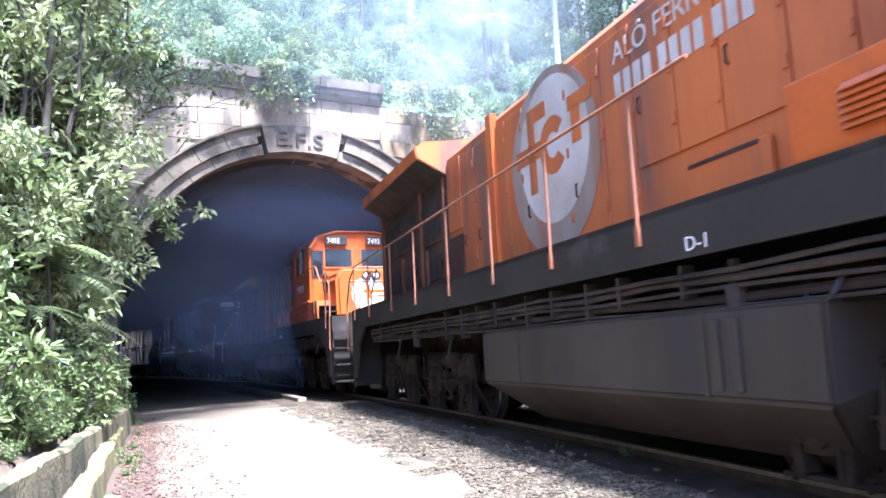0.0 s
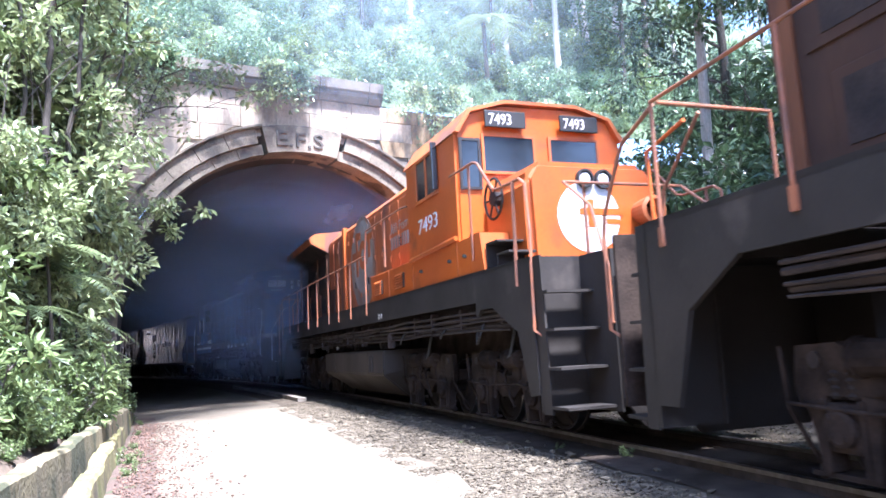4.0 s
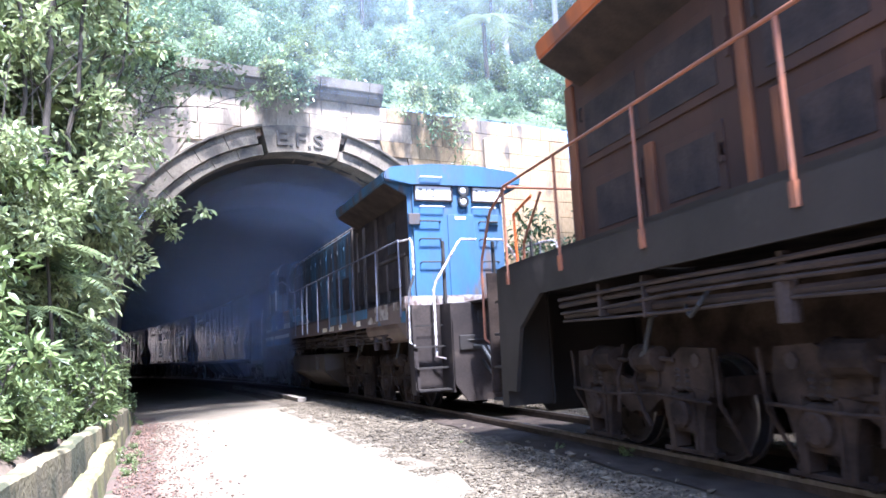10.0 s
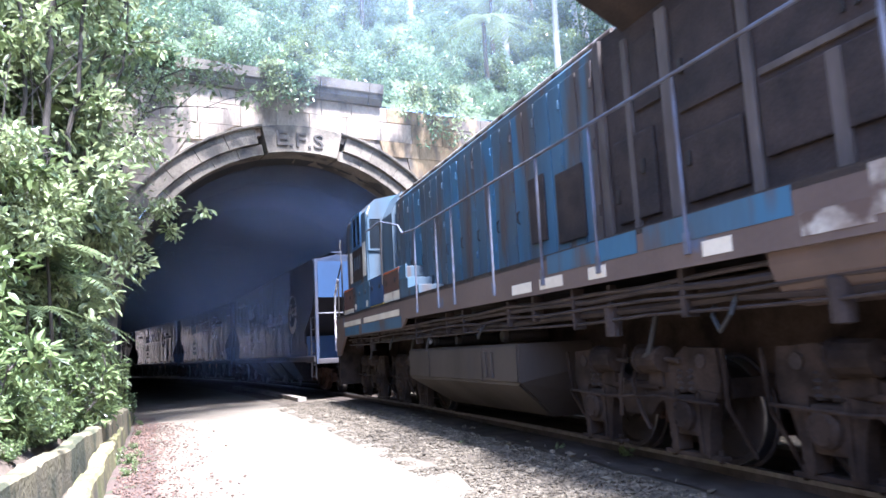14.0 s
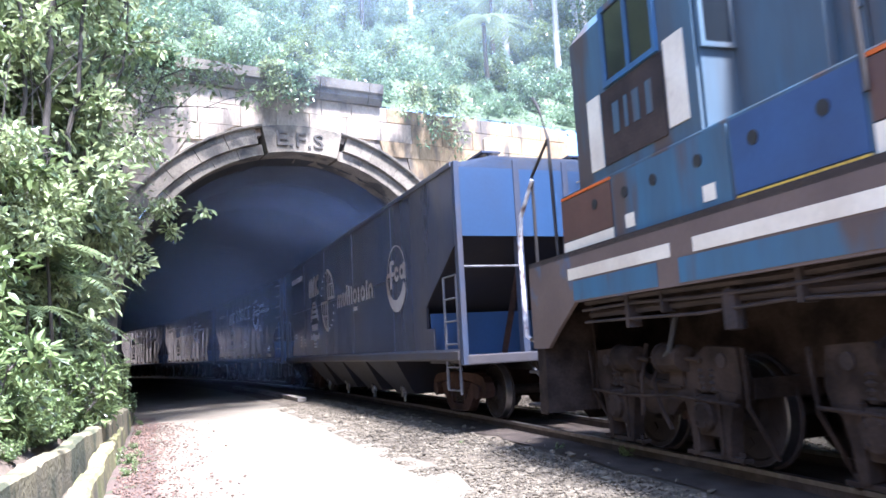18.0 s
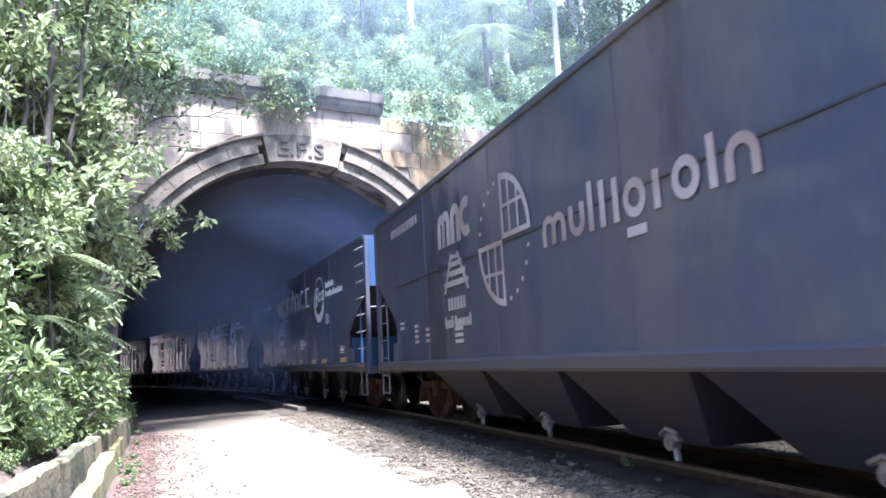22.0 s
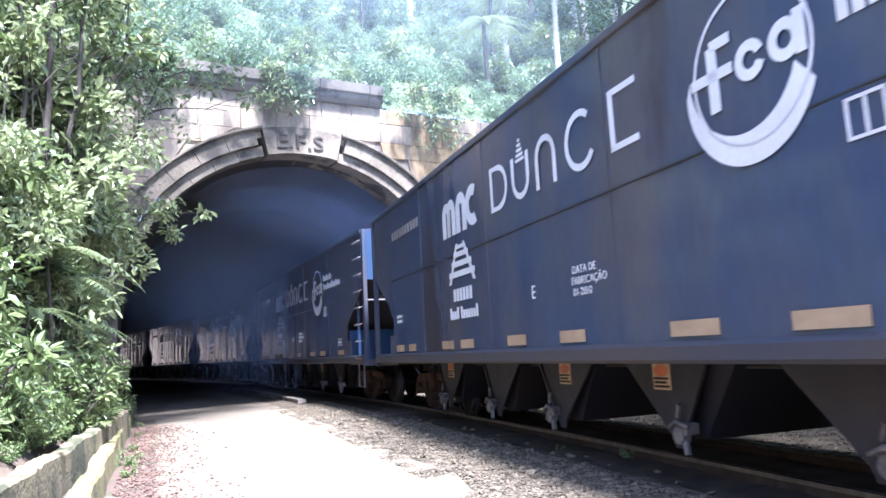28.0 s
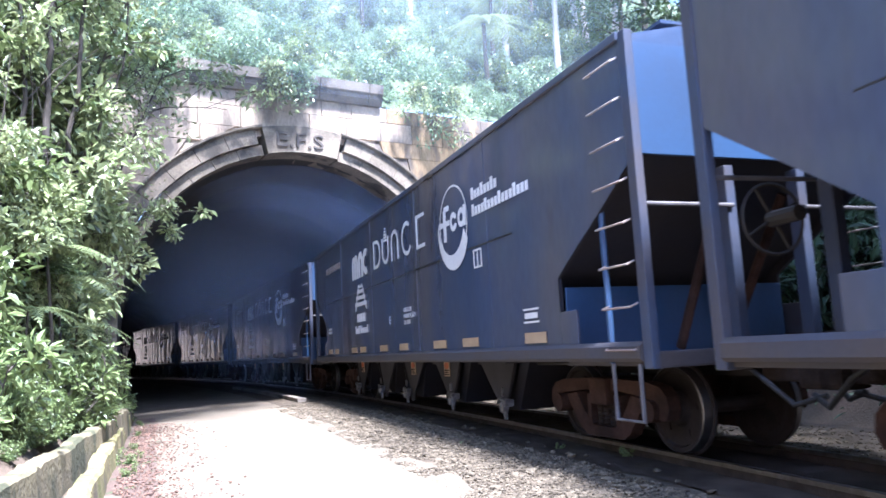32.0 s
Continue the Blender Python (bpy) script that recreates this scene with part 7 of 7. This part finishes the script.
# bank on the left: tall bushes, then low growth over the retaining wall
tall = [shrub("tall_shrub", "tall leafy shrub overhanging the bank", 1, 5.2, 1.15, 6600, 0.15, G_LEFT, 8, 48, fine=True, wide=0.5),
        shrub("tall_shrub", "tall leafy shrub overhanging the bank", 2, 6.0, 1.2, 6600, 0.145, G_PALE, 8, 48, fine=True, wide=0.46),
        shrub("tall_shrub", "tall leafy shrub overhanging the bank", 3, 4.4, 1.1, 6400, 0.135, G_PALE, 8, 44, fine=True, wide=0.52)]
places = []
for j in range(13):
    y = 8.2 + j * 0.92
    for row in range(3 if j % 2 else 2):
        x = -3.35 - max(0, y - 12) * 0.13 - row * 1.25 + rng.uniform(-0.2, 0.2)
        places.append((x, y + rng.uniform(-0.3, 0.3), ground_z(x, y) - 0.05, rng.uniform(0.8, 1.1) * (1.0 + 0.14 * row)))
for x, y, z_, sc in ((-3.05, 14.4, 0.5, 0.98), (-3.5, 15.5, 0.4, 0.8), (-3.1, 13.4, 0.5, 0.9)):
    places.append((x, y, ground_z(x, y) - 0.05, sc))
for x, y, sc in ((-2.95, 9.3, 0.55), (-2.95, 10.1, 0.62), (-2.9, 10.9, 0.6), (-2.9, 11.8, 0.66), (-2.9, 12.6, 0.62), (-3.0, 8.5, 0.55), (-3.15, 16.4, 0.62), (-3.3, 17.4, 0.62), (-2.8, 13.2, 0.6)):
    places.append((x, y, ground_z(x, y) - 0.05, sc))
scatter(tall, places)
sap = [tree("leaning_sapling", "thin leaning sapling with sparse pale leaves", 14, 6.6, 1.5, 1500, 0.13, G_PALE, M_BARK, 0.05, 0.35, 0.32), tree("leaning_sapling", "thin leaning sapling with sparse pale leaves", 17, 7.6, 1.4, 1300, 0.14, G_LEFT, M_BARK, 0.06, 0.4, 0.16)]
for o, x, y, a in ((sap[0], -3.3, 16.2, -8), (sap[1], -3.6, 11.4, 20)):
    o.matrix_basis = pose(x, y, ground_z(x, y), 0, 0, a)
copy_thing(sap[1], pose(-3.9, 13.6, ground_z(-3.9, 13.6), 0, 0, -30))
copy_thing(sap[0], pose(-3.2, 13.0, ground_z(-3.2, 13.0), 0, 0, -25))
low = [shrub("bank_plant", "low leafy plant on the bank edge", 6, 1.0, 0.55, 1300, 0.10, G_LEFT, 5, 20, stem_r=0.012, low=0.0, wide=0.46, fine=True),
       shrub("bank_plant", "low leafy plant on the bank edge", 7, 0.8, 0.5, 1200, 0.11, G_LEFT, 5, 20, stem_r=0.012, low=0.0, wide=0.4, fine=True)]
places = []
for j in range(40):
    y = rng.uniform(7.0, 18.8)
    x = min(edge_l(y) - 0.62, -1.98) - rng.random() ** 2 * 1.2
    places.append((x, y, ground_z(x, y) + 0.02, rng.uniform(0.7, 1.3)))
for j in range(34):
    y = rng.uniform(6.2, 18.8)
    x = min(edge_l(y) - 0.5, -1.92) - rng.uniform(0.0, 0.4)
    places.append((x, y, ground_z(x, y) - 0.02, rng.uniform(0.35, 0.65)))
for y in (7.2, 7.9, 8.3, 8.9, 9.4, 9.9, 10.4, 11.1, 11.7, 12.2, 12.8, 13.3, 13.9, 14.4):
    places.append((-1.78 - 0.02 * (y - 8) - 0.03 * max(0, y - 12) - rng.uniform(0, 0.12), y, 0.37, rng.uniform(0.22, 0.42)))
for y in (18.0, 18.6, 17.4, 16.2):
    places.append((edge_l(y) - 0.30, y, GZ + 0.1, rng.uniform(0.5, 0.8)))
for y in (9.5, 10.6, 12.3, 14.6, 16.9):
    places.append((edge_l(y) + 0.10, y, GZ + 0.02, rng.uniform(0.18, 0.3)))
for x, y, sc in ((4.03, 7.1, 0.16), (3.72, 8.0, 0.10), (4.25, 6.3, 0.09), (2.95, 9.4, 0.07), (4.1, 9.6, 0.08)):
    places.append((x, y, ballast_z(x, y) - 0.01, sc))
scatter(low, places)
ferns = [fern("bank_fern", "arching green fern on the bank", 3, 10, 1.0, 1.7), fern("bank_fern", "arching green fern on the bank", 5, 9, 0.9, 1.45)]
scatter(ferns, [(x_, y_, ground_z(x_, y_), s_) for x_, y_, s_ in ((-2.2, 11.4, 1.15), (-2.15, 12.3, 1.0), (-2.2, 10.5, 1.1), (-2.2, 13.6, 0.8), (-2.25, 9.6, 0.85))])

# slender stems that lean out of the bank, some with leaves at their tips
def arching_sapling(label, pts, r, tips, n, size, material, seed, twigs=()):
    rn_ = np.random.default_rng(seed)
    e = thing("arching_sapling", label, "sapling", "saplings on the bank", Matrix.Translation((pts[0][0], pts[0][1], ground_z(pts[0][0], pts[0][1]))))
    o = Vector(e.matrix_basis.translation)
    P_ = [Vector(p) for p in pts]
    P_[0].z = o.z - 0.2
    way = []
    for i in range(len(P_) - 1):
        a, b, c, d = P_[max(i - 1, 0)], P_[i], P_[i + 1], P_[min(i + 2, len(P_) - 1)]
        for k in range(6):
            t = k / 6
            way.append(0.5 * (2 * b + (c - a) * t + (2 * a - 5 * b + 4 * c - d) * t * t + (3 * b - a - 3 * c + d) * t ** 3) - o + Vector(rn_.normal(size=3)) * r * 0.35)
    way.append(P_[-1] - o)
    bm = B()
    tube(bm, way, r, 7, r * 0.22)
    part("stem", bm, M_BARK, e)
    for a, b in twigs:
        bm = B()
        a, b = Vector(a) - o, Vector(b) - o
        tube(bm, [a, a.lerp(b, 0.5) + Vector((0, 0, 0.06)), b], 0.012, 5, 0.004)
        part("twig", bm, M_BARK, e)
    if n:
        v, f = leaves(rn_, [(Vector(p) - o)[:] for p, q in tips], [q for p, q in tips], n, size, fine=True)
        leaf_mesh("foliage", v, f, material, e)
    return e


arching_sapling("thin arching sapling with a few pale leaves at its tip", [(-3.0, 16.2, 0.8), (-2.7, 16.1, 2.6), (-1.9, 16.0, 3.85), (-1.2, 16.0, 4.2), (-0.3, 16.0, 4.26)], 0.022, [((-0.4, 16, 4.25), 0.16), ((-1.2, 16, 4.25), 0.24), ((-1.0, 16, 3.8), 0.2)], 170, 0.17, G_PALE, 1, [((-1.5, 16, 4.05), (-0.95, 16, 3.75)), ((-1.2, 16, 4.2), (-0.85, 16, 4.45))])
arching_sapling("bare arching branch with pale leaves across the portal", [(-3.2, 17.2, 0.8), (-2.9, 17.2, 4.2), (-1.75, 17.0, 6.5), (-0.8, 17.0, 6.85), (0.1, 17.0, 6.85)], 0.03, [((-1.2, 17, 7.3), 0.45), ((-0.2, 17, 7.5), 0.35), ((0.15, 17, 7.8), 0.4), ((-1.6, 17, 7.7), 0.4), ((0.6, 17, 7.2), 0.3)], 420, 0.16, G_PALE, 2, [((-1.0, 17, 6.8), (-0.2, 17, 7.5)), ((-1.6, 17, 6.55), (-1.2, 17, 7.3)), ((-0.4, 17, 6.85), (0.6, 17, 7.2)), ((-0.2, 17, 7.5), (0.2, 17, 7.9))])
for i_, pts_ in enumerate((((-2.95, 11.0, 0.8), (-2.5, 11.0, 3.0), (-2.36, 11.0, 4.9), (-2.30, 11.0, 6.9), (-2.1, 11.0, 8.0)), ((-2.8, 11.5, 0.8), (-2.35, 11.5, 3.2), (-2.12, 11.5, 4.8), (-1.95, 11.5, 7.0), (-1.7, 11.6, 8.2)),
                           ((-3.0, 10.4, 0.8), (-2.75, 10.4, 2.6), (-2.5, 10.4, 4.6), (-2.62, 10.4, 6.4), (-2.5, 10.5, 7.6)), ((-2.9, 12.2, 0.8), (-2.3, 12.1, 3.6), (-1.75, 12.0, 5.0), (-1.45, 12.0, 6.2), (-1.40, 12.0, 8.0)))):
    arching_sapling("dark leaning stem of a bank tree", pts_, (0.075, 0.06, 0.05, 0.04)[i_], [(pts_[4], 0.7), (pts_[3], 0.5)], 240, 0.19, G_LEFT, 11 + i_, [(pts_[2], (pts_[2][0] + 0.7, pts_[2][1], pts_[2][2] + 0.8)), (pts_[3], (pts_[3][0] + 0.9, pts_[3][1] - 0.3, pts_[3][2] - 0.2)), (pts_[2], (pts_[2][0] - 0.6, pts_[2][1], pts_[2][2] + 0.5))])

# hillside over the portal
hill = [shrub("hill_shrub", "dense green shrub on the hillside", 11, 2.0, 1.25, 2300, 0.20, G_HILL, 6, 30, low=0.0),
        shrub("hill_shrub", "dense green shrub on the hillside", 12, 2.6, 1.3, 2500, 0.18, G_HILL, 6, 30, low=0.0),
        shrub("hill_shrub", "dense green shrub on the hillside", 13, 1.7, 1.2, 2200, 0.22, G_LEFT, 6, 30, low=0.0)]
places = []
for j in range(11):
    for i in range(17):
        px, py = -9 + i * 1.75 + rng.uniform(-0.6, 0.6), 1.1 + j * 1.75 + rng.uniform(-0.5, 0.5)
        if j > 6 and px < -3:
            continue
        p = PORTAL @ Vector((px, py, hill_z(px, py) - 0.1))
        places.append((p.x, p.y, p.z, rng.uniform(0.8, 1.3) if j else rng.uniform(0.5, 0.75)))
for k in range(46):
    px, py = rng.uniform(13, 36), rng.uniform(1, 24)
    p = PORTAL @ Vector((px, py, hill_z(px, py) - 0.1))
    places.append((p.x, p.y, p.z, rng.uniform(1.4, 2.2)))
scatter(hill, places)
pale = tree("straight_tree", "straight pale-barked tree with a high crown", 21, 15, 2.6, 2600, 0.28, G_HILL, M_BARK_PALE, 0.17, 0.6)
p = PORTAL @ Vector((18.2, 8.5, hill_z(18.2, 8.5) - 0.3))
pale.matrix_basis = Matrix.Translation(p)
p = PORTAL @ Vector((19.4, 7.4, hill_z(19.4, 7.4) - 0.3))
copy_thing(pale, Matrix.Translation(p) @ Matrix.Rotation(2.0, 4, "Z") @ Matrix.Scale(0.85, 4))
trees = [tree("forest_tree", "slender forest tree with a pale trunk", 2, 13, 2.8, 7000, 0.19, G_HILL, M_BARK_PALE, 0.17, 0.5),
         tree("forest_tree", "slender forest tree with a pale trunk", 5, 15, 3.0, 7000, 0.20, G_DARK, M_BARK_PALE, 0.19, 0.45),
         tree("forest_tree", "slender forest tree with a dark trunk", 8, 12, 3.2, 7200, 0.19, G_DARK, M_BARK, 0.16, 0.3)]
places = []
for px, py in ((2, 17), (-3, 14), (6, 19), (10, 12), (13, 8), (17, 14), (20, 6), (15, 20), (9, 22), (-7, 10), (24, 12), (26, 4), (0, 24), (-10, 18), (13.5, 5.0), (16.5, 4.2), (19, 10), (22, 8), (28, 9), (25, 17), (31, 14), (21, 16)):
    p = PORTAL @ Vector((px, py, hill_z(px, py) - 0.2))
    places.append((p.x, p.y, p.z, rng.uniform(0.85, 1.15)))
for x, y in ((11.5, 15), (14, 17.5), (13, 11), (16.5, 13), (18, 18), (20, 9), (15, 7), (12.0, 5.0), (23, 14), (18, 3), (13, -2), (11.5, -7), (-9, 13), (-7.5, 9), (-10, 5), (-8, 17)):
    places.append((x, y, ground_z(x, y) - 0.2, rng.uniform(0.8, 1.1)))
scatter(trees, places)
# added trees outside the view; their crowns only block sun from the line
canopy = tree("canopy_tree", "tall broad-crowned tree added out of view to shade the line", 41, 12.5, 4.6, 7000, 0.27, G_DARK, M_BARK, 0.24, 0.55)
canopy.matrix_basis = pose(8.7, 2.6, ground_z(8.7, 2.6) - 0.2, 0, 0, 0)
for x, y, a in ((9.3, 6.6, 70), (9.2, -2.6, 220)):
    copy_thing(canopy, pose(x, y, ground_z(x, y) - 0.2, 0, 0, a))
# an added tall tree on the bank; its unseen crown leans over and shades the tunnel mouth
over = tree("overhanging_tree", "tall leaning tree added so that its unseen crown shades the tunnel mouth", 51, 13.5, 3.4, 7500, 0.27, G_DARK, M_BARK, 0.22, 0.72, 0.52)
over.matrix_basis = pose(-6.4, 13.1, ground_z(-6.4, 13.1) - 0.2, 0, 0, -2)
places = []
for j in range(64):
    y = rng.uniform(1, 22)
    x = rng.uniform(9.2, 21)
    places.append((x, y, ground_z(x, y) - 0.1, rng.uniform(0.9, 1.7)))
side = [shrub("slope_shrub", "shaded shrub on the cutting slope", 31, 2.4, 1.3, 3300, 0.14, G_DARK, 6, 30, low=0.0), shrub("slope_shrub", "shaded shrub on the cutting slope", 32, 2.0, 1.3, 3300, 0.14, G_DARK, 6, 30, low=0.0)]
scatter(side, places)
tf = [fern("tree_fern", "tree fern with yellowish drooping fronds", 9, 13, 2.1, 3.0, 0.85, 0.17, "tree fern", 0.11)]
pl_ = []
for px, py in ((9.2, 4.2), (11.5, 7.0), (6.2, 9.5)):
    p = PORTAL @ Vector((px, py, hill_z(px, py)))
    pl_.append((p.x, p.y, p.z, 1.0))
scatter(tf, pl_)
# undergrowth that covers the slopes, too dense to count
rn = np.random.default_rng(77)
cs = []
for k in range(2600):
    px, py = rn.uniform(-11, 26), 0.55 + 24 * rn.random() ** 1.2
    p = PORTAL @ Vector((px, py, hill_z(px, py) + 0.12))
    cs.append(p[:])
for k in range(1500):
    x, y = rn.uniform(8.0, 26), rn.uniform(-2, 24)
    cs.append((x, y, ground_z(x, y) + 0.12))
v, f = leaves(rn, cs, [0.42] * len(cs), 70000, 0.17)
tagged(leaf_mesh("undergrowth", v, f, G_HILL, None), "dense green undergrowth covering the slopes", "undergrowth", "", "stuff")
# creepers hanging over the cornice
for k, (px, n_, drop) in enumerate(((-0.9, 900, 1.15), (-0.2, 700, 0.95), (3.5, 600, 1.3), (4.2, 500, 1.9), (4.7, 420, 2.6), (-3.6, 500, 0.9), (-5.2, 600, 1.2))):
    rn = np.random.default_rng(100 + k)
    e = thing("hanging_creeper", "leafy creeper hanging over the portal cornice", "creeper", "creepers on the portal")
    e.matrix_basis = PORTAL @ Matrix.Translation((px, -0.45, WALL_T + 0.55))
    bm = B()
    cs = []
    for j in range(7):
        q = [(rn.normal() * 0.35 * t + 0.12 * math.sin(4 * t + j), -0.12 * t, 0.1 - drop * rn.uniform(0.7, 1.0) * t * t) for t in np.linspace(0, 1, 6)]
        tube(bm, [(0, 0.35, 0.15)] + q, 0.012, 4, 0.004)
        cs += q
    part("vine", bm, M_BARK, e)
    v, f = leaves(rn, cs, [0.2] * len(cs), n_, 0.14)
    leaf_mesh("foliage", v, f, G_HILL if k % 2 else G_PALE, e)
carve()


# ---- exhaust haze: thin curved wisps that drift ----
def smoke_mat(name, dense, tint=(0.62, 0.74, 0.88, 1), even=0.0, core=1.0):
    m = bpy.data.materials.new(name)
    m.use_nodes = True
    N, Lk = m.node_tree.nodes, m.node_tree.links
    N.remove(N["Principled BSDF"])
    tc, gr, no = N.new("ShaderNodeTexCoord"), N.new("ShaderNodeTexGradient"), N.new("ShaderNodeTexNoise")
    gr.gradient_type = "SPHERICAL"
    no.inputs["Scale"].default_value, no.inputs["Detail"].default_value = 1.7, 5
    Lk.new(tc.outputs["Object"], gr.inputs[0])
    Lk.new(tc.outputs["Object"], no.inputs["Vector"])
    r = N.new("ShaderNodeMapRange")
    r.inputs[1].default_value, r.inputs[2].default_value, r.inputs[3].default_value = 0.30, 0.72, even
    Lk.new(no.outputs[0], r.inputs[0])
    mul, mul2 = N.new("ShaderNodeMath"), N.new("ShaderNodeMath")
    mul.operation = mul2.operation = "MULTIPLY"
    soft = N.new("ShaderNodeMapRange")
    soft.interpolation_type = "SMOOTHSTEP"
    soft.inputs[2].default_value = core
    Lk.new(gr.outputs["Fac"], soft.inputs[0])
    Lk.new(soft.outputs[0], mul.inputs[0])
    Lk.new(r.outputs[0], mul.inputs[1])
    Lk.new(mul.outputs[0], mul2.inputs[0])
    mul2.inputs[1].default_value = dense
    df, tl, tr = N.new("ShaderNodeBsdfDiffuse"), N.new("ShaderNodeBsdfTranslucent"), N.new("ShaderNodeBsdfTransparent")
    df.inputs[0].default_value = tl.inputs[0].default_value = tint
    a, b = N.new("ShaderNodeMixShader"), N.new("ShaderNodeMixShader")
    Lk.new(df.outputs[0], a.inputs[1])
    Lk.new(tl.outputs[0], a.inputs[2])
    Lk.new(mul2.outputs[0], b.inputs[0])
    Lk.new(tr.outputs[0], b.inputs[1])
    Lk.new(a.outputs[0], b.inputs[2])
    Lk.new(b.outputs[0], N["Material Output"].inputs[0])
    return m


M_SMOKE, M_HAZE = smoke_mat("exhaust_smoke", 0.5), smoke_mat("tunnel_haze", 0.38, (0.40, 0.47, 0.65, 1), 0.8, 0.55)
WISPS = []


def wisp(label, size, material, rows, seed):
    """A billowed sheet of unit radius, scaled in its mesh's own space."""
    bm = B()
    n = 22
    V = [[bm.verts.new((2 * i / n - 1, 0.22 * noise.noise((i * 0.22, j * 0.22, seed)) + 0.15 * (((i / n - 0.5) * 2) ** 2 + ((j / n - 0.5) * 2) ** 2), 2 * j / n - 1)) for i in range(n + 1)] for j in range(n + 1)]
    for j in range(n):
        for i in range(n):
            bm.faces.new((V[j][i], V[j][i + 1], V[j + 1][i + 1], V[j + 1][i]))
    o = part("smoke_wisp", bm, material, None, smooth=True)
    o.scale = size
    tagged(o, label, "smoke", "wisps of exhaust smoke")
    WISPS.append((o, rows))


wisp("pale blue exhaust smoke drifting above the train", (3.6, 1.2, 3.2), M_SMOKE, [(0, pose(6.2, 17.2, 9.6, 0, 10, -20)), (1.5, pose(6.8, 18.0, 13.0, 0, 18, -22)), (3, pose(7.5, 20.0, 18.5, 0, 25, -24)), (16, pose(6.0, 22.0, 24.0, 0, 50, -26)), (32, pose(7.0, 30.0, 46.0, 0, 70, -28))], 1)
wisp("pale blue exhaust smoke drifting above the train", (3.0, 1.0, 2.6), M_SMOKE, [(0, pose(3.0, 30.0, 3.2, 0, -20, -24)), (3.2, pose(3.2, 26.0, 4.2, 0, -14, -24)), (5.4, pose(4.8, 17.3, 10.0, 0, -8, -24)), (6.8, pose(5.2, 17.6, 10.8, 0, -4, -24)), (9.5, pose(6.6, 19.5, 15.5, 0, 0, -24)), (16, pose(9.0, 24.0, 26.0, 0, 20, -24)), (32, pose(11.0, 33.0, 48.0, 0, 40, -24))], 7)
# smoke veil as one pale sheet, which also brightens the hillside behind
M_VEIL = smoke_mat("lingering_veil", 0.27, even=0.5)
wisp("thin bluish exhaust haze lingering before the hillside", (11.5, 1.5, 6.2), M_VEIL, [(0, pose(5.0, 17.6, 11.0, 0, 5, -12)), (10, pose(5.6, 17.8, 11.4, 0, 8, -12)), (20, pose(5.0, 17.9, 11.8, 0, 11, -12)), (32, pose(4.6, 17.8, 11.5, 0, 15, -12))], 40)
# blue-tinted sheets: smoke haze, also put in to lift the tunnel's darks
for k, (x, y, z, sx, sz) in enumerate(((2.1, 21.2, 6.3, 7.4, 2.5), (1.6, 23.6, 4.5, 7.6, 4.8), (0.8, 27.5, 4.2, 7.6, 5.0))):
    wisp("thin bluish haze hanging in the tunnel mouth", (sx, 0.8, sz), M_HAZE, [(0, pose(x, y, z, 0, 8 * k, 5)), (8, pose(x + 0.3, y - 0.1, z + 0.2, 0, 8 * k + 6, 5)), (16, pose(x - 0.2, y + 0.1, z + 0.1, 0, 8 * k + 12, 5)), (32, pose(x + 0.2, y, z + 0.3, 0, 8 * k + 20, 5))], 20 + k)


# ---- motion ----
RUN = [-15.78, -12.80, -9.87, -7.03, -4.21, -1.34, 1.61, 4.58, 7.58, 10.57, 13.54, 16.47, 19.37, 22.21, 25.01, 27.77, 30.48, 33.17, 35.83, 38.48,
       41.13, 43.77, 46.43, 49.09, 51.75, 54.41, 57.07, 59.71, 62.32, 64.91, 67.46, 69.98, 72.50]   # metres run, second by second


def vehicle_pose(c, half):
    a, b = on_track(c - half), on_track(c + half)
    d = (b - a).normalized()
    return Matrix.Translation((a + b) / 2) @ Matrix.Rotation(math.atan2(-d.x, d.y), 4, "Z")


def run_at(t):
    k = min(int(t), 31)
    return RUN[k] + (RUN[k + 1] - RUN[k]) * (t - k)


def motions():
    for ob, c, half in TRAIN:
        walk(ob, [(t, vehicle_pose(c - s_, half)) for t, s_ in enumerate(RUN)])
        for w in ob.children_recursive:
            if "roll" in w:
                at = w.matrix_basis.translation.copy()
                walk(w, [(k * 0.2, Matrix.Translation(at) @ Matrix.Rotation(run_at(k * 0.2) / w["roll"], 4, "X")) for k in range(161)])

    for ob, rows in WISPS:
        walk(ob, rows)


motions()
